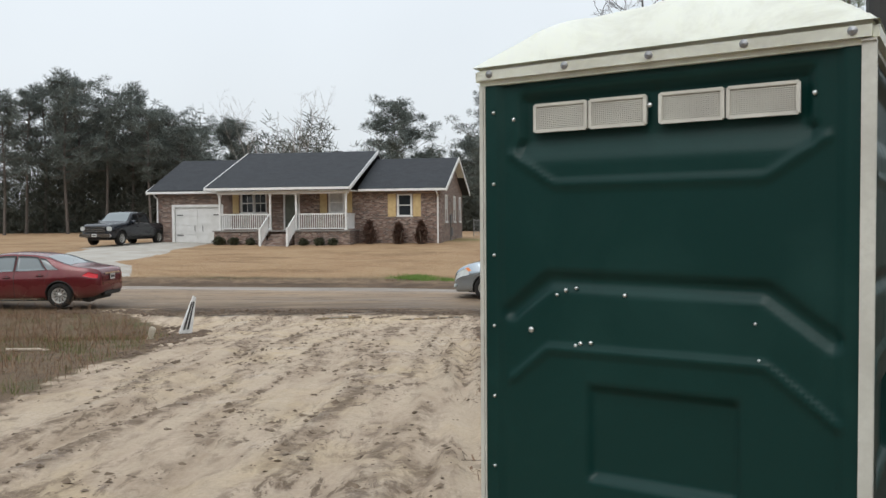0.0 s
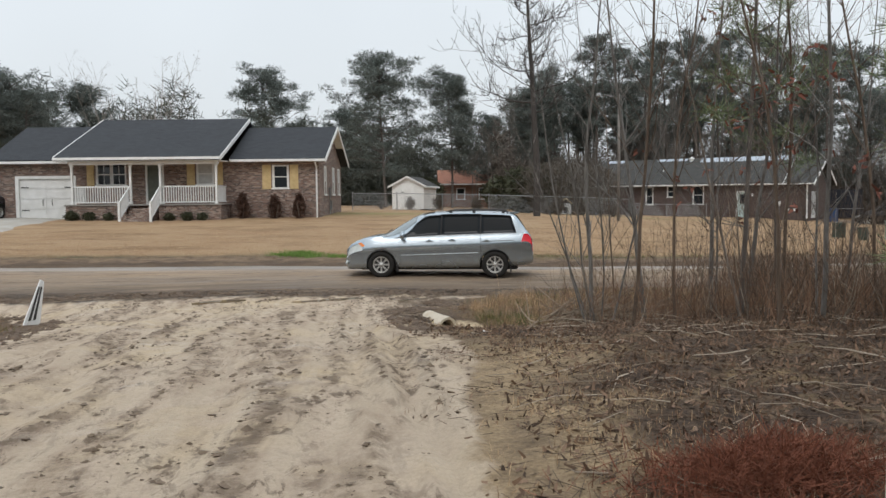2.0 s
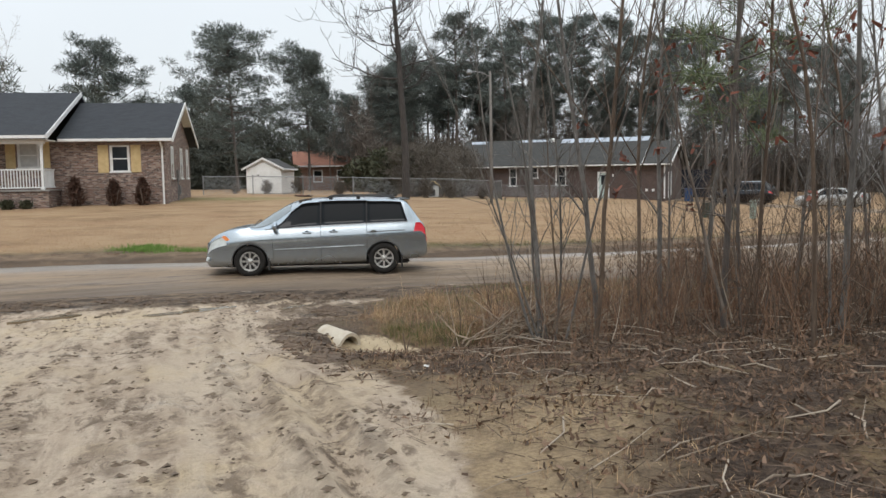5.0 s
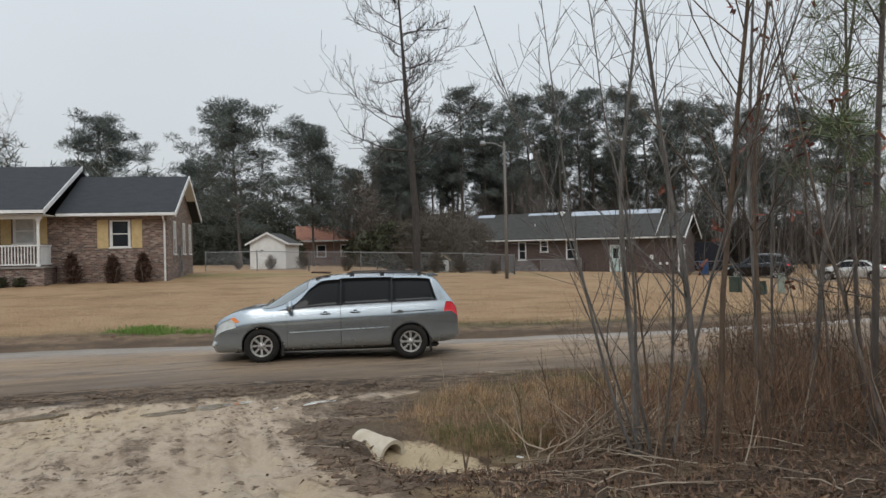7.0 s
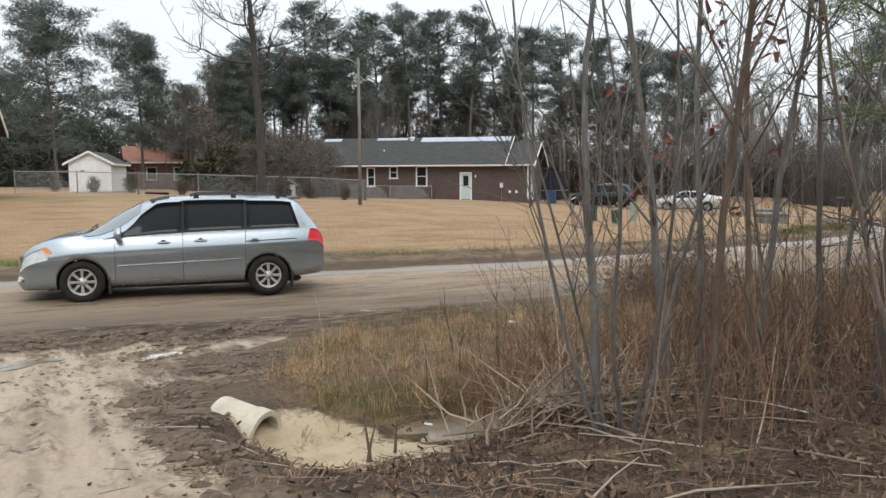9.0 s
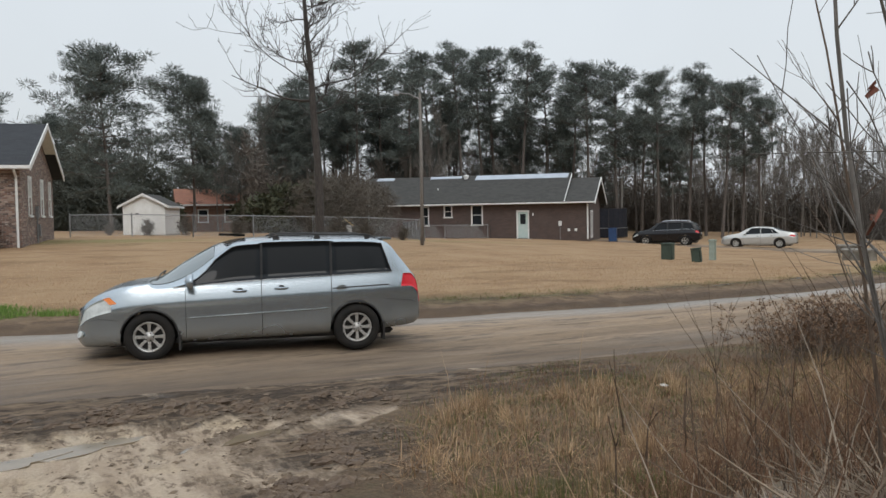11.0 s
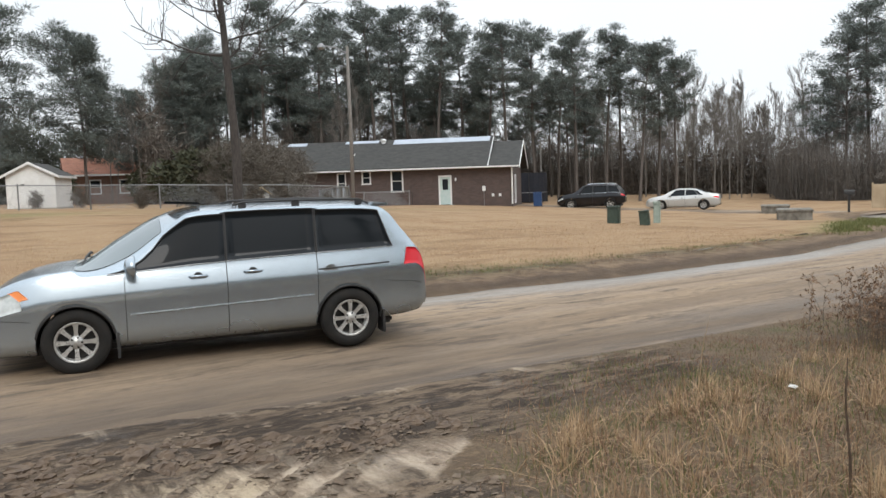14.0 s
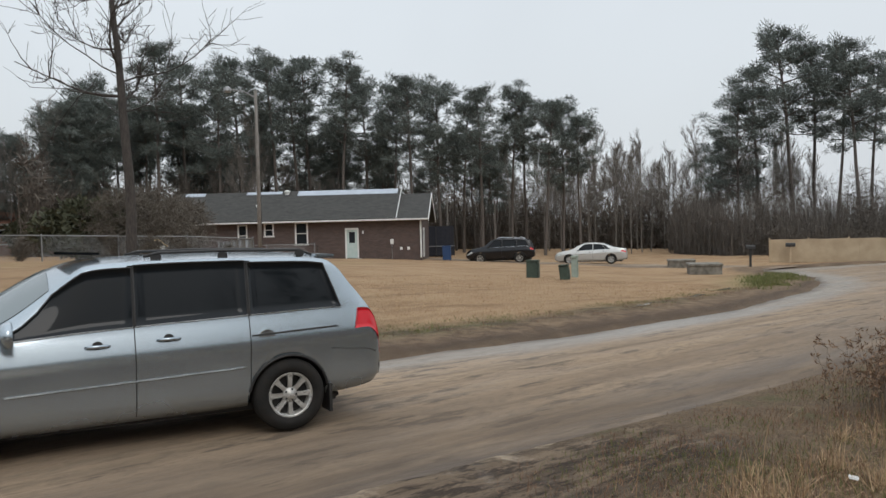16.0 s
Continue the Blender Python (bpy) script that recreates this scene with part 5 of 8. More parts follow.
def wheel(parent, x, y, r, width, spokes, rim=0.63):
    """A tyre with an alloy rim, spokes, hub and nuts, its face turned outwards."""
    side = 1 if y > 0 else -1
    m = pose(x, y, r, -90 if side > 0 else 90)
    w = width
    tyre = part("tyre", lathe(bmesh.new(), [(r * rim, -w / 2), (r * 0.82, -w / 2 - 0.006), (r * 0.94, -w / 2 + 0.012), (r * 0.985, -w * 0.36), (r, -w * 0.22), (r, w * 0.22), (r * 0.985, w * 0.36),
                                        (r * 0.94, w / 2 - 0.012), (r * 0.82, w / 2 + 0.006), (r * rim, w / 2), (r * rim, -w / 2)], 40, m), RUBBER, parent, smooth=True)
    rr = r * rim
    part("rim", lathe(bmesh.new(), [(rr, -w * 0.4), (rr + 0.004, w * 0.47), (rr - 0.012, w * 0.49), (rr - 0.028, w * 0.42), (rr - 0.03, -w * 0.3)], 40, m), ALLOY, tyre, smooth=True)
    part("brake_disc", lathe(bmesh.new(), [(rr * 0.9, w * 0.02), (rr * 0.9, w * 0.06), (0.001, w * 0.06)], 28, m), DARK_TRIM, tyre)
    for k in range(spokes):
        a = math.tau * k / spokes
        bm = bmesh.new()
        rs = [0.05, rr * 0.45, rr * 0.75, rr - 0.02]
        hw = [0.024, 0.019, 0.023, 0.033]
        zs = [w * 0.36, w * 0.40, w * 0.42, w * 0.44]
        top, bot = [], []
        for q, h, z in zip(rs, hw, zs):
            for s in (-1, 1):
                p = Vector((q * math.cos(a) - s * h * math.sin(a), q * math.sin(a) + s * h * math.cos(a), z))
                top.append(bm.verts.new(m @ p))
                bot.append(bm.verts.new(m @ (p - Vector((0, 0, 0.03)))))
        for i in range(3):
            q = 2 * i
            bm.faces.new((top[q], top[q + 2], top[q + 3], top[q + 1]))
            bm.faces.new((top[q], bot[q], bot[q + 2], top[q + 2]))
            bm.faces.new((top[q + 1], top[q + 3], bot[q + 3], bot[q + 1]))
        bmesh.ops.recalc_face_normals(bm, faces=bm.faces[:])
        part("spoke", bm, ALLOY, tyre)
    part("hub", lathe(bmesh.new(), [(0.075, w * 0.30), (0.07, w * 0.42), (0.034, w * 0.44), (0.03, w * 0.46), (0.001, w * 0.47)], 20, m), ALLOY, tyre, smooth=True)
    for k in range(5):
        a = math.tau * (k + 0.5) / 5
        part("lug_nut", lathe(bmesh.new(), [(0.011, w * 0.40), (0.011, w * 0.45), (0.001, w * 0.46)], 6, m @ pose(0.055 * math.cos(a), 0.055 * math.sin(a), 0)), DARK_TRIM, tyre)


def vehicle(name, m, label, category, b, paint, tyres, windows, screens, lamps, spokes=7, seams=(), handles=(), extras=None, group=""):
    """A car from its outlines. windows: (x at belt and top of both ends); screens: (x0, x1, share of width, glass)."""
    t = thing(name, m, label, category, group)
    V, F, M = b.skin()
    body = mesh_part("body", V, F, [paint, DARK_TRIM], t, smooth=True)
    body.data.polygons.foreach_set("material_index", M)
    r, width, track = tyres
    for xw, _ in b.wheels:
        for s in (1, -1):
            wheel(t, xw, s * track, r, width, spokes)
    # Dark bead added round each arch to hide its lit edge.
    for xw, zw in b.wheels:
        for s in (1, -1):
            pts = []
            for k in range(25):
                a = math.pi * (0.06 + 0.88 * k / 24)
                x, z = xw + (b.arch + 0.004) * math.cos(a), zw + (b.arch + 0.004) * math.sin(a)
                zb, zt, zp, h, wr, z0 = b.at(x)
                q = min(1.0, max(0.0, (z - z0) / (zt - z0)))
                pts.append((x, s * (b.side(x, q).y + 0.001), z))
            part("arch_dark_bead", tube(bmesh.new(), pts, 0.014, 6), DARK_TRIM, t)
    for xa, xb, qa, qb, glass in windows:
        P, Q = b.side_patch(xa, xb, qa, qb, 0.006)
        for s in (1, -1):
            g = mesh_part("side_window", P if s > 0 else flip(P), Q if s > 0 else [f[::-1] for f in Q], glass, t, smooth=True)
            rim = [b.side(xa[0] + (xb[0] - xa[0]) * k / 8, qa, 0.008) for k in range(9)] + [b.side(xb[0] + (xb[1] - xb[0]) * k / 5, qa + (qb - qa) * k / 5, 0.008) for k in range(1, 6)]
            rim += [b.side(xb[1] + (xa[1] - xb[1]) * k / 8, qb, 0.008) for k in range(1, 9)] + [b.side(xa[1] + (xa[0] - xa[1]) * k / 5, qb + (qa - qb) * k / 5, 0.008) for k in range(1, 6)]
            part("window_trim", tube(bmesh.new(), [(p.x, s * p.y, p.z) for p in rim[:9]], 0.009, 5), CHROME, g)
            part("window_seal", tube(bmesh.new(), [(p.x, s * p.y, p.z) for p in rim[8:]], 0.008, 5), DARK_TRIM, g)
    for nm, x0, x1, share, glass in screens:
        P, Q = b.top_patch(x0, x1, share, 0.006)
        mesh_part(nm, P, Q, glass, t, smooth=True)
    for nm, xa, xb, qa, qb, out, material in lamps:
        P, Q = b.side_patch(xa, xb, qa, qb, out, 8, 5, 0.02)
        for s in (1, -1):
            mesh_part(nm, P if s > 0 else flip(P), Q if s > 0 else [f[::-1] for f in Q], material, t, smooth=True)
    for line_pts, rad, material, nm in seams:
        for s in (1, -1):
            pts = []
            for (x0, q0), (x1, q1) in zip(line_pts, line_pts[1:]):
                n = max(2, int(abs(x1 - x0) / 0.08 + abs(q1 - q0) / 0.08))
                pts += [b.side(x0 + (x1 - x0) * k / n, q0 + (q1 - q0) * k / n, 0.002) for k in range(n + (1 if (x1, q1) == line_pts[-1] else 0))]
            part(nm, tube(bmesh.new(), [(p.x, s * p.y, p.z) for p in pts], rad, 5), material, t)
    for x, q in handles:
        for s in (1, -1):
            p = b.side(x, q, 0.0)
            bm = tube(bmesh.new(), [(x - 0.1, s * (p.y + 0.002), p.z), (x - 0.07, s * (p.y + 0.03), p.z + 0.004), (x + 0.07, s * (p.y + 0.03), p.z + 0.004), (x + 0.1, s * (p.y + 0.002), p.z)], [0.012, 0.017, 0.017, 0.012], 8)
            h = part("door_handle", bm, paint, t, smooth=True)
            # Flat dark disc painted as the shaded cup behind the handle.
            part("handle_cup_shade", lathe(bmesh.new(), [(0.05, -0.004), (0.05, 0.004), (0.001, 0.005)], 16, pose(x, s * (p.y + 0.002), p.z, -90 * s)), DARK_TRIM, h)
    if extras:
        extras(t, b, paint)
    return t


def mirrors(t, b, paint, x, q, size=0.11):
    for s in (1, -1):
        p = b.side(x, q, 0.0)
        bm = bmesh.new()
        bmesh.ops.create_uvsphere(bm, u_segments=16, v_segments=10, radius=1.0)
        for v in bm.verts:
            v.co = Vector((p.x + v.co.x * size * 0.62 - 0.02, s * (p.y + 0.14) + v.co.y * size * 1.0, p.z + 0.06 + v.co.z * size * 0.82))
            v.co.x = max(v.co.x, p.x - 0.05)
        mi = part("wing_mirror", bm, paint, t, smooth=True)
        part("mirror_stalk", tube(bmesh.new(), [(p.x, s * (p.y - 0.03), p.z - 0.02), (p.x - 0.01, s * (p.y + 0.1), p.z + 0.0)], 0.032, 8), DARK_TRIM, mi)


def plate(t, x, z, face):
    p = part("number_plate", boxed(min(x, x + 0.012 * face), max(x, x + 0.012 * face), -0.15, 0.15, z - 0.075, z + 0.075, bevel=0.004), PLATE, t)
    part("plate_bar", boxed(min(x + 0.012 * face, x + 0.015 * face), max(x + 0.012 * face, x + 0.015 * face), -0.11, 0.11, z - 0.03, z + 0.03), DARK_TRIM, p)


def facing(x, y, z, heading):
    return pose(x, y, z, 0, 0, heading)


# minivan
van_body = Body(
    top=[(-2.50, 0.60), (-2.49, 0.90), (-2.45, 1.06), (-2.36, 1.19), (-2.2, 1.44), (-2.06, 1.63), (-1.97, 1.69), (-1.6, 1.73), (-0.6, 1.745), (0.1, 1.73), (0.35, 1.70), (0.55, 1.64), (1.0, 1.40), (1.5, 1.125), (1.75, 1.10), (2.0, 1.05), (2.26, 0.94), (2.42, 0.80), (2.48, 0.70), (2.52, 0.48)],
    belt=[(-2.50, 1.1), (-2.3, 1.16), (-1.2, 1.13), (0.3, 1.08), (1.2, 1.04), (1.75, 1.0), (2.2, 0.88), (2.36, 0.78), (2.52, 0.55)],
    low=[(-2.50, 0.42), (-2.4, 0.36), (-2.1, 0.32), (-1.0, 0.27), (1.0, 0.25), (2.0, 0.23), (2.4, 0.22), (2.52, 0.30)],
    half=[(-2.50, 0.84), (-2.46, 0.91), (-2.3, 0.95), (-1.8, 0.97), (0.5, 0.975), (1.6, 0.97), (2.1, 0.93), (2.34, 0.84), (2.46, 0.72), (2.52, 0.58)],
    wheels=[(1.5, 0.345), (-1.5, 0.345)], arch=0.392, roof=0.79, bow=(0.3, 1.5, 0.2))


def van_extras(t, b, paint):
    mirrors(t, b, paint, 0.92, 1.08, 0.145)
    for s in (1, -1):
        bm = tube(bmesh.new(), [(-1.85, s * 0.66, 1.70), (-1.72, s * 0.66, 1.755), (-0.9, s * 0.665, 1.772), (-0.35, s * 0.665, 1.768), (-0.22, s * 0.665, 1.735)], [0.013, 0.014, 0.014, 0.014, 0.012], 8)
        part("roof_rail", bm, DARK_TRIM, t, smooth=True)
    for x in (-1.72, -0.95, -0.33):
        part("rail_foot", boxed(x - 0.045, x + 0.045, 0.645, 0.682, 1.69, 1.758, bevel=0.01), DARK_TRIM, t)
        part("rail_foot", boxed(x - 0.045, x + 0.045, -0.682, -0.645, 1.69, 1.758, bevel=0.01), DARK_TRIM, t)
    # sunroof deflector, tilted open
    bm = boxed(0.12, 0.52, -0.42, 0.42, -0.012, 0.012, bevel=0.01, m=pose(0, 0, 1.765, 0, -3))
    part("sunroof", bm, TINTED, t)
    for s, x in ((1, 1.40), (-1, 1.38)):
        part("wiper", tube(bmesh.new(), [(x + 0.02, s * 0.55, 1.13), (x - 0.02, s * 0.2, 1.21), (x - 0.06, s * -0.1, 1.24)], 0.012, 6), DARK_TRIM, t)
    for xw in (1.5, -1.5):
        for s in (1, -1):
            part("mud_flap", boxed(xw - 0.43, xw - 0.40, s * 0.72, s * 0.95, 0.14, 0.42) if s > 0 else boxed(xw - 0.43, xw - 0.40, -0.95, -0.72, 0.14, 0.42), DARK_TRIM, t)
    part("front_grille", boxed(2.45, 2.50, -0.46, 0.46, 0.62, 0.76, bevel=0.012), DARK_TRIM, t)
    part("grille_bar", boxed(2.495, 2.515, -0.44, 0.44, 0.67, 0.70, bevel=0.006), CHROME, t)
    part("lower_intake", boxed(2.48, 2.53, -0.42, 0.42, 0.34, 0.45, bevel=0.012), DARK_TRIM, t)
    for s in (1, -1):
        part("fog_lamp", lathe(bmesh.new(), [(0.05, 0.0), (0.05, 0.03), (0.001, 0.036)], 16, pose(2.44, s * 0.74, 0.40, 0, 68 * 1, s * 40)), LAMP, t)
    part("rear_spoiler", boxed(-2.12, -1.9, -0.62, 0.62, 1.665, 1.70, bevel=0.012), paint, t)
    plate(t, -2.50, 0.80, -1)
    part("underside", boxed(-2.1, 2.1, -0.7, 0.7, 0.2, 0.3, bevel=0.03), DARK_TRIM, t)
    part("fuel_door", lathe(bmesh.new(), [(0.085, -0.004), (0.085, 0.004), (0.078, 0.006), (0.001, 0.006)], 24, pose(-1.28, b.side(-1.28, 0.78).y - 0.004, 0.93, -90)), paint, t)
    part("exhaust", tube(bmesh.new(), [(-2.4, -0.5, 0.32), (-2.0, -0.5, 0.32)], 0.035, 10), GALV, t)


VAN = vehicle("minivan", facing(2.97, 24.10, -0.68, 166.1), "dirty silver-blue minivan with tinted windows standing on the road", "minivan", van_body, VAN_PAINT, (0.352, 0.225, 0.855),
    windows=[((-0.085, -0.095), (1.16, 0.56), 1.035, 1.93, TINTED), ((-1.115, -1.125), (-0.10, -0.11), 1.04, 1.96, TINTED), ((-2.06, -1.92), (-1.135, -1.145), 1.04, 1.93, TINTED)],
    screens=[("windscreen", 0.58, 1.49, 0.95, PALE_GLASS), ("rear_window", -2.33, -2.07, 0.82, TINTED)],
    lamps=[("headlamp", (2.0, 2.02), (2.46, 2.38), 0.70, 1.0, 0.006, LAMP), ("turn_lamp", (1.93, 2.05), (2.02, 2.13), 0.84, 1.03, 0.010, AMBER), ("tail_lamp", (-2.495, -2.44), (-2.19, -2.24), 0.75, 0.99, 0.010, TAIL),
           ("pillar_trim", (-0.13, -0.14), (-0.05, -0.06), 1.03, 1.96, 0.003, DARK_TRIM), ("pillar_trim", (-1.17, -1.18), (-1.09, -1.10), 1.03, 1.96, 0.003, DARK_TRIM)],
    seams=[([(0.99, 0.08), (0.99, 0.98)], 0.004, DARK_TRIM, "door_seam"), ([(-0.09, 0.06), (-0.09, 1.9)], 0.005, DARK_TRIM, "door_seam"), ([(-1.12, 0.1), (-1.13, 1.9)], 0.005, DARK_TRIM, "door_seam"),
           ([(-2.0, 0.80), (-1.14, 0.80)], 0.010, DARK_TRIM, "door_track"), ([(-1.06, 0.46), (0.95, 0.44)], 0.011, CHROME, "side_moulding"),
           ([(-2.48, 0.45), (-1.93, 0.55)], 0.003, DARK_TRIM, "bumper_seam"), ([(1.93, 0.5), (2.2, 0.62), (2.42, 0.66)], 0.003, DARK_TRIM, "bumper_seam")],
    handles=[(0.22, 0.86), (-0.38, 0.86)], spokes=8, extras=van_extras)

# maroon sedan on the verge side of the road


def sedan_outline(r):
    return Body(
        top=[(-2.42, 0.60), (-2.40, 0.92), (-2.3, 1.02), (-1.85, 1.08), (-1.55, 1.16), (-0.95, 1.38), (-0.5, 1.44), (0.0, 1.455), (0.4, 1.42), (0.75, 1.30), (1.25, 1.02), (1.5, 0.96), (2.0, 0.86), (2.3, 0.74), (2.42, 0.52)],
        belt=[(-2.42, 0.86), (-1.8, 1.0), (-1.2, 0.98), (0.0, 0.93), (1.1, 0.89), (1.6, 0.86), (2.2, 0.72), (2.42, 0.5)],
        low=[(-2.42, 0.38), (-2.2, 0.27), (-1.0, 0.21), (1.0, 0.2), (2.1, 0.2), (2.42, 0.3)],
        half=[(-2.42, 0.62), (-2.34, 0.78), (-2.0, 0.87), (-1.4, 0.905), (0.6, 0.91), (1.5, 0.895), (2.0, 0.82), (2.28, 0.68), (2.42, 0.46)],
        wheels=[(1.39, r), (-1.39, r)], arch=0.375, roof=0.72)


def sedan_extras(t, b, paint):
    mirrors(t, b, paint, 0.78, 1.10, 0.10)
    plate(t, -2.42, 0.78, -1)
    part("underside", boxed(-2.1, 2.1, -0.68, 0.68, 0.16, 0.26, bevel=0.03), DARK_TRIM, t)
    part("front_grille", boxed(2.38, 2.43, -0.34, 0.34, 0.34, 0.52, bevel=0.012), DARK_TRIM, t)
    part("rear_diffuser", boxed(-2.43, -2.3, -0.5, 0.5, 0.30, 0.40, bevel=0.02), DARK_TRIM, t)
    part("boot_strip", boxed(-2.435, -2.40, -0.45, 0.45, 0.86, 0.90, bevel=0.008), CHROME, t)


def sedan(name_label, m, paint, glass):
    return vehicle("sedan", m, name_label, "sedan", sedan_outline(0.325), paint, (0.325, 0.21, 0.79),
        windows=[((-0.16, -0.17), (0.92, 0.42), 1.06, 1.90, glass), ((-1.02, -0.78), (-0.22, -0.23), 1.06, 1.90, glass), ((-1.36, -1.0), (-1.06, -0.82), 1.08, 1.86, glass)],
        screens=[("windscreen", 0.46, 1.22, 0.94, PALE_GLASS), ("rear_window", -1.62, -0.98, 0.92, PALE_GLASS)],
        lamps=[("headlamp", (1.85, 2.0), (2.36, 2.30), 0.72, 0.95, 0.006, LAMP), ("tail_lamp", (-2.36, -2.36), (-1.98, -2.14), 0.80, 0.99, 0.008, TAIL), ("sill_trim", (-0.98, -0.98), (0.98, 0.98), 0.0, 0.07, 0.005, CHROME)],
        seams=[([(0.88, 0.08), (0.92, 1.0)], 0.004, DARK_TRIM, "door_seam"), ([(-0.19, 0.06), (-0.19, 1.9)], 0.006, DARK_TRIM, "door_seam"), ([(-1.0, 0.62), (-1.12, 1.0)], 0.004, DARK_TRIM, "door_seam")],
        handles=[(0.0, 0.82), (-0.88, 0.84)], spokes=10, extras=sedan_extras)


RED = sedan("maroon sedan with chrome window trim parked at the roadside", facing(-11.38, 22.4, -0.60, 178), RED_PAINT, PALE_GLASS)
SILVER = sedan("silver sedan parked along the side street", facing(44.95, 50.3, -1.18, 123), SEDAN_PAINT, TINTED)

# black sport utility
suv_body = Body(
    top=[(-2.36, 0.6), (-2.34, 1.0), (-2.22, 1.3), (-2.0, 1.58), (-1.8, 1.66), (-0.8, 1.72), (0.1, 1.72), (0.45, 1.66), (1.15, 1.2), (1.4, 1.12), (2.0, 1.0), (2.28, 0.86), (2.38, 0.6)],
    belt=[(-2.36, 0.95), (-1.8, 1.14), (0, 1.08), (1.1, 1.04), (1.7, 0.98), (2.38, 0.6)],
    low=[(-2.36, 0.45), (-2.0, 0.32), (-1, 0.27), (1, 0.26), (2.0, 0.28), (2.38, 0.4)],
    half=[(-2.36, 0.72), (-2.25, 0.84), (-1.8, 0.92), (0.6, 0.935), (1.5, 0.92), (2.0, 0.85), (2.3, 0.68), (2.38, 0.5)],
    wheels=[(1.36, 0.36), (-1.36, 0.36)], arch=0.42, roof=0.78)


def suv_extras(t, b, paint):
    mirrors(t, b, paint, 0.75, 1.1)
    plate(t, -2.36, 0.85, -1)
    part("underside", boxed(-2.1, 2.1, -0.7, 0.7, 0.2, 0.32, bevel=0.03), DARK_TRIM, t)
    for s in (1, -1):
        part("roof_rail", tube(bmesh.new(), [(-1.7, s * 0.62, 1.68), (-1.5, s * 0.62, 1.76), (0.0, s * 0.62, 1.78), (0.2, s * 0.62, 1.71)], 0.018, 6), CHROME, t)


vehicle("sport_utility", facing(41.2, 55.2, -1.02, 128), "black sport utility car parked along the side street", "car", suv_body, BLACK_PAINT, (0.36, 0.23, 0.82),
    windows=[((-0.1, -0.12), (0.9, 0.42), 1.05, 1.9, TINTED), ((-1.1, -1.1), (-0.18, -0.2), 1.05, 1.9, TINTED), ((-2.0, -1.75), (-1.2, -1.2), 1.06, 1.88, TINTED)],
    screens=[("windscreen", 0.5, 1.12, 0.93, PALE_GLASS), ("rear_window", -2.24, -2.04, 0.82, TINTED)],
    lamps=[("headlamp", (1.85, 1.95), (2.3, 2.26), 0.72, 0.95, 0.006, LAMP), ("tail_lamp", (-2.33, -2.26), (-2.05, -2.12), 0.85, 1.1, 0.008, TAIL)],
    seams=[([(-0.14, 0.08), (-0.14, 1.9)], 0.006, DARK_TRIM, "door_seam"), ([(-1.14, 0.5), (-1.14, 1.9)], 0.006, DARK_TRIM, "door_seam")],
    handles=[(0.05, 0.85), (-0.95, 0.87)], spokes=5, extras=suv_extras)

# pickup on the driveway
truck_body = Body(
    top=[(-2.92, 0.7), (-2.90, 1.14), (-2.86, 1.20), (-1.2, 1.21), (-1.08, 1.24), (-0.98, 1.5), (-0.86, 1.80), (-0.6, 1.87), (0.3, 1.88), (0.55, 1.84), (1.2, 1.34), (1.36, 1.27), (2.5, 1.18), (2.72, 1.08), (2.80, 0.8)],
    belt=[(-2.92, 1.1), (-1.2, 1.16), (0, 1.2), (1.2, 1.18), (2.6, 1.05), (2.80, 0.75)],
    low=[(-2.92, 0.55), (-2.5, 0.45), (-1, 0.38), (1, 0.38), (2.3, 0.4), (2.80, 0.46)],
    half=[(-2.92, 0.9), (-2.8, 0.97), (1.9, 0.985), (2.5, 0.95), (2.74, 0.86), (2.80, 0.74)],
    wheels=[(1.82, 0.39), (-1.82, 0.39)], arch=0.47, roof=0.76)


def truck_extras(t, b, paint):
    mirrors(t, b, paint, 0.9, 1.1, 0.14)
    part("front_bumper", boxed(2.74, 2.92, -0.95, 0.95, 0.46, 0.66, bevel=0.04), CHROME, t)
    part("front_grille", boxed(2.78, 2.84, -0.62, 0.62, 0.74, 1.04, bevel=0.02), DARK_TRIM, t)
    for z in (0.76, 0.88, 1.0):
        part("grille_bar", boxed(2.83, 2.86, -0.66, 0.66, z - 0.02, z + 0.02, bevel=0.008), CHROME, t)
    for s in (1, -1):
        part("headlamp", boxed(2.68, 2.80, 0.66 * s if s > 0 else -0.94, 0.94 if s > 0 else -0.66, 0.80, 1.04, bevel=0.03), LAMP, t)
    # Dark sheet over the open bed, in place of its shaded hollow.
    part("open_bed_sheet", boxed(-2.84, -1.14, -0.84, 0.84, 1.17, 1.225, bevel=0.02), DARK_TRIM, t)
    part("rear_bumper", boxed(-3.04, -2.9, -0.92, 0.92, 0.5, 0.66, bevel=0.03), CHROME, t)
    part("underside", boxed(-2.7, 2.6, -0.6, 0.6, 0.3, 0.42, bevel=0.03), DARK_TRIM, t)
    part("roof_lamp", boxed(-0.3, -0.1, -0.08, 0.08, 1.86, 1.94, bevel=0.02), DARK_TRIM, t)
    plate(t, 2.92, 0.56, 1)


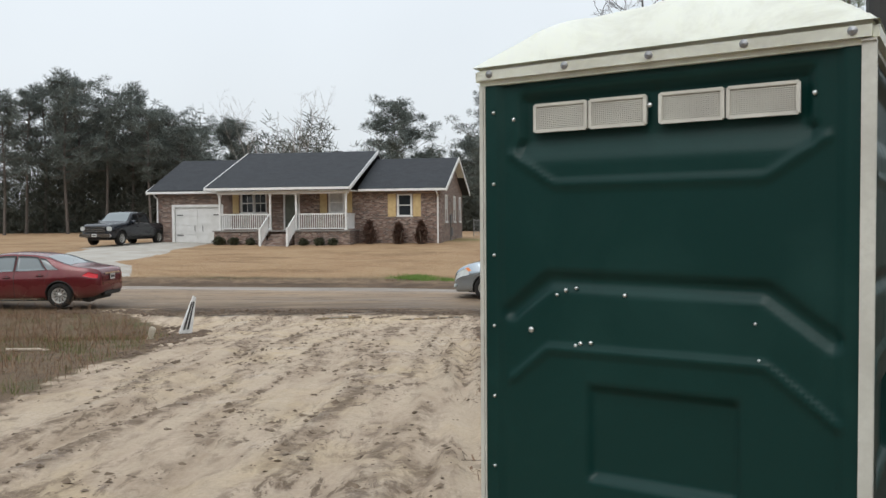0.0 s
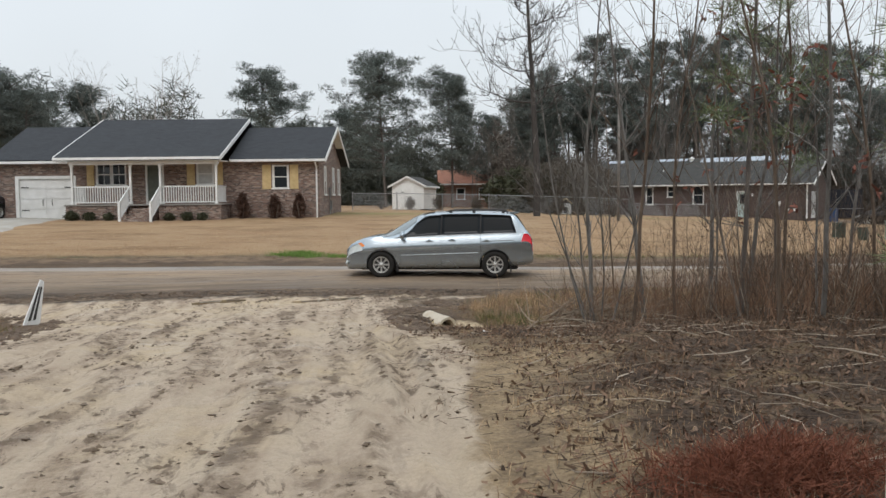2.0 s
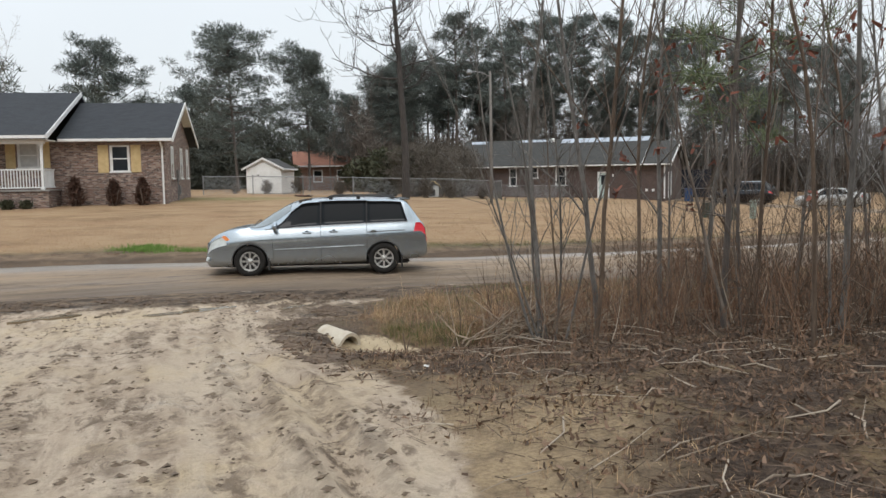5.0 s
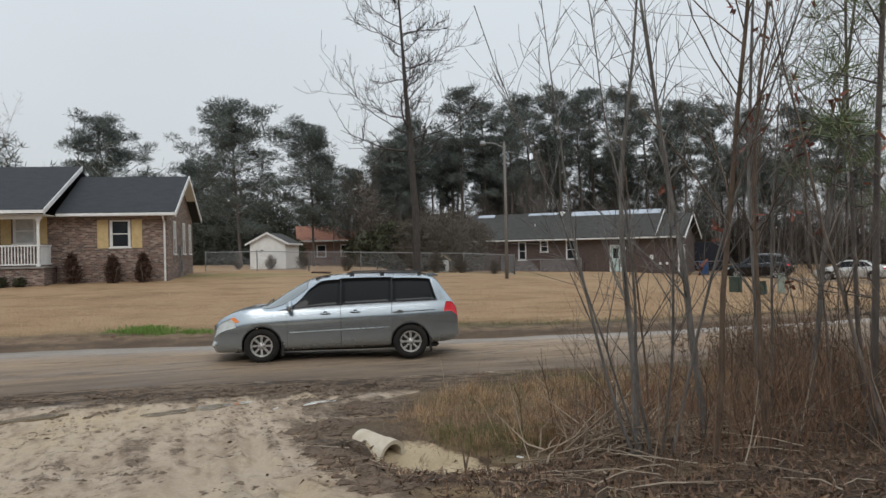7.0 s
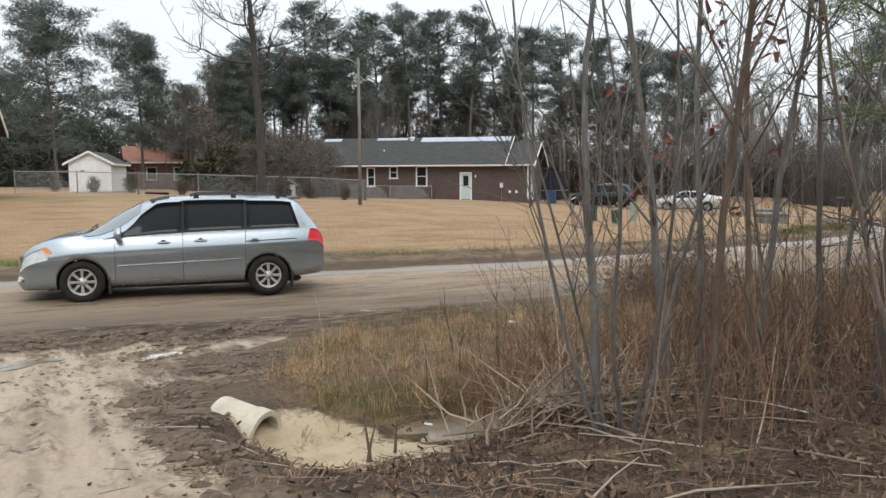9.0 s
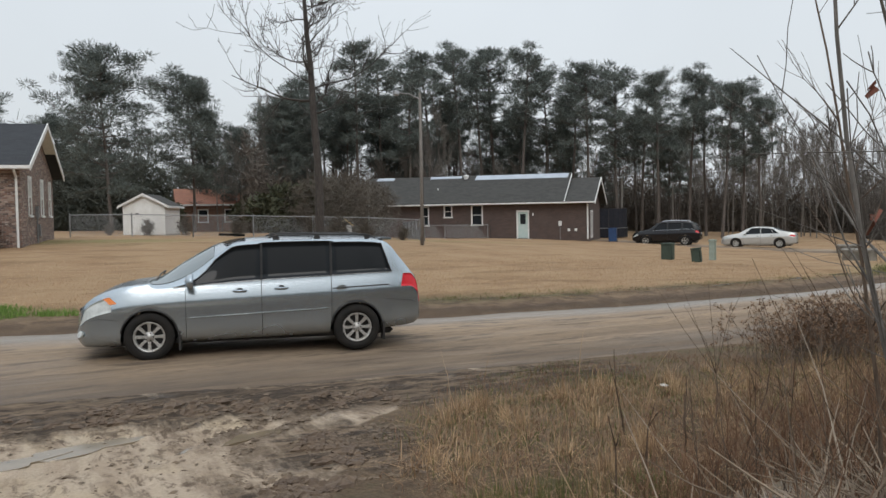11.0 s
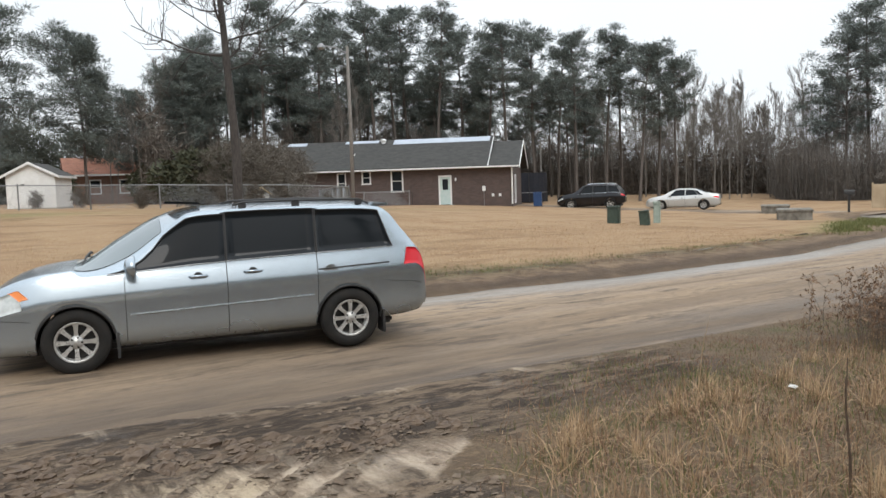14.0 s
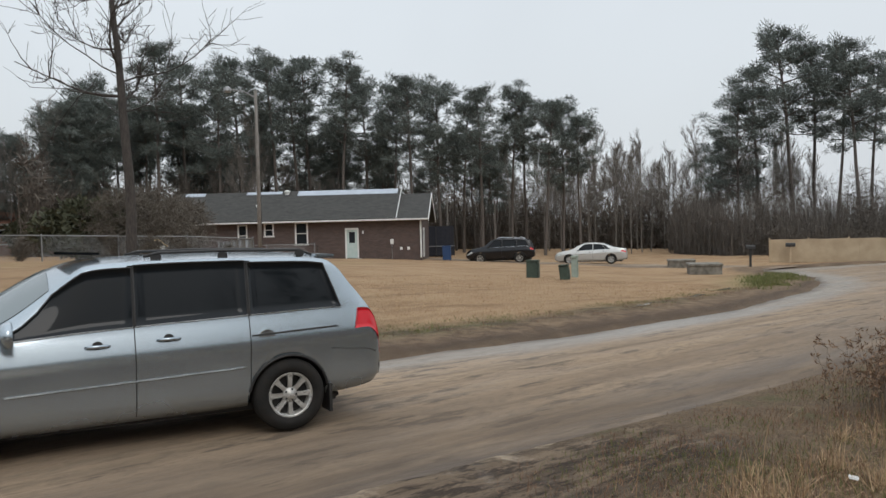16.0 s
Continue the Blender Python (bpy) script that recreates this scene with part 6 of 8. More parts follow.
vehicle("pickup_truck", facing(-18.05, 47.05, high(-17.6, 46.9) + 0.02, 257), "dark blue crew-cab pickup with chrome grille on the driveway", "pickup truck", truck_body, TRUCK_PAINT, (0.39, 0.26, 0.83),
    windows=[((0.16, 0.15), (0.98, 0.56), 1.06, 1.88, TINTED), ((-0.86, -0.74), (0.08, 0.07), 1.06, 1.88, TINTED)],
    screens=[("windscreen", 0.6, 1.2, 0.93, PALE_GLASS), ("rear_window", -1.06, -0.9, 0.85, TINTED)],
    lamps=[("tail_lamp", (-2.9, -2.9), (-2.74, -2.74), 0.6, 1.0, 0.008, TAIL), ("sill_step", (-0.9, -0.9), (1.2, 1.2), 0.0, 0.06, 0.05, DARK_TRIM)],
    seams=[([(0.12, 0.08), (0.12, 1.9)], 0.006, DARK_TRIM, "door_seam"), ([(1.08, 0.1), (1.08, 1.0)], 0.005, DARK_TRIM, "door_seam"), ([(-0.98, 0.1), (-0.98, 1.0)], 0.007, DARK_TRIM, "door_seam")],
    handles=[(0.3, 0.8), (-0.7, 0.8)], spokes=6, extras=truck_extras)

# ---- plants ----
rng = np.random.RandomState(11)


def stuff(name, V, F, material, label, category):
    ob = mesh_part(name, V, F, material)
    return tagged(ob, label, category, kind="stuff")


def tri_clumps(centres, radii, count, length, width, rg, droop=0.0):
    """Loose tufts: count thin leaves round each centre."""
    C = np.repeat(np.asarray(centres, float), count, 0)
    R = np.repeat(np.asarray(radii, float), count)
    n = len(C)
    d = rg.normal(size=(n, 3))
    d /= np.linalg.norm(d, axis=1)[:, None]
    base = C + d * (R * rg.uniform(0.0, 0.75, n))[:, None]
    out = d + 0.5 * rg.normal(size=(n, 3)) + np.array([0, 0, 0.25 - droop])
    out /= np.linalg.norm(out, axis=1)[:, None]
    sidew = np.cross(out, rg.normal(size=(n, 3)))
    sidew /= np.linalg.norm(sidew, axis=1)[:, None] + 1e-9
    L = (length * rg.uniform(0.6, 1.3, n))[:, None]
    w = (width * rg.uniform(0.6, 1.3, n))[:, None]
    V = np.stack([base - sidew * w * 0.5, base + sidew * w * 0.5, base + out * L + sidew * w * 0.25, base + out * L - sidew * w * 0.25], 1).reshape(-1, 3)
    F = np.arange(4 * n).reshape(-1, 4)
    return V, F


def limb_mesh(segments, n=5):
    """Many tapered bars in one mesh: rows of points with radii."""
    V, F = [], []
    for pts, rad in segments:
        pts = np.asarray(pts, float)
        o = len(V)
        m = len(pts)
        for i in range(m):
            d = pts[min(i + 1, m - 1)] - pts[max(i - 1, 0)]
            d = d / (np.linalg.norm(d) + 1e-9)
            a = np.cross(d, (0.31, 0.95, 0.05) if abs(d[1]) < 0.9 else (1, 0, 0))
            a /= np.linalg.norm(a)
            b = np.cross(d, a)
            for k in range(n):
                V.append(tuple(pts[i] + rad[i] * (math.cos(k * math.tau / n) * a + math.sin(k * math.tau / n) * b)))
        for i in range(m - 1):
            for k in range(n):
                q, w = o + i * n + k, o + i * n + (k + 1) % n
                F.append((q, w, w + n, q + n))
    return V, F


def bent(p, d, length, steps, rg, wander=0.12, up=0.0):
    """A limb's line: it wanders and may turn upwards."""
    pts = [np.array(p, float)]
    d = np.array(d, float) / np.linalg.norm(d)
    for _ in range(steps):
        d = d + rg.normal(size=3) * wander + np.array([0, 0, up])
        d /= np.linalg.norm(d)
        pts.append(pts[-1] + d * length / steps)
    return pts, d


def pads(centres, radii, count, length, width, rg):
    """Flat cushions of needles: count short needles round each centre, most of them rising."""
    C, R = np.repeat(np.asarray(centres, float), count, 0), np.repeat(np.asarray(radii, float), count)
    n = len(C)
    d = rg.normal(size=(n, 3))
    d /= np.linalg.norm(d, axis=1)[:, None]
    base = C + d * (R * rg.uniform(0.1, 1.0, n) ** 0.6)[:, None] * np.array([1, 1, 0.5])
    out = d * np.array([1, 1, 0.6]) + 0.45 * rg.normal(size=(n, 3)) + np.array([0, 0, 0.35])
    out /= np.linalg.norm(out, axis=1)[:, None]
    sidew = np.cross(out, rg.normal(size=(n, 3)))
    sidew /= np.linalg.norm(sidew, axis=1)[:, None] + 1e-9
    L, w = (length * rg.uniform(0.6, 1.3, n))[:, None], (width * rg.uniform(0.6, 1.3, n))[:, None]
    V = np.stack([base - sidew * w * 0.5, base + sidew * w * 0.5, base + out * L + sidew * w * 0.3, base + out * L - sidew * w * 0.3], 1).reshape(-1, 3)
    return V, np.arange(4 * n).reshape(-1, 4)


def pine(seed, h, bare, spread, label, needles=None, dense=1.0, group="pines of the wood", leaf=(0.36, 0.045), trunk_r=0.0105, tufts=48, pad=0.62, rise=0.6):
    """A tall pine: straight trunk, limbs that fork and carry cushions of needles at their ends."""
    rg = np.random.RandomState(seed)
    t = thing("pine_tree", pose(0, 0, -200), label, "tree", group)
    trunk, _ = bent((0, 0, -0.3), (rg.normal() * 0.03, rg.normal() * 0.03, 1), h + 0.3, 9, rg, 0.025)
    thick = min(1.0, h / 15) ** 1.8
    rad = [h * trunk_r * (1 - 0.8 * i / 9) + 0.02 * thick for i in range(10)]
    segs, centres, radii = [], [], []
    n = int(30 * dense)
    lop, lean = rg.uniform(0.1, 0.35), rg.uniform(0, math.tau)
    for k in range(n):
        s = ((k + rg.uniform(0, 0.9)) / n) ** 0.85
        q = min(8.99, (bare + (1 - bare) * s) * 9)
        i = int(q)
        p = trunk[i] + (trunk[i + 1] - trunk[i]) * (q - i)
        a = k * 2.4 + rg.normal() * 0.4
        full = math.sqrt(max(0.1, 1 - ((s - 0.45) / 0.62) ** 2))
        L = spread * full * rg.uniform(0.55, 1.15) * (1 + lop * math.cos(a - lean))
        pts, d = bent(p, (math.cos(a), math.sin(a), rise * s + rg.normal() * 0.15), L, 4, rg, 0.14, 0.06)
        segs.append((pts, [thick * v for v in (0.05 + 0.010 * L, 0.042, 0.032, 0.022, 0.012)]))
        centres += [pts[-1], pts[2] + rg.normal(size=3) * 0.3 * pad]
        radii += [pad * rg.uniform(0.75, 1.25), pad * rg.uniform(0.6, 1.0)]
        for j in (2, 3, 3, 4):
            if rg.uniform() < 0.85:
                e, _d = bent(pts[j], d + rg.normal(size=3) * np.array([0.8, 0.8, 0.3]), L * rg.uniform(0.2, 0.42), 2, rg, 0.15, 0.1)
                segs.append((e, [thick * v for v in (0.024, 0.016, 0.009)]))
                centres.append(e[-1])
                radii.append(pad * rg.uniform(0.6, 1.15))
    for k in range(int(9 * dense)):
        f = rg.uniform(0.25 * bare, bare)
        i = min(8, int(f * 9))
        a = rg.uniform(0, math.tau)
        pts, d = bent(trunk[i], (math.cos(a), math.sin(a), 0.1), rg.uniform(0.4, 1.6), 3, rg, 0.2)
        segs.append((pts, [thick * v for v in (0.03, 0.02, 0.012, 0.006)]))
    V, F = limb_mesh([(trunk, rad)], 8)
    mesh_part("trunk", V, F, PINE_BARK, t, smooth=True)
    V, F = limb_mesh(segs, 4)
    mesh_part("branchwork", V, F, PINE_BARK, t, smooth=True)["kind"] = "stuff"
    for _ in range(4):
        centres.append(trunk[-1] + rg.normal(size=3) * pad * np.array([0.8, 0.8, 0.5]))
        radii.append(pad)
    V, F = pads(centres, radii, tufts, leaf[0], leaf[1], rg)
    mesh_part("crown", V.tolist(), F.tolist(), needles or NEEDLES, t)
    return t


def crooked_tree(seed, h, label, material):
    """An old leafless tree: one dark trunk to the top, limbs that leave it level and hook upwards into fine twigs."""
    rg = np.random.RandomState(seed)
    t = thing("bare_tree", pose(0, 0, -200), label, "tree")
    trunk, _ = bent((0, 0, -0.3), (0.02, 0, 1), h + 0.3, 12, rg, 0.035, 0.03)
    segs = []

    def grow(p, d, L, r, lev):
        steps = (6, 5, 4)[lev]
        pts, end = bent(p, d, L, steps, rg, 0.2, 0.13 if lev == 0 else 0.07)
        segs.append((pts, [max(0.0085, r * (1 - 0.72 * i / steps)) for i in range(steps + 1)]))
        if lev < 2:
            for _ in range(10 if lev == 0 else 5):
                i = rg.randint(1, steps + 1)
                grow(pts[i], end + rg.normal(size=3) * 0.65 + np.array([0, 0, 0.3]), L * rg.uniform(0.32, 0.62), r * rg.uniform(0.34, 0.5), lev + 1)

    for k in range(24):
        f = 0.40 + 0.60 * (k + rg.uniform(0, 0.8)) / 24
        q = min(11.99, f * 12)
        i = int(q)
        a = k * 2.4 + rg.normal() * 0.4
        p = trunk[i] + (trunk[i + 1] - trunk[i]) * (q - i)
        grow(p, (math.cos(a), math.sin(a), rg.uniform(-0.1, 0.3) + 1.2 * max(0, f - 0.8)), rg.uniform(1.6, 4.2) * (1.35 - 0.7 * f), rg.uniform(0.035, 0.065) * (1.3 - 0.6 * f), 0)
    V, F = limb_mesh([(trunk, [0.21 * (1 - 0.78 * (i / 12) ** 1.3) for i in range(13)])], 9)
    mesh_part("trunk", V, F, material, t, smooth=True)
    V, F = limb_mesh(segs, 4)
    mesh_part("branchwork", V, F, material, t, smooth=True)["kind"] = "stuff"
    return t


def thicket_tree(seed, h, count, label, material, fan=0.16, base_r=0.036, leaves=None, name="sapling", group="thicket saplings", twig=1.0):
    """Slim stems from one root that lean apart, each with narrow rising branches and twigs."""
    rg = np.random.RandomState(seed)
    t = thing(name, pose(0, 0, -200), label, "tree", group)
    stem, segs, tips = [], [], []
    for k in range(count):
        a = k * math.tau / max(1, count) + rg.normal() * 0.5
        lean = fan * rg.uniform(0.3, 1.3)
        L = h * rg.uniform(0.6, 1.0)
        r = base_r * (1.0 if k == 0 else rg.uniform(0.35, 0.6))
        o = 0.16 * min(1, count - 1) * rg.uniform(0.4, 1.0)
        pts, d = bent((o * math.cos(a), o * math.sin(a), -0.2), (lean * math.cos(a), lean * math.sin(a), 1), L, 10, rg, 0.05, 0.015)
        stem.append((pts, [max(0.004, r * (1 - 0.86 * i / 10)) for i in range(11)]))
        b0 = rg.uniform(0, math.tau)
        for j in range(15):
            f = rg.uniform(0.22, 0.98)
            q = f * 10
            i = min(9, int(q))
            p = pts[i] + (pts[i + 1] - pts[i]) * (q - i)
            b = b0 + j * 2.4 + rg.normal() * 0.3
            out = 0.42 + 0.3 * rg.uniform()
            bl = L * rg.uniform(0.10, 0.30) * (1.25 - 0.75 * f)
            e, ed = bent(p, (out * math.cos(b), out * math.sin(b), 0.75), bl, 5, rg, 0.1, 0.03)
            br = max(0.0035, r * 0.42 * (1.1 - f))
            segs.append((e, [max(0.0026 * twig, br * (1 - 0.8 * m / 5)) for m in range(6)]))
            for _ in range(4):
                m = rg.randint(1, 5)
                w, _d = bent(e[m], ed + rg.normal(size=3) * 0.45, bl * rg.uniform(0.25, 0.55), 3, rg, 0.1, 0.03)
                segs.append((w, [max(0.0024 * twig, br * 0.45), 0.0024 * twig, 0.0021 * twig, 0.0017 * twig]))
                tips.append(w[-1])
    for one in stem:
        V, F = limb_mesh([one], 7)
        mesh_part("stem", V, F, material, t, smooth=True)
    V, F = limb_mesh(segs, 4)
    mesh_part("branchwork", V, F, material, t, smooth=True)["kind"] = "stuff"
    if leaves:
        V, F = tri_clumps(tips[::3], [0.12] * len(tips[::3]), 4, 0.11, 0.05, rg, 0.5)
        mesh_part("dead_leaves", V.tolist(), F.tolist(), leaves, t)
    return t


def bare_tree(seed, h, label, material, fork=0.35, wide=0.5, trunk_r=0.02, depth=4, group="", name="bare_tree", kids=4, leaves=None, minr=0.006, sway=0.035, thin=0.36, reach=1.0):
    """A leafless tree: limbs fork and taper to twigs."""
    rg = np.random.RandomState(seed)
    t = thing(name, pose(0, 0, -200), label, "tree", group)
    segs, tips, stem = [], [], []

    def grow(p, d, L, r, lev):
        steps = (8, 5, 4, 3, 3)[lev]
        pts, end = bent(p, d, L, steps, rg, sway if lev == 0 else 0.08 + 0.03 * lev, 0.10 if lev == 0 else 0.03)
        (segs if lev else stem).append((pts, [max(minr, r * (1 - (0.6 if lev else 0.8) * i / steps)) for i in range(steps + 1)]))
        if lev >= depth:
            tips.append(pts[-1])
            return
        for k in range(kids if lev else kids + 3):
            f = rg.uniform(fork if lev == 0 else 0.2, 1.0) * steps
            i = min(steps - 1, int(f))
            q = pts[i] + (pts[i + 1] - pts[i]) * (f - i)
            dd = (pts[i + 1] - pts[i])
            dd = dd / np.linalg.norm(dd) + rg.normal(size=3) * wide + np.array([0, 0, 0.25])
            grow(q, dd, L * rg.uniform(0.3, 0.58) * ((1.25 - f / steps) * reach if lev == 0 else 1), r * rg.uniform(0.75, 1.2) * thin, lev + 1)

    grow((0, 0, -0.25), (rg.normal() * 0.03, rg.normal() * 0.03, 1), h * 0.92, h * trunk_r, 0)
    V, F = limb_mesh(stem, 7)
    mesh_part("trunk", V, F, material, t, smooth=True)
    V, F = limb_mesh(segs, 4)
    mesh_part("branchwork", V, F, material, t, smooth=True)["kind"] = "stuff"
    if leaves:
        V, F = tri_clumps([tips[i] for i in range(0, len(tips), 3)], [0.12] * len(tips[::3]), 4, 0.12, 0.05, rg, 0.5)
        mesh_part("dead_leaves", V.tolist(), F.tolist(), leaves, t)
    return t


def plant(proto, x, y, turn=0.0, size=1.0, sink=0.0, used=set()):
    """Sets a tree out: the first time the tree itself, then copies."""
    m = pose(x, y, high(x, y) - sink, 0, 0, turn)
    if proto.name not in used:
        used.add(proto.name)
        proto.matrix_world = m
        proto.scale = (size, size, size)
        return proto
    ob = copy_thing(proto, m)
    ob.scale = (size, size, size)
    return ob


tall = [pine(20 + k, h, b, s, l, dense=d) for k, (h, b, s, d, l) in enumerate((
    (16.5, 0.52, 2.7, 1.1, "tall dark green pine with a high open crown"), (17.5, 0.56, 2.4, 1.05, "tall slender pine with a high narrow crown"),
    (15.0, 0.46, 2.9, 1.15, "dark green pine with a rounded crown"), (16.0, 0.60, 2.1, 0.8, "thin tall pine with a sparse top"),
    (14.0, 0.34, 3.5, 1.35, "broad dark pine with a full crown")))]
round_pine = [pine(40 + k, h, b, s, l, dense=1.9, group="pines behind the houses", tufts=72, pad=0.72, rise=0.45) for k, (h, b, s, l) in enumerate((
    (13.2, 0.26, 4.3, "broad round-crowned pine behind the shed"), (12.4, 0.32, 3.3, "upright pine with a layered open crown")))]
plant(round_pine[0], 6.7, 79.5, 0)
plant(round_pine[1], 13.9, 84.0, 40)
plant(round_pine[0], -4.6, 101.0, 120, 1.08)
for x, y, s in ((3.5, 103, 0.86), (8.5, 106, 0.72), (-1.0, 112, 0.8), (20.0, 92.0, 0.76), (23.5, 88, 0.82)):
    plant(round_pine[1], x, y, x * 37, s)
# left wood: broad crowns in front, more of them behind
for x, y, s, k in ((-37.0, 69.4, 0.79, 4), (-37.3, 73.7, 0.75, 0), (-36.8, 76.3, 0.87, 2), (-33.0, 72.5, 0.93, 4), (-34.4, 79.5, 0.85, 0), (-30.5, 74.7, 0.78, 2), (-29.1, 77.4, 0.91, 4), (-26.2, 74.2, 0.71, 2), (-26.6, 80.4, 0.79, 4), (-24.3, 76.9, 0.63, 2)):
    plant(tall[k], x, y, x * 47 + y, s)
for k in range(22):
    x, y = -27.0 - 14 * ((k % 11) / 11) - rng.uniform(0, 2), 84 + rng.uniform(0, 8) + 7 * (k // 11)
    plant((tall[4], tall[2], tall[4], tall[0], tall[2])[k % 5], x, y, rng.uniform(0, 360), rng.uniform(0.62, 0.76))
plant(round_pine[1], -21.6, 88.0, 10, 0.88)
plant(round_pine[1], -47.0, 68.0, 70, 0.8)
# main wood: the front row behind the brown house
for x, y, s, k in ((22.5, 85.8, 0.81, 4), (25.9, 88.8, 0.97, 2), (29.7, 85.2, 1.05, 0), (33.8, 87.8, 1.06, 3), (33.3, 81.4, 0.98, 2), (37.3, 83.8, 1.04, 0), (38.9, 80.6, 1.01, 1), (42.6, 83.0, 1.08, 3), (44.9, 84.0, 1.15, 3), (43.7, 77.6, 0.98, 1), (48.0, 79.4, 1.04, 2), (48.7, 76.3, 0.95, 3), (47.7, 72.1, 0.94, 0), (50.9, 71.9, 1.01, 2), (55.2, 73.5, 0.81, 1), (52.3, 67.9, 0.86, 0), (55.6, 67.5, 0.85, 1), (58.1, 67.8, 0.89, 3), (55.4, 63.3, 0.79, 0), (58.0, 63.4, 0.87, 2), (58.2, 61.5, 0.74, 3)):
    plant(tall[k], x, y, x * 31 + y, s)
# and the depth of the wood behind it
ARC = np.array([(21, 84), (30, 88), (40, 86), (50, 80), (60, 71)], float)
for k in range(50):
    f = min(3.999, max(0, (k % 25) / 24 * 4 + rng.normal() * 0.09))
    i = min(3, int(f))
    p = ARC[i] + (ARC[i + 1] - ARC[i]) * (f - i)
    o = p - np.array([0, 12.0])
    o /= np.linalg.norm(o)
    p = p + o * rng.uniform(0, 7 if k < 25 else 22) + rng.normal(size=2) * 0.8
    plant(tall[(k * 2 + k // 5) % 5], p[0], p[1], rng.uniform(0, 360), rng.choice([0.7, 0.78, 0.86, 0.92]) * rng.uniform(0.97, 1.03) * (0.94 if f < 2 else 0.86))
# pines by the tan fence
for x, y, s, k in ((72.7, 48.6, 1.16, 0), (76.1, 48.3, 1.05, 1), (73.1, 45.2, 0.99, 3), (72.9, 43.0, 1.04, 0), (78.7, 44.5, 0.94, 1), (76.7, 54.1, 1.08, 3), (72.4, 53.9, 0.98, 4), (76.8, 58.3, 0.71, 2)):
    plant(tall[k], x, y, x * 31 + y, s)
for x, y, s, k in ((78.0, 36.5, 1.0, 1), (75, 33, 0.95, 4), (81, 40, 0.9, 2), (80, 30, 1, 3)):
    plant(tall[k], x, y, x * 31 + y, s)

big = crooked_tree(5, 14.6, "tall leafless tree with a dark trunk and crooked limbs", DARK_BARK)
plant(big, 12.4, 47.6, 290)
PALE_TWIGS = bark("pale_twig_bark", (0.20, 0.18, 0.165), (0.34, 0.31, 0.29))
fan_tree = thicket_tree(64, 7.6, 6, "pale grey leafless tree with a rounded fan of twigs", PALE_TWIGS, 0.15, 0.06, None, "bare_tree", "bare trees behind the house", 1.4)
FAR_BARK = bark("dull_grey_bark", (0.12, 0.108, 0.096), (0.23, 0.208, 0.186))
far_bare = [bare_tree(60 + k, 11.5 + k, "bare grey deciduous tree on the wood's edge", FAR_BARK, fork=0.2, wide=0.26, trunk_r=0.0062, depth=3, kids=8, group="bare trees of the wood", minr=0.008) for k in range(3)]
plant(fan_tree, -15.9, 73.0, 0, 1.6)
plant(fan_tree, -13.2, 73.5, 130, 1.7)
plant(fan_tree, 16.6, 96.0, 60, 1.75)
for k in range(90):
    if 30 > k or k >= 58:
        x, y = 62 + 26 * rng.uniform(0, 1), 52 + 26 * rng.uniform(0, 1)
    elif k < 46:
        x, y = 22 + 45 * rng.uniform(0, 1), 78 + rng.uniform(0, 10)
    else:
        x, y = 16 + 8 * rng.uniform(0, 1), 84 + 12 * rng.uniform(0, 1)
    plant(far_bare[k % 3], x, y, rng.uniform(0, 360), rng.uniform(0.65, 1.0))

# dark undergrowth of the woods: bushes and brush past counting
def undergrowth(name, path, depth, n, top, label, material, size=0.8, thin=0.11):
    P = np.array(path, float)
    f = rng.uniform(0, len(P) - 1.001, n)
    i = f.astype(int)
    p = P[i] + (P[i + 1] - P[i]) * (f - i)[:, None]
    o = p - np.array([0, 12.0])
    o /= np.linalg.norm(o, axis=1)[:, None]
    p = p + o * (rng.uniform(0, 1, n) ** 1.5 * depth)[:, None]
    ridge = 1.35 * top * (0.65 + 0.5 * lumps(p[:, 0], p[:, 1], 7.0, 31))
    z = land(p[:, 0], p[:, 1]) + np.maximum(0.4, ridge) * rng.uniform(0, 1, n) ** 1.9
    V, F = tri_clumps(np.c_[p, z], np.full(n, 0.7), 9, size, thin * size, rng)
    stuff(name, V.tolist(), F.tolist(), material, label, "undergrowth")


# Dark, evergreen and taupe tones are raised to hold the far wood's haze.
BRUSH_DARK = leafy("dark_brush", (0.095, 0.081, 0.069), (0.17, 0.146, 0.124), 0.9)
BRUSH_GREEN = leafy("dark_evergreen_brush", (0.066, 0.073, 0.061), (0.115, 0.122, 0.1), 0.9)
BRUSH_BROWN = leafy("brown_brush", (0.078, 0.067, 0.055), (0.145, 0.126, 0.104), 0.9)
BRUSH_TAUPE = leafy("taupe_winter_brush", (0.092, 0.081, 0.071), (0.17, 0.15, 0.132), 0.9)
undergrowth("undergrowth", [(-62, 62), (-50, 74), (-36, 76), (-24, 78), (-14, 86), (-4, 92)], 16, 15000, 8.0, "dense dark evergreen undergrowth below the pines", BRUSH_GREEN)
undergrowth("undergrowth", [(-10, 88), (2, 92), (8, 96), (14, 98), (26, 90)], 18, 8000, 6.0, "dark bushes closing the view behind the gardens", BRUSH_GREEN)
undergrowth("undergrowth", [(18, 82), (28, 84), (40, 88), (50, 89), (62, 86), (72, 76), (80, 60)], 20, 16000, 6.0, "dark brown brush filling the wood between trunks", BRUSH_DARK)
undergrowth("undergrowth", [(80, 62), (72, 56), (64, 55), (62, 49), (66, 44), (70, 38), (76, 30), (90, 20)], 16, 13000, 4.6, "brown winter brush along the wood's edge", BRUSH_TAUPE, 0.7, 0.045)
undergrowth("undergrowth", [(62, 46), (66, 40), (70, 34)], 5, 1400, 1.8, "pale brown bare bushes above the fence", BRUSH_BROWN, 0.7, 0.04)


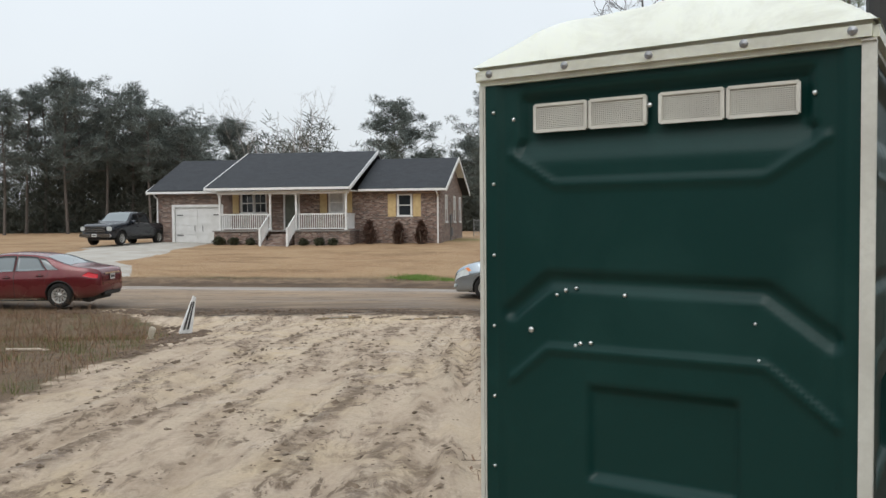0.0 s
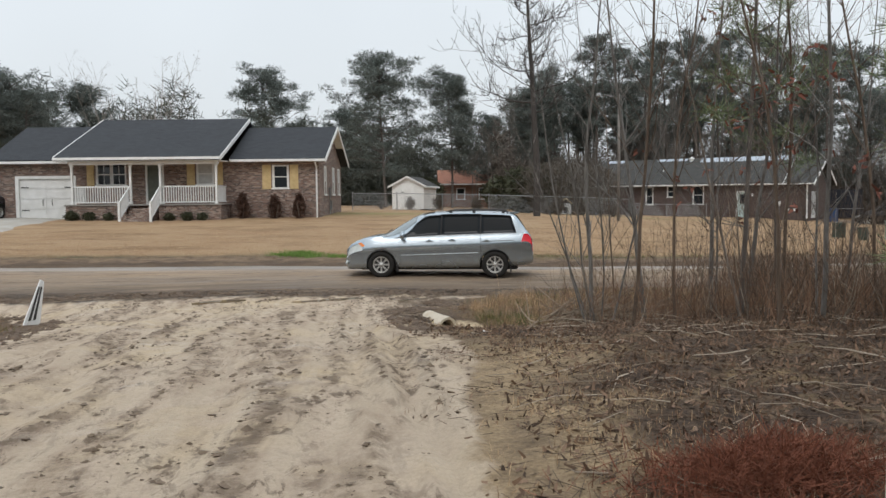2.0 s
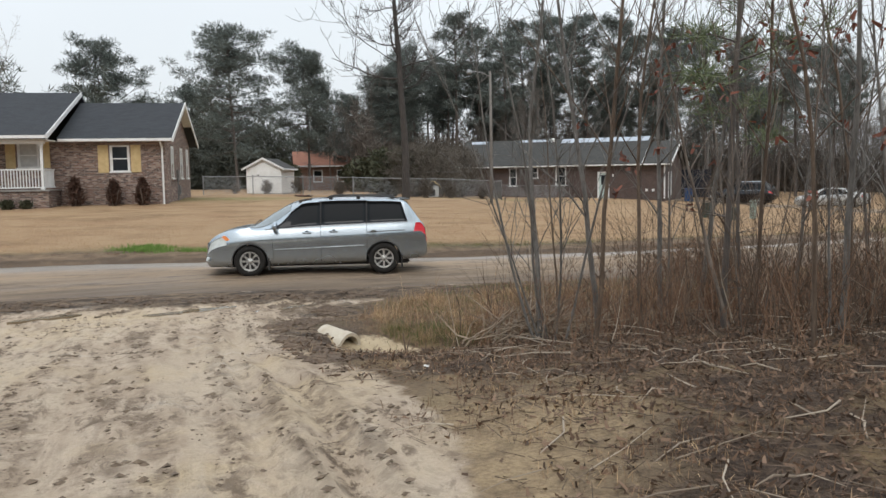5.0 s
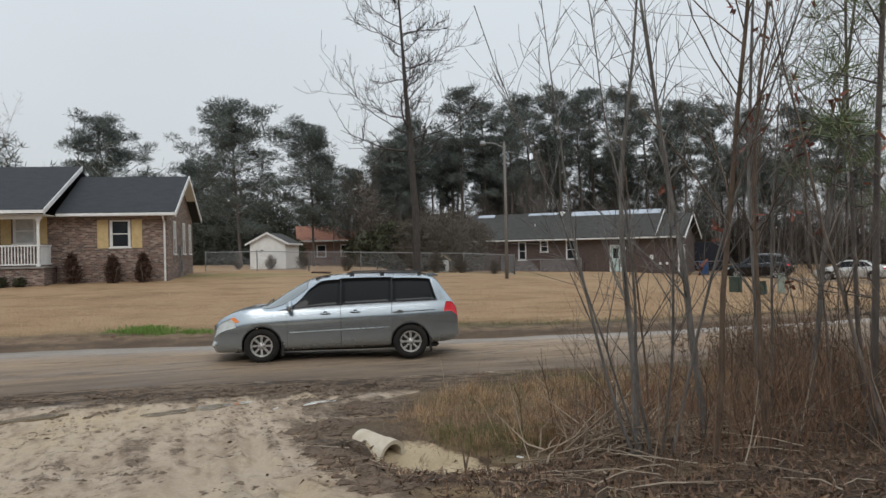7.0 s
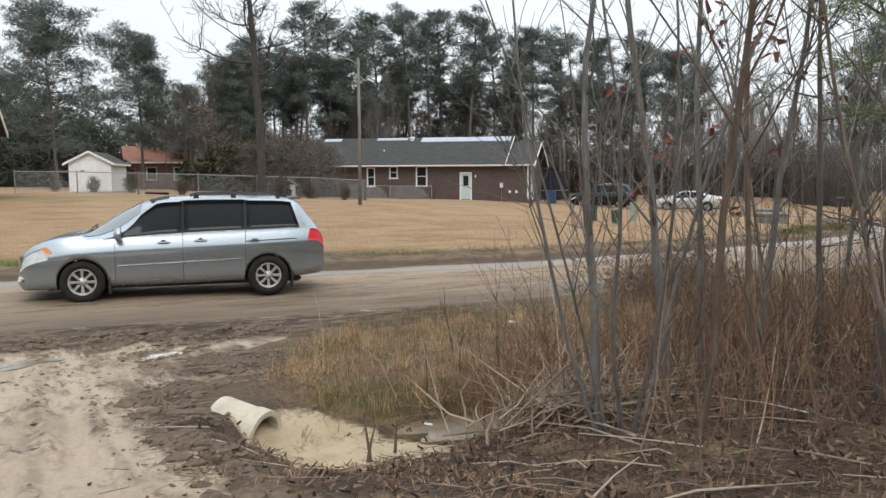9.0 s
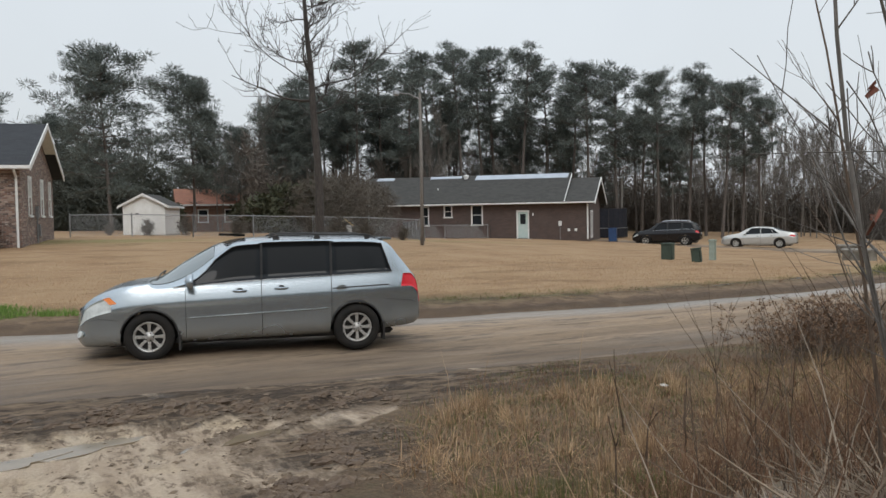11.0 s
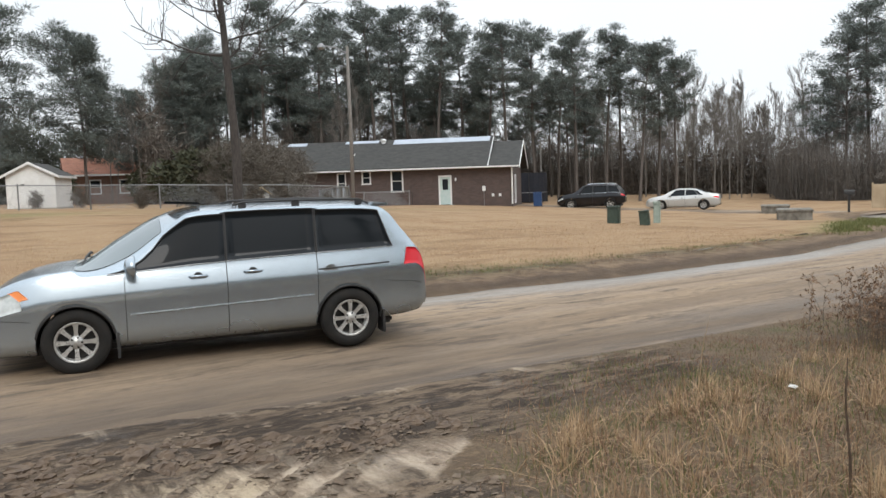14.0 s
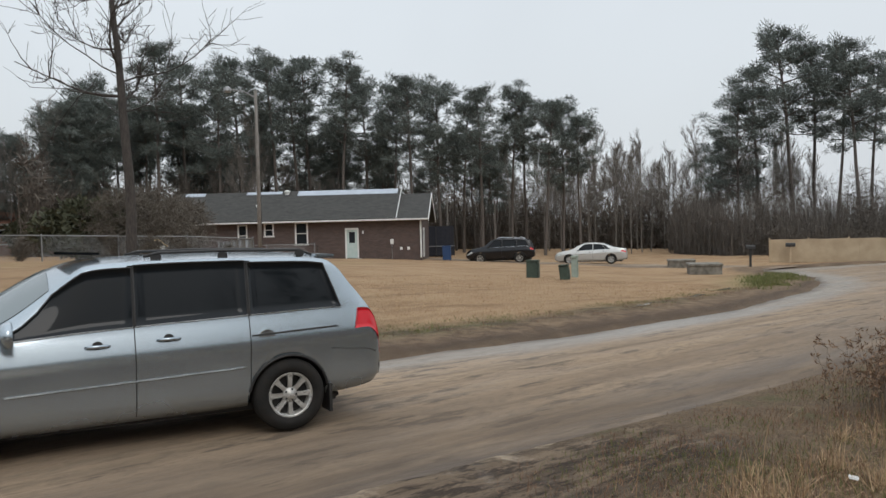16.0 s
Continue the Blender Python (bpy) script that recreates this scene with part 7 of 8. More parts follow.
def bush(seed, w, h, label, material, n=260, leaf=(0.16, 0.07), stems=True, name="bush", group="", cone=False):
    rg = np.random.RandomState(seed)
    t = thing(name, pose(0, 0, -200), label, "shrub", group)
    c = rg.normal(size=(n, 3))
    c /= np.linalg.norm(c, axis=1)[:, None]
    c *= (rg.uniform(0.35, 1.0, n) ** 0.5)[:, None]
    z = 0.5 * (c[:, 2] + 1)
    taper = (1 - 0.75 * z) if cone else 1.0
    C = np.c_[c[:, 0] * w / 2 * taper, c[:, 1] * w / 2 * taper, z * h]
    C[:, :2] *= (1 + 0.25 * np.sin(5 * np.arctan2(c[:, 1], c[:, 0]) + seed))[:, None]
    V, F = tri_clumps(C, np.full(n, 0.12), 9, leaf[0], leaf[1], rg)
    mesh_part("foliage", V.tolist(), F.tolist(), material, t)
    segs = []
    for k in range(9):
        a = rg.uniform(0, math.tau)
        pts, _ = bent((0.05 * math.cos(a), 0.05 * math.sin(a), -0.1), (0.5 * math.cos(a), 0.5 * math.sin(a), 1), h * 0.8, 4, rg, 0.1)
        segs.append((pts, [0.025, 0.02, 0.015, 0.01, 0.006]))
    V, F = limb_mesh(segs, 4)
    mesh_part("stems", V, F, TWIG_BARK, t)
    return t


# shrubs along the brick house
cone = bush(3, 0.75, 1.15, "small dark upright shrub against the brick wall", SHRUB_BROWN, 150, cone=True, group="shrubs by the house")
def by_house(u, v):
    a = radians(-10.5)
    return (u * math.cos(a) - v * math.sin(a), 45.96 + u * math.sin(a) + v * math.cos(a))
for u, s in ((-3.95, 1.1), (-2.25, 1.0), (-0.95, 1.05)):
    plant(cone, *by_house(u, -0.65), u * 50, s)
low = bush(4, 0.8, 0.6, "low dark shrub at the porch", SHRUB, 90, group="shrubs by the porch")
for u, s in ((-12.3, 0.75), (-11.4, 0.65), (-10.4, 0.6), (-7.3, 0.6), (-6.4, 0.65), (-5.6, 0.6)):
    plant(low, *by_house(u, -2.15), u * 70, s)
# garden shrubs round the fence and the big tree
ever = bush(6, 4.4, 3.2, "large dark evergreen bush behind the fence", SHRUB, 620, (0.3, 0.13), group="garden bushes")
twiggy = bush(7, 3.6, 3.6, "leafless brown twiggy bush behind the fence", BRUSH_BROWN, 420, (0.4, 0.025), group="bare bushes")
for x, y, s in ((14.8, 59.8, 1.0), (17.6, 62.8, 1.1), (11.0, 84, 0.9), (19.5, 85, 1.0)):
    plant(ever, x, y, x * 20, s)
for x, y, s in ((15.5, 56.5, 1.0), (18.0, 59.5, 1.15), (20.8, 62.0, 1.1), (17.3, 55.5, 0.8), (22.8, 66.0, 1.1)):
    plant(twiggy, x, y, x * 55, s)
tuft = bush(8, 0.9, 1.3, "small bare weedy shrub at the fence", BRUSH_BROWN, 90, (0.3, 0.03), group="weeds at the fence")
for x, y, s in ((6.9, 62.6, 0.7), (8.9, 61.6, 0.8), (10.3, 54.6, 0.7), (15.2, 52.4, 0.9), (16.5, 51.8, 0.7), (4.8, 63.0, 0.5), (18.5, 51.4, 0.6)):
    plant(tuft, x, y, x * 90, s)

# ---- thicket beside the lane ----
THICKET_BARK = bark("thicket_stem_bark", (0.07, 0.048, 0.034), (0.172, 0.123, 0.087))
sap = [thicket_tree(80 + k, h, c, l, m, f, r, lv) for k, (h, c, f, r, m, lv, l) in enumerate((
    (6.6, 6, 0.27, 0.036, GREY_BARK, None, "clump of slim grey leafless stems leaning apart"), (8.4, 1, 0.08, 0.030, THICKET_BARK, None, "straight thin dark leafless sapling"),
    (8.2, 2, 0.16, 0.042, GREY_BARK, RED_LEAF, "grey twin-stemmed sapling with a few rusty dead leaves"), (5.6, 3, 0.40, 0.024, TWIG_BARK, None, "crooked young leafless sapling with spreading stems"),
    (7.6, 1, 0.24, 0.040, GREY_BARK, None, "leaning grey sapling with narrow rising branches")))]
for k, x, y, turn, s in ((0, 3.6, 13.4, 60, 1.0), (4, 4.45, 13.75, 200, 1.0), (1, 3.9, 12.95, 40, 1.0), (1, 4.6, 13.05, 170, 0.9), (1, 4.62, 10.45, 300, 0.8), (2, 6.1, 14.75, 60, 1.0), (4, 6.5, 14.5, 20, 1.05),
                         (3, 5.2, 12.0, 90, 1.0), (1, 6.3, 13.2, 10, 1.0), (2, 5.6, 11.2, 240, 0.85), (3, 7.4, 15.0, 30, 1.1), (1, 7.9, 13.1, 250, 1.0), (4, 9.4, 13.8, 140, 1.0),
                         (0, 10.6, 15.2, 45, 1.0), (2, 11.2, 12.1, 100, 1.0), (1, 12.4, 14.6, 20, 1.0), (4, 8.7, 15.1, 330, 0.9), (3, 9.8, 10.0, 60, 1.0), (1, 4.2, 14.3, 220, 0.55)):
    plant(sap[k], x, y, turn, s)
young = pine(90, 7.2, 0.38, 0.95, "young pine with thin green needles in the thicket", NEEDLES_YOUNG, 0.5, "young pines of the thicket", (0.24, 0.009), 0.005, 34, 0.2, 1.2)
for x, y, s in ((5.3, 12.5, 0.95), (6.8, 14.0, 0.8)):
    plant(young, x, y, x * 99, s)
low_pine = pine(91, 4.8, 0.16, 0.62, "bushy young pine, green almost to the ground", NEEDLES_YOUNG, 1.5, "young pines of the thicket", (0.24, 0.009), 0.006, 60, 0.2, 0.9)
plant(low_pine, 5.5, 8.7, 40, 1.0)


def scatter(n, x0, x1, y0, y1, keep):
    P = np.c_[rng.uniform(x0, x1, n * 4), rng.uniform(y0, y1, n * 4)]
    return P[keep(P[:, 0], P[:, 1])][:n]


def in_thicket(x, y):
    return (y < 15.3 + 0.12 * (x - 4) + 0.3 * np.sin(x * 2)) & (y > 10.2 - 0.35 * (x - 3.2) + 0.5 * np.sin(x * 3)) & (x > 2.9 + 0.25 * np.sin(y * 3)) & ((x > 4.6) | (y > 11.9))


def stems(name, P, h0, h1, r, material, label, lean=0.12, twigs=2):
    segs = []
    Z = height(P[:, 0], P[:, 1])
    for (x, y), z in zip(P, Z):
        h = rng.uniform(h0, h1)
        pts, d = bent((x, y, z - 0.08), (rng.normal() * lean, rng.normal() * lean, 1), h, 3, rng, 0.1)
        segs.append((pts, [r, r * 0.8, r * 0.55, r * 0.25]))
        for _ in range(twigs):
            i = rng.randint(1, 3)
            q, _ = bent(pts[i], (rng.normal() * 0.6, rng.normal() * 0.6, 0.8), h * rng.uniform(0.2, 0.45), 2, rng, 0.15)
            segs.append((q, [r * 0.5, r * 0.35, r * 0.15]))
    V, F = limb_mesh(segs, 3)
    stuff(name, V, F, material, label, "brush")


RUSSET = leafy("russet_weed", (0.12, 0.066, 0.042), (0.29, 0.175, 0.11), 0.85)
stems("thicket_brush", scatter(1150, 2.8, 13.5, 6.0, 16.2, lambda x, y: in_thicket(x, y) & (rng.uniform(0, 1, len(x)) < np.clip((x - 2.6) / 2.6, 0.25, 1))), 0.5, 2.2, 0.005, THICKET_BARK, "thin brown shoots of the winter thicket", 0.26, 6)
stems("thicket_brush", scatter(1500, 3.0, 13.5, 6.0, 16.2, in_thicket), 0.4, 1.3, 0.0042, RUSSET, "reddish brown dead weeds in the thicket", 0.3, 3)
stems("pale_canes", scatter(70, 2.9, 9.0, 9.0, 16.0, in_thicket), 0.6, 2.0, 0.007, STICK, "pale bent dead canes", 0.6, 1)
stems("roadside_weeds", scatter(900, 3.5, 11.0, 15.4, 17.4, lambda x, y: y < 15.9 + 0.2 * (x - 3.5)), 0.3, 0.95, 0.0038, RUSSET, "dark dead weeds on the roadside bank", 0.14, 6)
for_left = scatter(240, -14, -5.0, 13.0, 21.2, lambda x, y: x < lane_left(y) - 0.7)
stems("verge_weeds", for_left, 0.3, 0.9, 0.006, DEAD_WEED, "dead brown weeds on the grassy verge", 0.25, 5)
stems("ditch_saplings", np.array([(4.6, 16.4), (4.9, 16.7), (5.2, 16.3), (4.3, 16.8), (5.5, 16.9), (4.0, 16.2), (3.4, 15.9)]), 0.4, 0.95, 0.012, THICKET_BARK, "thin cut stems standing in the ditch", 0.08, 1)
stems("cut_stakes", np.array([(2.2, 14.72), (2.53, 14.9), (2.24, 14.73)]), 0.36, 0.48, 0.021, THICKET_BARK, "two thick cut stems standing in the silt", 0.1, 0)


def blades(name, P, h0, h1, w, lean, material, label, category="grass"):
    n = len(P)
    Z = height(P[:, 0], P[:, 1]) - 0.015
    a, h = rng.uniform(0, math.tau, n), rng.uniform(h0, h1, n)
    le = np.abs(rng.normal(0, lean, n)) * h
    dx, dy = np.cos(a), np.sin(a)
    b = rng.uniform(0, math.tau, n)
    sx, sy = np.cos(b) * w, np.sin(b) * w
    base = np.c_[P, Z]
    mid = base + np.c_[dx * le * 0.42, dy * le * 0.42, h * 0.62 / (1 + 0.35 * (le / h) ** 2)]
    tip = base + np.c_[dx * le, dy * le, h * np.clip(1 - 0.45 * (le / h) ** 2, 0.12, 1)]
    s = np.c_[sx, sy, np.zeros(n)]
    V = np.stack([base - s, base + s, mid + s * 0.7, mid - s * 0.7, tip], 1).reshape(-1, 3)
    k = 5 * np.arange(n)
    F = [(i, i + 1, i + 2, i + 3) for i in k] + [(i + 3, i + 2, i + 4) for i in k]
    stuff(name, V.tolist(), F, material, label, category)


def clustered(P, per, rad):
    Q = np.repeat(P, per, 0)
    return Q + rng.normal(size=Q.shape) * rad


TAWNY = leafy("tawny_grass", (0.165, 0.095, 0.055), (0.48, 0.325, 0.19), 0.85)
PALE_STRAW = leafy("pale_straw", (0.24, 0.15, 0.085), (0.6, 0.43, 0.26), 0.85)
THATCH = leafy("flattened_straw", (0.12, 0.072, 0.042), (0.37, 0.26, 0.155), 0.85)


def grass_bank(x, y):
    return (silt_bowl(x, y) < 0.12) & (y > 15.3 + 0.1 * (x - 3)) & (y < road_near(x) - 0.5) & (x > 2.0 + 0.55 * np.maximum(0, y - 16.5)) & (rng.uniform(0, 1, len(x)) < np.clip((20.3 - y - 0.3 * lumps(x, y, 1.4, 44)) / 1.8, 0.0, 1) ** 1.3)


blades("tall_dry_grass", clustered(scatter(520, 1.9, 14.0, 15.5, 18.9, grass_bank), 24, 0.09), 0.06, 0.32, 0.003, 2.4, TAWNY, "tall tangled dry tan grass on the roadside bank")
blades("brown_grass", clustered(scatter(1100, 1.9, 16.0, 15.3, 20.0, grass_bank), 20, 0.16), 0.03, 0.15, 0.0035, 2.2, RUSSET, "brown flattened dead grass on the bank")
blades("green_grass", clustered(scatter(620, 2.6, 13.0, 16.6, 20.0, grass_bank), 24, 0.2), 0.02, 0.13, 0.003, 0.9, GREEN_GRASS, "short green grass among the dead growth")
blades("thatch", clustered(scatter(1300, 1.9, 13.0, 15.4, 19.9, grass_bank), 18, 0.18), 0.04, 0.10, 0.0035, 3.0, THATCH, "flattened mat of dead straw on the bank")
blades("grass_tussocks", clustered(scatter(80, 2.2, 12.0, 15.7, 19.2, grass_bank), 70, 0.05), 0.10, 0.34, 0.0028, 1.15, PALE_STRAW, "pale arching tussocks of dead grass on the bank")
blades("seed_stalks", scatter(46, 2.2, 10.0, 15.6, 19.0, grass_bank), 0.45, 0.9, 0.0035, 0.45, DRY_GRASS, "single pale seed stalks above the grass")
blades("verge_grass", clustered(scatter(1300, -18, -4.6, 8.0, 21.3, lambda x, y: x < lane_left(y) - 0.3), 20, 0.14), 0.03, 0.2, 0.004, 0.9, DEAD_WEED, "brown rough grass on the verge")
blades("verge_grass", clustered(scatter(420, -18, -4.6, 8.0, 20.8, lambda x, y: x < lane_left(y) - 0.2), 20, 0.14), 0.05, 0.2, 0.004, 0.5, GREEN_GRASS, "green grass tufts on the verge")
blades("lawn_grass", scatter(26000, -14, 26, 26.8, 40, lambda x, y: (y > road_far(x) + 2.6 + 0.4 * lumps(x, y, 2.0, 76)) & (rng.uniform(0, 1, len(x)) < np.clip(1.5 - (y - 27) / 10, 0.1, 1))), 0.03, 0.09, 0.006, 0.7, DRY_GRASS, "short dormant tan lawn grass")
blades("lawn_edge_grass", clustered(scatter(500, -14, 30, 26.0, 33, lambda x, y: (y > road_far(x) + 1.1) & (y < road_far(x) + 2.3)), 16, 0.12), 0.03, 0.10, 0.005, 1.3, DEAD_WEED, "ragged brown grass along the lawn's edge")
blades("hollow_grass", clustered(scatter(420, 4, 30, 26.0, 33, lambda x, y: (np.abs(y - road_far(x) - 2.1) < 0.6) & (lumps(x, y, 2.2, 75) > -0.1)), 18, 0.16), 0.03, 0.11, 0.006, 0.9, GREEN_GRASS, "olive green weeds in the hollow along the road")
blades("green_patch", clustered(np.r_[rng.normal(size=(110, 2)) * (0.42, 0.4) + (-0.9, 30.2), rng.normal(size=(24, 2)) * (0.35, 0.25) + (0.1, 29.4)], 22, 0.12), 0.05, 0.15, 0.008, 0.5, LUSH, "bright green weedy patch on the tan lawn")
blades("ditch_grass", clustered(scatter(60, 2.2, 4.0, 15.7, 16.2, lambda x, y: silt_bowl(x, y) < 0.15), 24, 0.09), 0.06, 0.2, 0.003, 0.4, GREEN_GRASS, "dark green grass at the pool's edge")


def litter_at(n, x0, x1, y0, y1):
    return scatter(n, x0, x1, y0, y1, lambda x, y: (x > lane_right(y) - 0.05 + 0.3 * np.sin(3 * y) + 0.5 * rng.uniform(-1, 1, len(x)) ** 3) & (y < 15.6) & (rng.uniform(0, 1, len(x)) < np.clip(0.25 + (x - lane_right(y)) / 1.8, 0.25, 1)) & (silt_bowl(x, y) < 0.25 + 0.85 * rng.uniform(0, 1, len(x)) ** 7))


LEAF_STEM = leafy("fallen_twig_bark", (0.05, 0.035, 0.025), (0.18, 0.128, 0.094), 0.85)
# fallen leaves and pine straw
P = litter_at(33000, 0.1, 8.5, 3.5, 16.0)
Z = height(P[:, 0], P[:, 1])
V, F = tri_clumps(np.c_[P, Z + 0.012], np.full(len(P), 0.03), 1, 0.052, 0.022, rng, 0.3)
stuff("fallen_leaves", V.tolist(), F.tolist(), LEAF_LITTER, "brown fallen leaves over the rough ground", "leaf litter")
P = litter_at(16500, 0.1, 8.0, 3.5, 16.0)
a = rng.uniform(0, math.tau, len(P))
L = rng.uniform(0.05, 0.22, len(P))
Z = height(P[:, 0], P[:, 1]) + rng.uniform(0.004, 0.03, len(P))
segs = [([(x, y, z), (x + l * math.cos(b), y + l * math.sin(b), z + rng.uniform(-0.005, 0.03))], [0.0028, 0.0016]) for (x, y), z, b, l in zip(P, Z, a, L)]
V, F = limb_mesh(segs, 3)
stuff("fallen_twigs", V, F, LEAF_STEM, "thin broken twigs lying on the ground", "twigs")
P = litter_at(440, 0.9, 9.0, 4.5, 15.8)
segs = []
for x, y in P:
    b, l = rng.uniform(0, math.tau), rng.uniform(0.15, 0.8)
    z = high(x, y) + 0.015
    x2, y2 = x + l * math.cos(b), y + l * math.sin(b)
    zm = max(z, high(x + l / 2 * math.cos(b), y + l / 2 * math.sin(b)) + 0.03)
    r = rng.uniform(0.003, 0.0085)
    segs.append(([(x, y, z), (x + l * 0.5 * math.cos(b) + rng.normal() * 0.04, y + l * 0.5 * math.sin(b) + rng.normal() * 0.04, zm + rng.uniform(0, 0.02)), (x2, y2, max(high(x2, y2), z - 0.05) + rng.uniform(0.005, 0.05))], [r, r * 0.8, r * 0.4]))
V, F = limb_mesh(segs, 5)
stuff("fallen_sticks", V, F, STICK, "pale broken sticks and thin branches on the ground", "sticks")
# heap of cut brush at the ditch
segs = []
for k in range(190):
    x, y = 3.55 + rng.normal() * 0.5, 13.95 + rng.normal() * 0.3
    b, l = rng.normal(0.5, 0.7), rng.uniform(0.4, 1.3)
    z = high(x, y) + rng.uniform(0.02, 0.34) * math.exp(-((x - 3.6) ** 2) - (y - 14.0) ** 2)
    pts, _ = bent((x, y, z), (math.cos(b), math.sin(b), rng.uniform(-0.05, 0.35)), l, 3, rng, 0.15)
    r = rng.uniform(0.004, 0.012)
    segs.append((pts, [r, r * 0.8, r * 0.6, r * 0.3]))
V, F = limb_mesh(segs, 4)
stuff("brush_heap", V, F, leafy("dry_branch_bark", (0.13, 0.095, 0.068), (0.33, 0.26, 0.19), 0.85), "tangled heap of pale cut branches beside the ditch", "branches")
# red pine straw
c = rng.normal(size=(3200, 2)) * (0.36, 0.2) + (1.7, 5.8)
hump = 0.16 * np.exp(-((c[:, 0] - 1.7) / 0.5) ** 2 - ((c[:, 1] - 5.85) / 0.3) ** 2)
V, F = tri_clumps(np.c_[c, height(c[:, 0], c[:, 1]) + hump * rng.uniform(0.3, 1.1, len(c))], np.full(len(c), 0.03), 2, 0.14, 0.0045, rng, 0.25)
stuff("pine_straw", V.tolist(), F.tolist(), RED_STRAW, "heap of rust-red fallen pine straw", "pine straw")
blades("litter_grass", clustered(litter_at(1000, 0.1, 8.5, 3.5, 15.0), 16, 0.10), 0.03, 0.16, 0.003, 1.3, DEAD_WEED, "flattened dead brown grass and weeds")
blades("lane_edge_grass", clustered(litter_at(300, 0.1, 2.2, 3.5, 14.0), 14, 0.07), 0.02, 0.10, 0.003, 1.1, DRY_GRASS, "sparse straw-coloured grass at the lane's edge")
# upright winter brush between the trees
def brush_line(path, depth, n, h0, h1, w, material, label):
    P = np.array(path, float)
    f = rng.uniform(0, len(P) - 1.001, n)
    i = f.astype(int)
    p = P[i] + (P[i + 1] - P[i]) * (f - i)[:, None]
    o = p - np.array([0, 12.0])
    o /= np.linalg.norm(o, axis=1)[:, None]
    p = p + o * (rng.uniform(0, 1, n) ** 1.3 * depth)[:, None]
    blades("upright_brush", p + rng.normal(size=p.shape) * 0.4, h0, h1, w, 0.22, material, label, "undergrowth")


brush_line([(80, 62), (72, 56), (64, 55), (62, 49), (66, 44), (70, 38), (76, 30), (90, 20)], 14, 20000, 1.0, 6.0, 0.017, BRUSH_TAUPE, "upright grey-brown bare brush at the wood's edge")
brush_line([(18, 82), (28, 84), (40, 88), (50, 89), (62, 86), (72, 76), (80, 60)], 12, 9000, 1.5, 8.0, 0.03, BRUSH_DARK, "upright dark bare brush between the pine trunks")


def weeds(P, h0, h1, label):
    """Stiff dark stems with dry seed heads."""
    segs, tops = [], []
    for x, y in P:
        h = rng.uniform(h0, h1)
        pts, d = bent((x, y, high(x, y) - 0.03), (rng.normal() * 0.12, rng.normal() * 0.12, 1), h, 4, rng, 0.06)
        segs.append((pts, [0.004, 0.0036, 0.003, 0.0025, 0.002]))
        for j in (2, 3, 4):
            for _ in range(3):
                e, _d = bent(pts[j], (rng.normal(), rng.normal(), 0.9), h * rng.uniform(0.08, 0.24), 2, rng, 0.1)
                segs.append((e, [0.0022, 0.0018, 0.0014]))
                tops.append(e[-1])
    V, F = limb_mesh(segs, 3)
    stuff("weed_stems", V, F, TWIG_BARK, label, "weeds")
    V, F = tri_clumps(tops, [0.03] * len(tops), 5, 0.035, 0.014, rng)
    stuff("seed_heads", V.tolist(), F.tolist(), DEAD_WEED, "dark dry seed heads of roadside weeds", "weeds")


weeds(rng.normal(size=(280, 2)) * (0.8, 0.3) + (9.9, 18.9), 0.35, 0.85, "stiff dark dead weeds on the road bank")
blades("basin_grass", clustered(scatter(260, 24, 38, 28, 36, lambda x, y: (np.abs(y - 31.0 - 0.45 * (x - 31.5)) < 0.4 + 0.1 * np.maximum(0, 8 - np.abs(x - 33))) & (lumps(x, y, 2.5, 73) > 0.0)), 22, 0.25), 0.05, 0.18, 0.012, 0.6, GREEN_GRASS, "green grass in the drain hollow by the basin")
blades("bank_grass", clustered(scatter(620, 3.4, 19, 18.4, 20.7, lambda x, y: (y < road_near(x) - 0.1) & (lumps(x, y, 1.6, 46) > -0.15) & (x > 2.2 + 0.9 * (y - 17.6))), 22, 0.17), 0.02, 0.09, 0.0035, 1.2, RUSSET, "sparse short brown grass on the road bank")
blades("bank_grass", clustered(scatter(420, 3.8, 19, 18.4, 20.4, lambda x, y: (y < road_near(x) - 0.25) & (lumps(x, y, 1.4, 47) > 0.1) & (x > 2.6 + 0.9 * (y - 17.6))), 22, 0.15), 0.02, 0.08, 0.0035, 0.9, GREEN_GRASS, "short olive green grass on the road bank")
# clods on the lane
P = np.r_[scatter(5000, -5.5, 3.5, 2.5, 20.5, lambda x, y: (zones(x, y)[0] > 0.5) & ((ridges(x, y) > 0.35) | (lumps(x, y, 1.2, 40) > 0.55) | (lumps(rut_line(x, y, -1.0) * 1.5, y * 0.14, 0.5, 50) > 0.3))),
          scatter(4200, -5.5, 3.6, 17.8, 20.8, lambda x, y: (ridges(x, y) > 0.45) | ((zones(x, y)[4] > 0.5) & (lumps(x * 0.4, y * 1.5, 0.9, 42) > 0.5))),
          scatter(1500, 0.6, 3.0, 13.4, 18.6, lambda x, y: (zones(x, y)[4] > 0.3) & (lumps(x, y, 0.8, 43) > 0.1))]
Z = height(P[:, 0], P[:, 1])
V, F = [], []
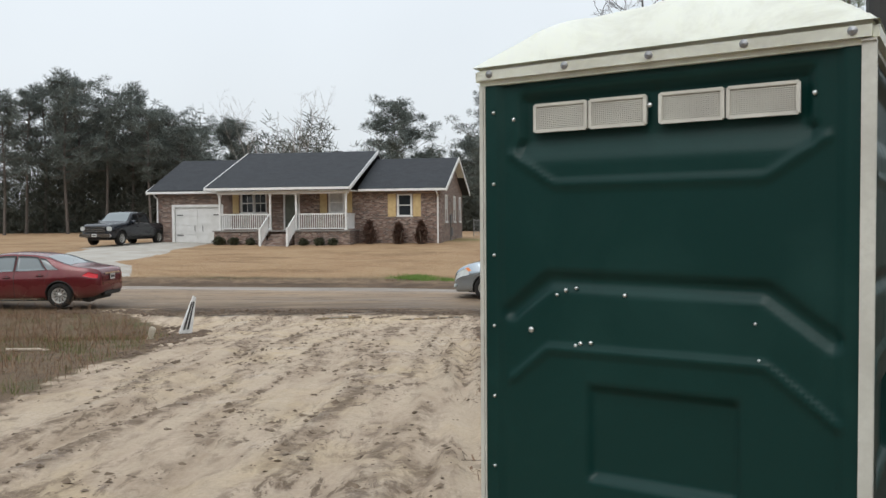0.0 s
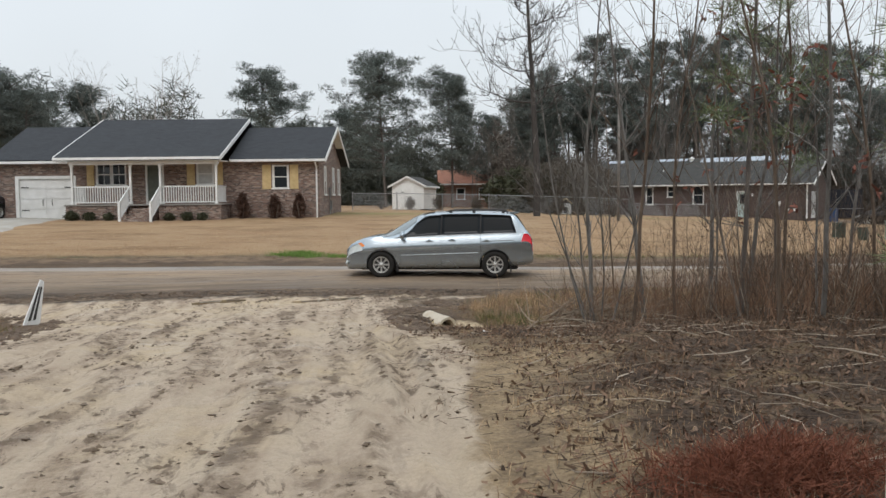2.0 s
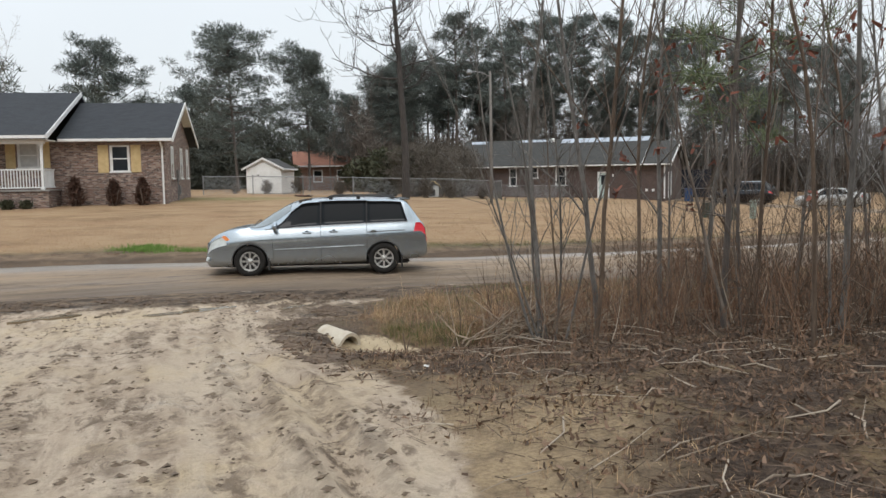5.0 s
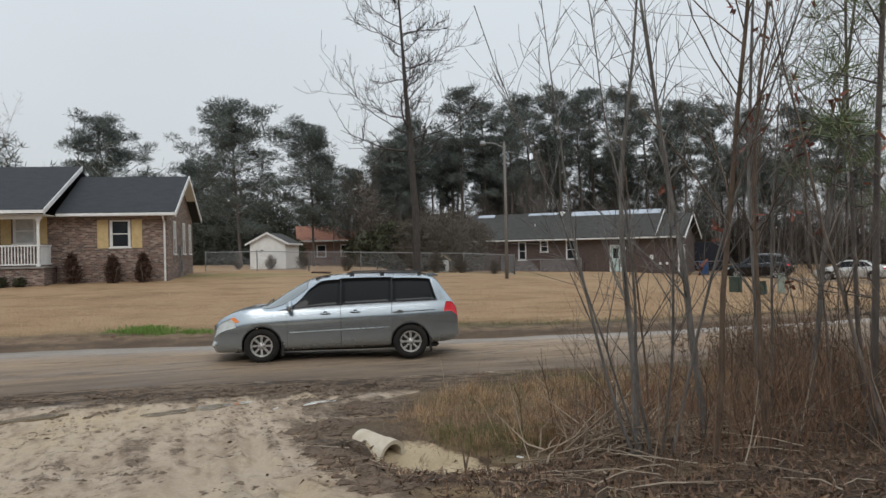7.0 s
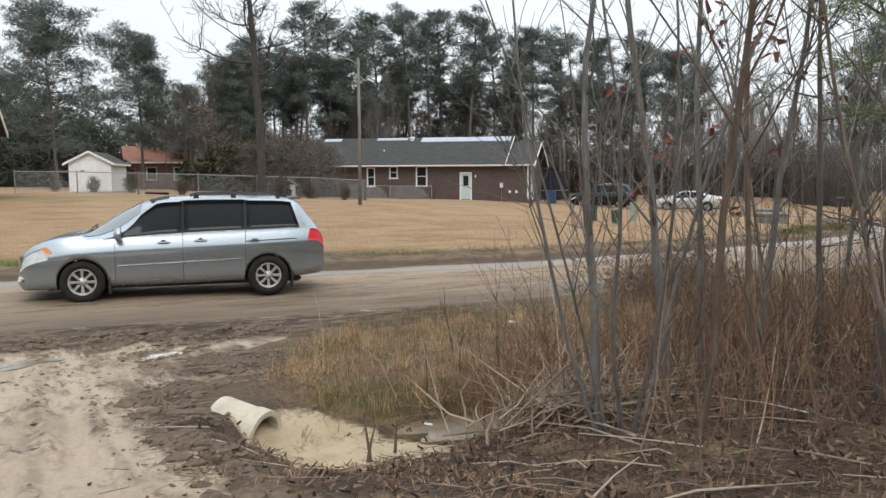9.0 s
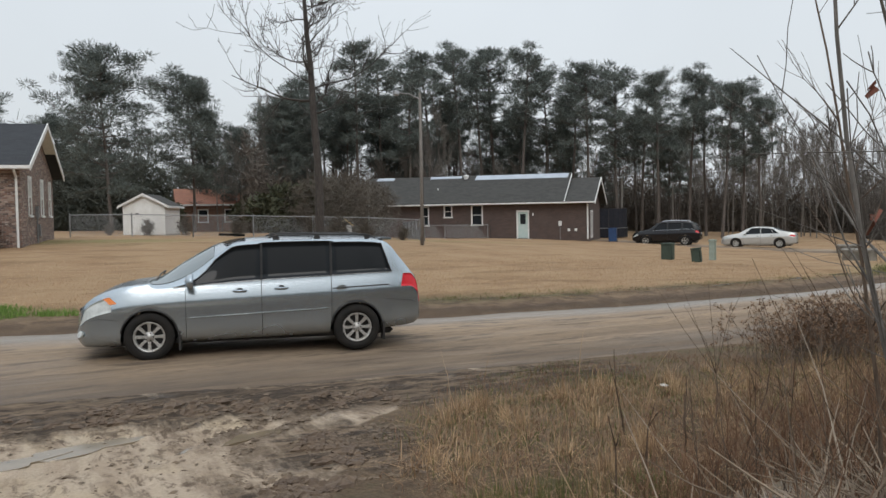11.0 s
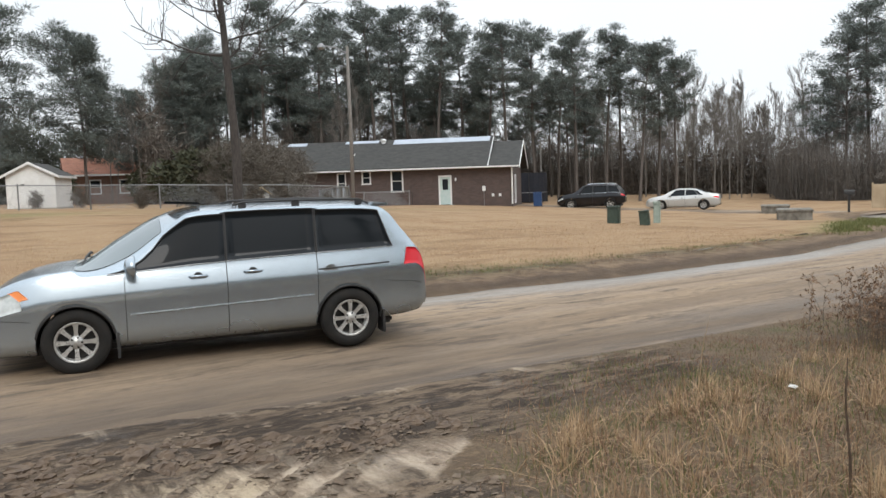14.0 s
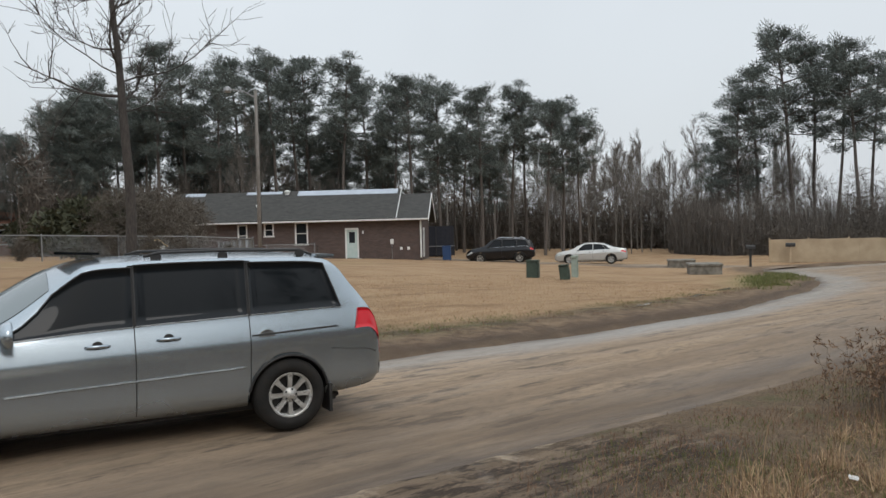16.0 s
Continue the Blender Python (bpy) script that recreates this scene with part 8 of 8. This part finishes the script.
for (x, y), z in zip(P, Z):
    s = rng.uniform(0.004, 0.013) * rng.choice([0.6, 0.8, 1, 2.2]) * (0.95 if y > 17.5 else 1.0)
    o = len(V)
    q = rng.normal(size=(6, 3)) * 0.25 * s
    for d, e in zip(((1, 0, 0), (0, 1, 0), (-1, 0, 0), (0, -1, 0), (0, 0, 0.7), (0, 0, -0.5)), q):
        V.append((x + d[0] * s * 1.5 + e[0], y + d[1] * s * 1.2 + e[1], z + 0.2 * s + d[2] * s * 0.8 + e[2]))
    F += [(o, o + 1, o + 4), (o + 1, o + 2, o + 4), (o + 2, o + 3, o + 4), (o + 3, o, o + 4), (o + 1, o, o + 5), (o + 2, o + 1, o + 5), (o + 3, o + 2, o + 5), (o, o + 3, o + 5)]
stuff("mud_clods", V, F, plain("dark_mud", (0.10, 0.07, 0.048), (0.2, 0.15, 0.105), 9, 0.9), "dark clods of mud strewn over the lane", "mud")

# torn lumps of mud along the lane's mouth and its ditch side
P = np.r_[scatter(900, -10.0, 3.4, 18.6, 21.6, lambda x, y: (np.abs(y - road_near(x) + 0.95 - 0.35 * lumps(x, y, 2.5, 62)) < 0.42) & ((x < -3.0) | (x > 0.2) | (rng.uniform(0, 1, len(x)) < 0.3))),
          scatter(500, 0.7, 2.1, 13.0, 18.4, lambda x, y: (np.abs(x - lane_right(y) + 0.05) < 0.35) & (lumps(x, y, 0.9, 63) > -0.1) & (silt_bowl(x, y) < 0.3)),
          scatter(260, -6.5, -4.6, 12.0, 20.5, lambda x, y: np.abs(x - lane_left(y)) < 0.4)]
Z = height(P[:, 0], P[:, 1])
V, F = [], []
for (x, y), z in zip(P, Z):
    s = rng.uniform(0.018, 0.05) * rng.choice([0.7, 1, 1, 1.5])
    o, m = len(V), 7
    turn = rng.uniform(0, math.tau)
    for lev, (rr, zz) in enumerate(((1.0, -0.25), (0.85, 0.3), (0.4, 0.62))):
        for k in range(m):
            a, w = turn + k * math.tau / m + 0.3 * lev, rr * s * rng.uniform(0.7, 1.35)
            V.append((x + 1.5 * w * math.cos(a), y + w * math.sin(a), z + s * zz * rng.uniform(0.7, 1.3)))
    for lev in range(2):
        F += [(o + lev * m + k, o + lev * m + (k + 1) % m, o + (lev + 1) * m + (k + 1) % m, o + (lev + 1) * m + k) for k in range(m)]
    F.append(tuple(o + 2 * m + k for k in range(m)))
stuff("mud_lumps", V, F, plain("torn_dark_mud", (0.075, 0.05, 0.034), (0.15, 0.105, 0.07), 9, 0.8, bump=0.6, depth=0.01), "torn lumps of dark mud thrown up by wheels", "mud")

# ---- unseen woods added behind the lane, to close it and darken reflections ----
unseen_pine = pine(29, 15.5, 0.4, 3.0, "unseen dark pine added behind the lane for reflections", dense=0.9, leaf=(0.6, 0.16), tufts=10)
for k in range(44):
    a = radians(165 + 178 * k / 43)
    r = 46 + rng.uniform(0, 16)
    plant(unseen_pine, r * math.cos(a) - 2, 8 + 0.9 * r * math.sin(a), rng.uniform(0, 360), rng.uniform(0.8, 1.05))
undergrowth("undergrowth", [(-60, 20), (-52, -6), (-40, -24), (-20, -36), (0, -40), (20, -38), (42, -24), (56, -8)], 10, 8000, 6.0, "unseen dark brush added behind the lane to close off low sky", BRUSH_DARK, 1.2)

# ---- small things ----


def light_pole():
    t = thing("street_light", pose(15.8, 43.7, high(15.8, 43.7)), "weathered wooden pole with a lamp arm on the lawn", "street light")
    part("pole", tube(bmesh.new(), [(0, 0, -0.4), (0.02, 0, 3.5), (0.0, 0, 6.75)], [0.085, 0.072, 0.06], 12), POLE_WOOD, t, smooth=True)
    a = tube(bmesh.new(), [(0, 0, 6.45), (-0.45, 0.1, 6.68), (-0.95, 0.2, 6.72)], 0.025, 8)
    arm = part("lamp_arm", a, GALV, t)
    part("lamp_head", lathe(bmesh.new(), [(0.05, 0.1), (0.12, 0.05), (0.15, -0.06), (0.13, -0.12), (0.001, -0.15)], 16, pose(-1.05, 0.22, 6.72)), GALV, arm)
    part("service_wire", tube(bmesh.new(), [(0.09, 0, 0.2), (0.10, 0, 3.0), (0.09, 0, 6.3)], 0.012, 6), DARK_TRIM, t)


light_pole()


def thin_pole(x, y, h, label):
    t = thing("utility_pole", pose(x, y, high(x, y)), label, "pole")
    part("pole", tube(bmesh.new(), [(0, 0, -0.3), (0, 0, h)], [0.09, 0.06], 8), POLE_WOOD, t)
    part("lamp", boxed(-0.35, 0.1, -0.07, 0.07, h - 0.12, h, bevel=0.03), GALV, t)


thin_pole(55.5, 69.5, 5.2, "thin pale pole with a small lamp by the wood")
thin_pole(48.0, 68.0, 5.4, "grey pole with a lamp behind the parked cars")


def chain_fence(name_label, pts, h=1.15):
    t = thing("chain_link_fence", pose(0, 0, 0), name_label, "fence")
    wire_v, wire_f = [], []
    for (xa, ya), (xb, yb) in zip(pts, pts[1:]):
        L = math.hypot(xb - xa, yb - ya)
        n = max(1, round(L / 2.8))
        P = [(xa + (xb - xa) * k / n, ya + (yb - ya) * k / n) for k in range(n + 1)]
        Q = [(x, y, high(x, y)) for x, y in P]
        for x, y, z in Q:
            post = part("post", tube(bmesh.new(), [(x, y, z - 0.3), (x, y, z + h + 0.04)], 0.032, 8), GALV, t)
            part("post_cap", lathe(bmesh.new(), [(0.036, 0), (0.036, 0.03), (0.001, 0.06)], 8, pose(x, y, z + h + 0.03)), GALV, post)
        for a, b in zip(Q, Q[1:]):
            part("top_rail", tube(bmesh.new(), [(a[0], a[1], a[2] + h), (b[0], b[1], b[2] + h)], 0.024, 6), GALV, t)
            m = 44
            for k in range(m):
                for s in (1, -1):
                    f0 = k / m
                    f1 = f0 + s * h / math.hypot(b[0] - a[0], b[1] - a[1]) * 0.85
                    g1 = min(1, max(0, f1))
                    top = (g1 - f0) / (f1 - f0)
                    p = [a[i] + (b[i] - a[i]) * f0 for i in range(3)]
                    q = [a[i] + (b[i] - a[i]) * g1 for i in range(3)]
                    o = len(wire_v)
                    for c, zz in ((p, 0.04), (q, 0.04 + (h - 0.05) * top)):
                        wire_v += [(c[0], c[1], c[2] + zz), (c[0] + 0.006, c[1], c[2] + zz + 0.004), (c[0], c[1] + 0.006, c[2] + zz)]
                    wire_f += [(o, o + 1, o + 4, o + 3), (o + 1, o + 2, o + 5, o + 4), (o + 2, o, o + 3, o + 5)]
    w = mesh_part("wire_mesh", wire_v, wire_f, GALV, t)
    w["kind"] = "stuff"


chain_fence("grey chain-link fence along the lawn", [(2.4, 58.0), (8.2, 55.6), (14.0, 53.2), (19.6, 51.0)])
chain_fence("low chain-link fence in front of the brown house", [(25.6, 66.4), (30.2, 61.8)], 1.0)
chain_fence("chain-link fence beside the brown house", [(19.6, 51.0), (25.6, 66.4)], 1.15)


def utility_box(x, y, w, h, lean, material, label, name="utility_box"):
    t = thing(name, pose(x, y, high(x, y) - 0.03, lean, 0, 30), label, "utility box")
    part("cabinet", boxed(-w / 2, w / 2, -w / 2, w / 2, 0, h * 0.9, bevel=0.03), material, t)
    part("lid", boxed(-w / 2 - 0.025, w / 2 + 0.025, -w / 2 - 0.025, w / 2 + 0.025, h * 0.88, h, bevel=0.025), material, t)
    part("door_panel", boxed(-w / 2 + 0.05, w / 2 - 0.05, -w / 2 - 0.014, -w / 2 - 0.002, 0.08, h * 0.8, bevel=0.006), material, t)


utility_box(24.55, 37.6, 0.46, 0.75, 0, BOX_GREEN, "green metal utility cabinet on the lawn")
utility_box(24.85, 36.2, 0.36, 0.62, -6, BOX_GREEN, "leaning dark green utility pedestal")
utility_box(27.2, 37.6, 0.26, 0.95, 0, PALE_BOX, "pale green plastic cable pedestal")


STAINED = plain("stained_drain_concrete", (0.26, 0.24, 0.205), (0.10, 0.09, 0.075), 3.0, 0.9)


def basin(x, y, turn, label):
    t = thing("catch_basin", pose(x, y, high(x, y) - 0.12, 0, 0, turn), label, "catch basin")
    for k, (a, b, c, d) in enumerate(((-0.95, -0.75, -0.75, 0.75), (0.75, 0.95, -0.75, 0.75), (-0.75, 0.75, 0.55, 0.75), (-0.75, -0.2, -0.75, -0.55), (0.2, 0.75, -0.75, -0.55))):
        part("wall_block", boxed(a, b, c, d, 0, 0.5, bevel=0.015), STAINED, t)
    part("cover_slab", boxed(-1.0, 1.0, -0.8, 0.8, 0.5, 0.62, bevel=0.03), STAINED, t)


basin(36.4, 36.9, 35, "concrete catch basin with a thick slab lid")
basin(44.3, 43.0, 35, "second concrete drain box at the street corner")


def mailbox(x, y, turn, label, material):
    t = thing("mailbox", pose(x, y, high(x, y), 0, 0, turn), label, "mailbox")
    part("post", boxed(-0.06, 0.06, -0.06, 0.06, -0.3, 1.05, bevel=0.008), material, t)
    bm = bmesh.new()
    arc = [(-0.11, 1.05), (0.11, 1.05)] + [(0.11 * math.cos(a), 1.2 + 0.11 * math.sin(a)) for a in np.linspace(0, math.pi, 9)]
    prism(bm, arc, "y", -0.28, 0.28)
    b = part("box", bm, DARK_TRIM, t)
    part("door", boxed(-0.1, 0.1, -0.292, -0.281, 1.06, 1.28, bevel=0.004), DARK_TRIM, b)
    part("flag", boxed(0.112, 0.122, -0.1, 0.06, 1.2, 1.26), TAIL, b)


mailbox(46.6, 39.7, 40, "black mailbox on a dark wooden post at the corner", DARK_TRIM)
mailbox(52.6, 40.0, 40, "mailbox on a pale post before the tan fence", TAN_PANEL)


def tan_fence():
    t = thing("board_fence", pose(0, 0, 0), "tall tan board fence along the far street side", "fence")
    pts = [(52.4, 41.3), (56.5, 33.4), (64, 31.5)]
    for (xa, ya), (xb, yb) in zip(pts, pts[1:]):
        n = max(1, round(math.hypot(xb - xa, yb - ya) / 0.6))
        yaw = math.degrees(math.atan2(yb - ya, xb - xa))
        for k in range(n):
            x, y = xa + (xb - xa) * k / n, ya + (yb - ya) * k / n
            z = -1.28
            part("panel", boxed(0, 0.592, -0.012 - 0.004 * (k % 2), 0.02, 0, 1.52 + 0.012 * math.sin(k * 2.1), bevel=0.004, m=pose(x, y, z - 0.04, 0, 0, yaw)), TAN_PANEL, t)
        for k in range(n // 4 + 1):
            f = min(1, 4 * k / n)
            x, y = xa + (xb - xa) * f, ya + (yb - ya) * f
            part("post", boxed(-0.05, 0.05, 0.022, 0.12, -0.3, 1.6, bevel=0.008, m=pose(x, y, -1.3, 0, 0, yaw)), TAN_PANEL, t)


tan_fence()


def wheelie_bin(x, y):
    t = thing("wheeled_bin", pose(x, y, high(x, y), 0, 0, -45), "blue wheeled rubbish bin beside the house", "bin")
    bm = bmesh.new()
    prism(bm, [(-0.24, 0.06), (0.24, 0.06), (0.31, 0.95), (-0.31, 0.95)], "x", -0.28, 0.28)
    part("tub", bm, BIN_BLUE, t)
    part("lid", boxed(-0.31, 0.31, -0.34, 0.36, 0.955, 1.03, bevel=0.03), BIN_BLUE, t)
    for s in (-0.3, 0.25):
        part("wheel", lathe(bmesh.new(), [(0.1, 0), (0.1, 0.05)], 14, pose(s, 0.24, 0.1, 0, 90)), RUBBER, t)
    part("handle", tube(bmesh.new(), [(-0.25, 0.4, 0.93), (0.25, 0.4, 0.93)], 0.02, 8), BIN_BLUE, t)


wheelie_bin(38.0, 57.3)


def trampoline(x, y):
    t = thing("netted_trampoline", pose(x, y, high(x, y)), "dark netted trampoline behind the parked cars", "trampoline")
    n = 16
    part("mat", lathe(bmesh.new(), [(1.9, 0.82), (1.9, 0.86), (0.001, 0.87)], 24), NET_BLACK, t)
    part("frame", tube(bmesh.new(), [(2.0 * math.cos(a), 2.0 * math.sin(a), 0.84) for a in np.linspace(0, math.tau, 25)], 0.03, 6), GALV, t)
    part("skirt", lathe(bmesh.new(), [(1.98, 0.05), (1.99, 0.83), (1.97, 0.83), (1.96, 0.05), (1.98, 0.05)], 24), NET_BLACK, t)
    part("net", lathe(bmesh.new(), [(1.95, 0.88), (1.93, 2.5), (1.92, 2.5), (1.94, 0.88), (1.95, 0.88)], 24), NET_BLACK, t)
    for k in range(6):
        a = math.tau * k / 6
        part("pole", tube(bmesh.new(), [(2.04 * math.cos(a), 2.04 * math.sin(a), 0), (2.04 * math.cos(a), 2.04 * math.sin(a), 2.6)], 0.028, 6), DARK_TRIM, t)


trampoline(45.6, 67.5)


def far_white_house(x, y, turn):
    t = thing("white_cottage", pose(x, y, high(x, y), 0, 0, turn), "small white house glimpsed between the trees", "house")
    part("wall", boxed(0, 6, 0, 5, -0.3, 2.5), SIDING, t)
    bm = bmesh.new()
    gable_roof(bm, -0.4, 6.4, -0.4, 5.4, 2.55, 3.9, 2.5)
    part("roof", bm, ROOF_GREY, t)
    for k in range(3):
        sash_window(t, 0.7 + 1.9 * k, 1.7 + 1.9 * k, 0.8, 2.1, -0.003)


far_white_house(75.0, 86.0, -35)


def pump_house(x, y):
    t = thing("doghouse", pose(x, y, high(x, y), 0, 0, -20), "small tan doghouse with a pitched roof at the fence", "doghouse")
    part("wall", boxed(-0.35, 0.35, -0.4, 0.4, 0.05, 0.75, bevel=0.01), CURTAIN, t)
    bm = bmesh.new()
    prism(bm, [(-0.48, 0.72), (0, 1.12), (0.48, 0.72), (0.48, 0.68), (0, 1.06), (-0.48, 0.68)], "y", -0.48, 0.48)
    part("roof", bm, SHUTTER, t)
    # No hole: a dark plate on the wall stands for the shaded inside.
    part("opening", boxed(-0.14, 0.14, -0.412, -0.401, 0.1, 0.52, bevel=0.004), DARK_TRIM, t)


pump_house(16.4, 54.6)


def culvert():
    """Concrete pipe under the lane, its flared mouth in the ditch."""
    z = -0.86
    t = thing("culvert_pipe", pose(1.55, 15.92, z - 0.11, 0, 9, -58), "mud-stained broken concrete culvert pipe in the ditch", "culvert")
    prof = [(0.20, -0.24), (0.20, 0.10), (0.212, 0.13), (0.212, 0.26), (0.165, 0.26), (0.16, -0.24)]
    part("pipe", lathe(bmesh.new(), prof + [prof[0]], 28, pose(0, 0, 0.22, 0, 90)), SANDY_CONCRETE, t, smooth=False)
    for k, (x, y, zz, sx, sy, sz, a, b) in enumerate(((0.75, 0.15, 0.06, 0.42, 0.28, 0.07, 14, 20), (1.15, -0.12, 0.0, 0.5, 0.3, 0.08, -8, -30), (0.62, -0.35, 0.02, 0.35, 0.22, 0.06, 6, 55), (1.75, 0.2, -0.03, 0.36, 0.24, 0.06, 10, 10))):
        part("broken_slab", boxed(-sx / 2, sx / 2, -sy / 2, sy / 2, -sz / 2, sz / 2, bevel=0.02, m=pose(x, y, zz - 0.02, a, 4, b)), SANDY_CONCRETE, t)


culvert()

WATER = Shade("muddy_water", 0.06, 0.0, 0.5)
WATER.colour(WATER.mix(WATER.span(WATER.noise(1.6, 4.0), 0.35, 0.65), (0.24, 0.185, 0.12), (0.15, 0.115, 0.075)))
WATER.bump(WATER.noise(9.0, 3.0), 0.05, 0.01)


def pool(name, x, y, a, b, z, turn, seed, label):
    n = 40
    pts = []
    for k in range(n):
        w = math.tau * k / n
        r = 1 + 0.18 * math.sin(3 * w + seed) + 0.12 * math.sin(5 * w + 2 * seed) + 0.07 * math.sin(9 * w + seed)
        pts.append((a * r * math.cos(w), b * r * math.sin(w)))
    bm = bmesh.new()
    prism(bm, pts, "z", -0.05, 0.0)
    for v in bm.verts:
        v.co = pose(x, y, z, 0, 0, turn) @ v.co
    tagged(part(name, bm, WATER.m), label, "water", kind="structure")


pool("water", 3.6, 15.35, 0.8, 0.36, high(3.5, 15.2) + 0.04, 8, 1.0, "shallow milky brown water standing in the ditch")
pool("water", 5.2, 15.45, 1.3, 0.3, high(5.0, 15.4) + 0.05, 8, 2.0, "shallow brown ditch water below the bank")
for x, y, a, b, s in ((-0.55, 18.75, 0.42, 0.14, 1), (0.05, 18.95, 0.5, 0.16, 2), (1.25, 18.55, 0.5, 0.12, 3), (-2.4, 19.2, 0.5, 0.13, 4)):
    pool("water", x, y, a, b, high(x, y) + 0.012, 18, s, "small milky puddle in the muddy lane")
for x, y, a, b, s in ((20.4, 28.0, 0.9, 0.12, 5), (24.2, 29.2, 0.8, 0.13, 6), (16.8, 27.3, 0.7, 0.1, 7)):
    pool("water", x, y, a, b, high(x, y) + 0.012, 14, s, "thin line of water in the roadside gutter")


def yard_sign(x, y):
    t = thing("yard_sign", pose(x, y, high(x, y), 0, 0, 62), "leaning white and dark striped marker sign at the lane's mouth", "sign")
    bm = bmesh.new()
    prism(bm, [(-0.28, 0.06), (0.10, 0.02), (0.24, 0.80), (0.16, 0.84)], "y", -0.012, 0.012)
    p = part("panel", bm, WHITE, t)
    for k in range(2):
        bm = bmesh.new()
        o = 0.11 * k
        prism(bm, [(-0.17 + o, 0.12), (-0.11 + o, 0.12), (0.13 + 0.5 * o, 0.70), (0.10 + 0.5 * o, 0.72)], "y", -0.018, -0.0125)
        part("stripe", bm, DARK_TRIM, p)
    part("stake", tube(bmesh.new(), [(0.0, 0.03, -0.3), (0.12, 0.03, 0.6)], 0.014, 6), GALV, t)


yard_sign(-5.55, 17.9)


def scrap(name, x, y, z, sx, sy, sz, rot, material, label, category):
    m = pose(x, y, high(x, y) + z, *rot)
    bm = boxed(-sx / 2, sx / 2, -sy / 2, sy / 2, 0, sz, bevel=min(sx, sy, sz) * 0.25)
    for v in bm.verts:
        v.co.x += 0.12 * sx * math.sin(9 * v.co.z / max(sz, 0.05))
        v.co = m @ v.co
    tagged(part(name, bm, material), label, category)


scrap("stone_block", -5.7, 15.9, -0.05, 0.12, 0.10, 0.30, (6, 14, 20), SANDY_CONCRETE, "pale broken post stub at the lane's edge", "stone")
scrap("plank", -6.9, 13.6, 0.01, 0.55, 0.12, 0.03, (3, 2, 12), STICK, "pale broken board lying on the verge", "board")
scrap("plank", -7.9, 12.9, 0.01, 0.5, 0.1, 0.03, (2, 0, -8), STICK, "pale weathered board on the grass", "board")
scrap("drink_cup", 3.95, 14.75, 0.10, 0.13, 0.10, 0.10, (60, 10, 30), WHITE, "crumpled white cup thrown into the ditch", "litter")
scrap("paper_scrap", 3.2, 15.5, 0.04, 0.12, 0.08, 0.012, (8, 12, 50), WHITE, "scrap of white paper in the grass", "litter")
scrap("paper_scrap", 6.2, 18.35, 0.04, 0.10, 0.07, 0.012, (10, 6, 20), WHITE, "white paper scrap in the roadside grass", "litter")
scrap("paper_scrap", 1.55, 11.9, 0.02, 0.06, 0.05, 0.012, (8, 12, 50), WHITE, "tiny white wrapper on the ground", "litter")
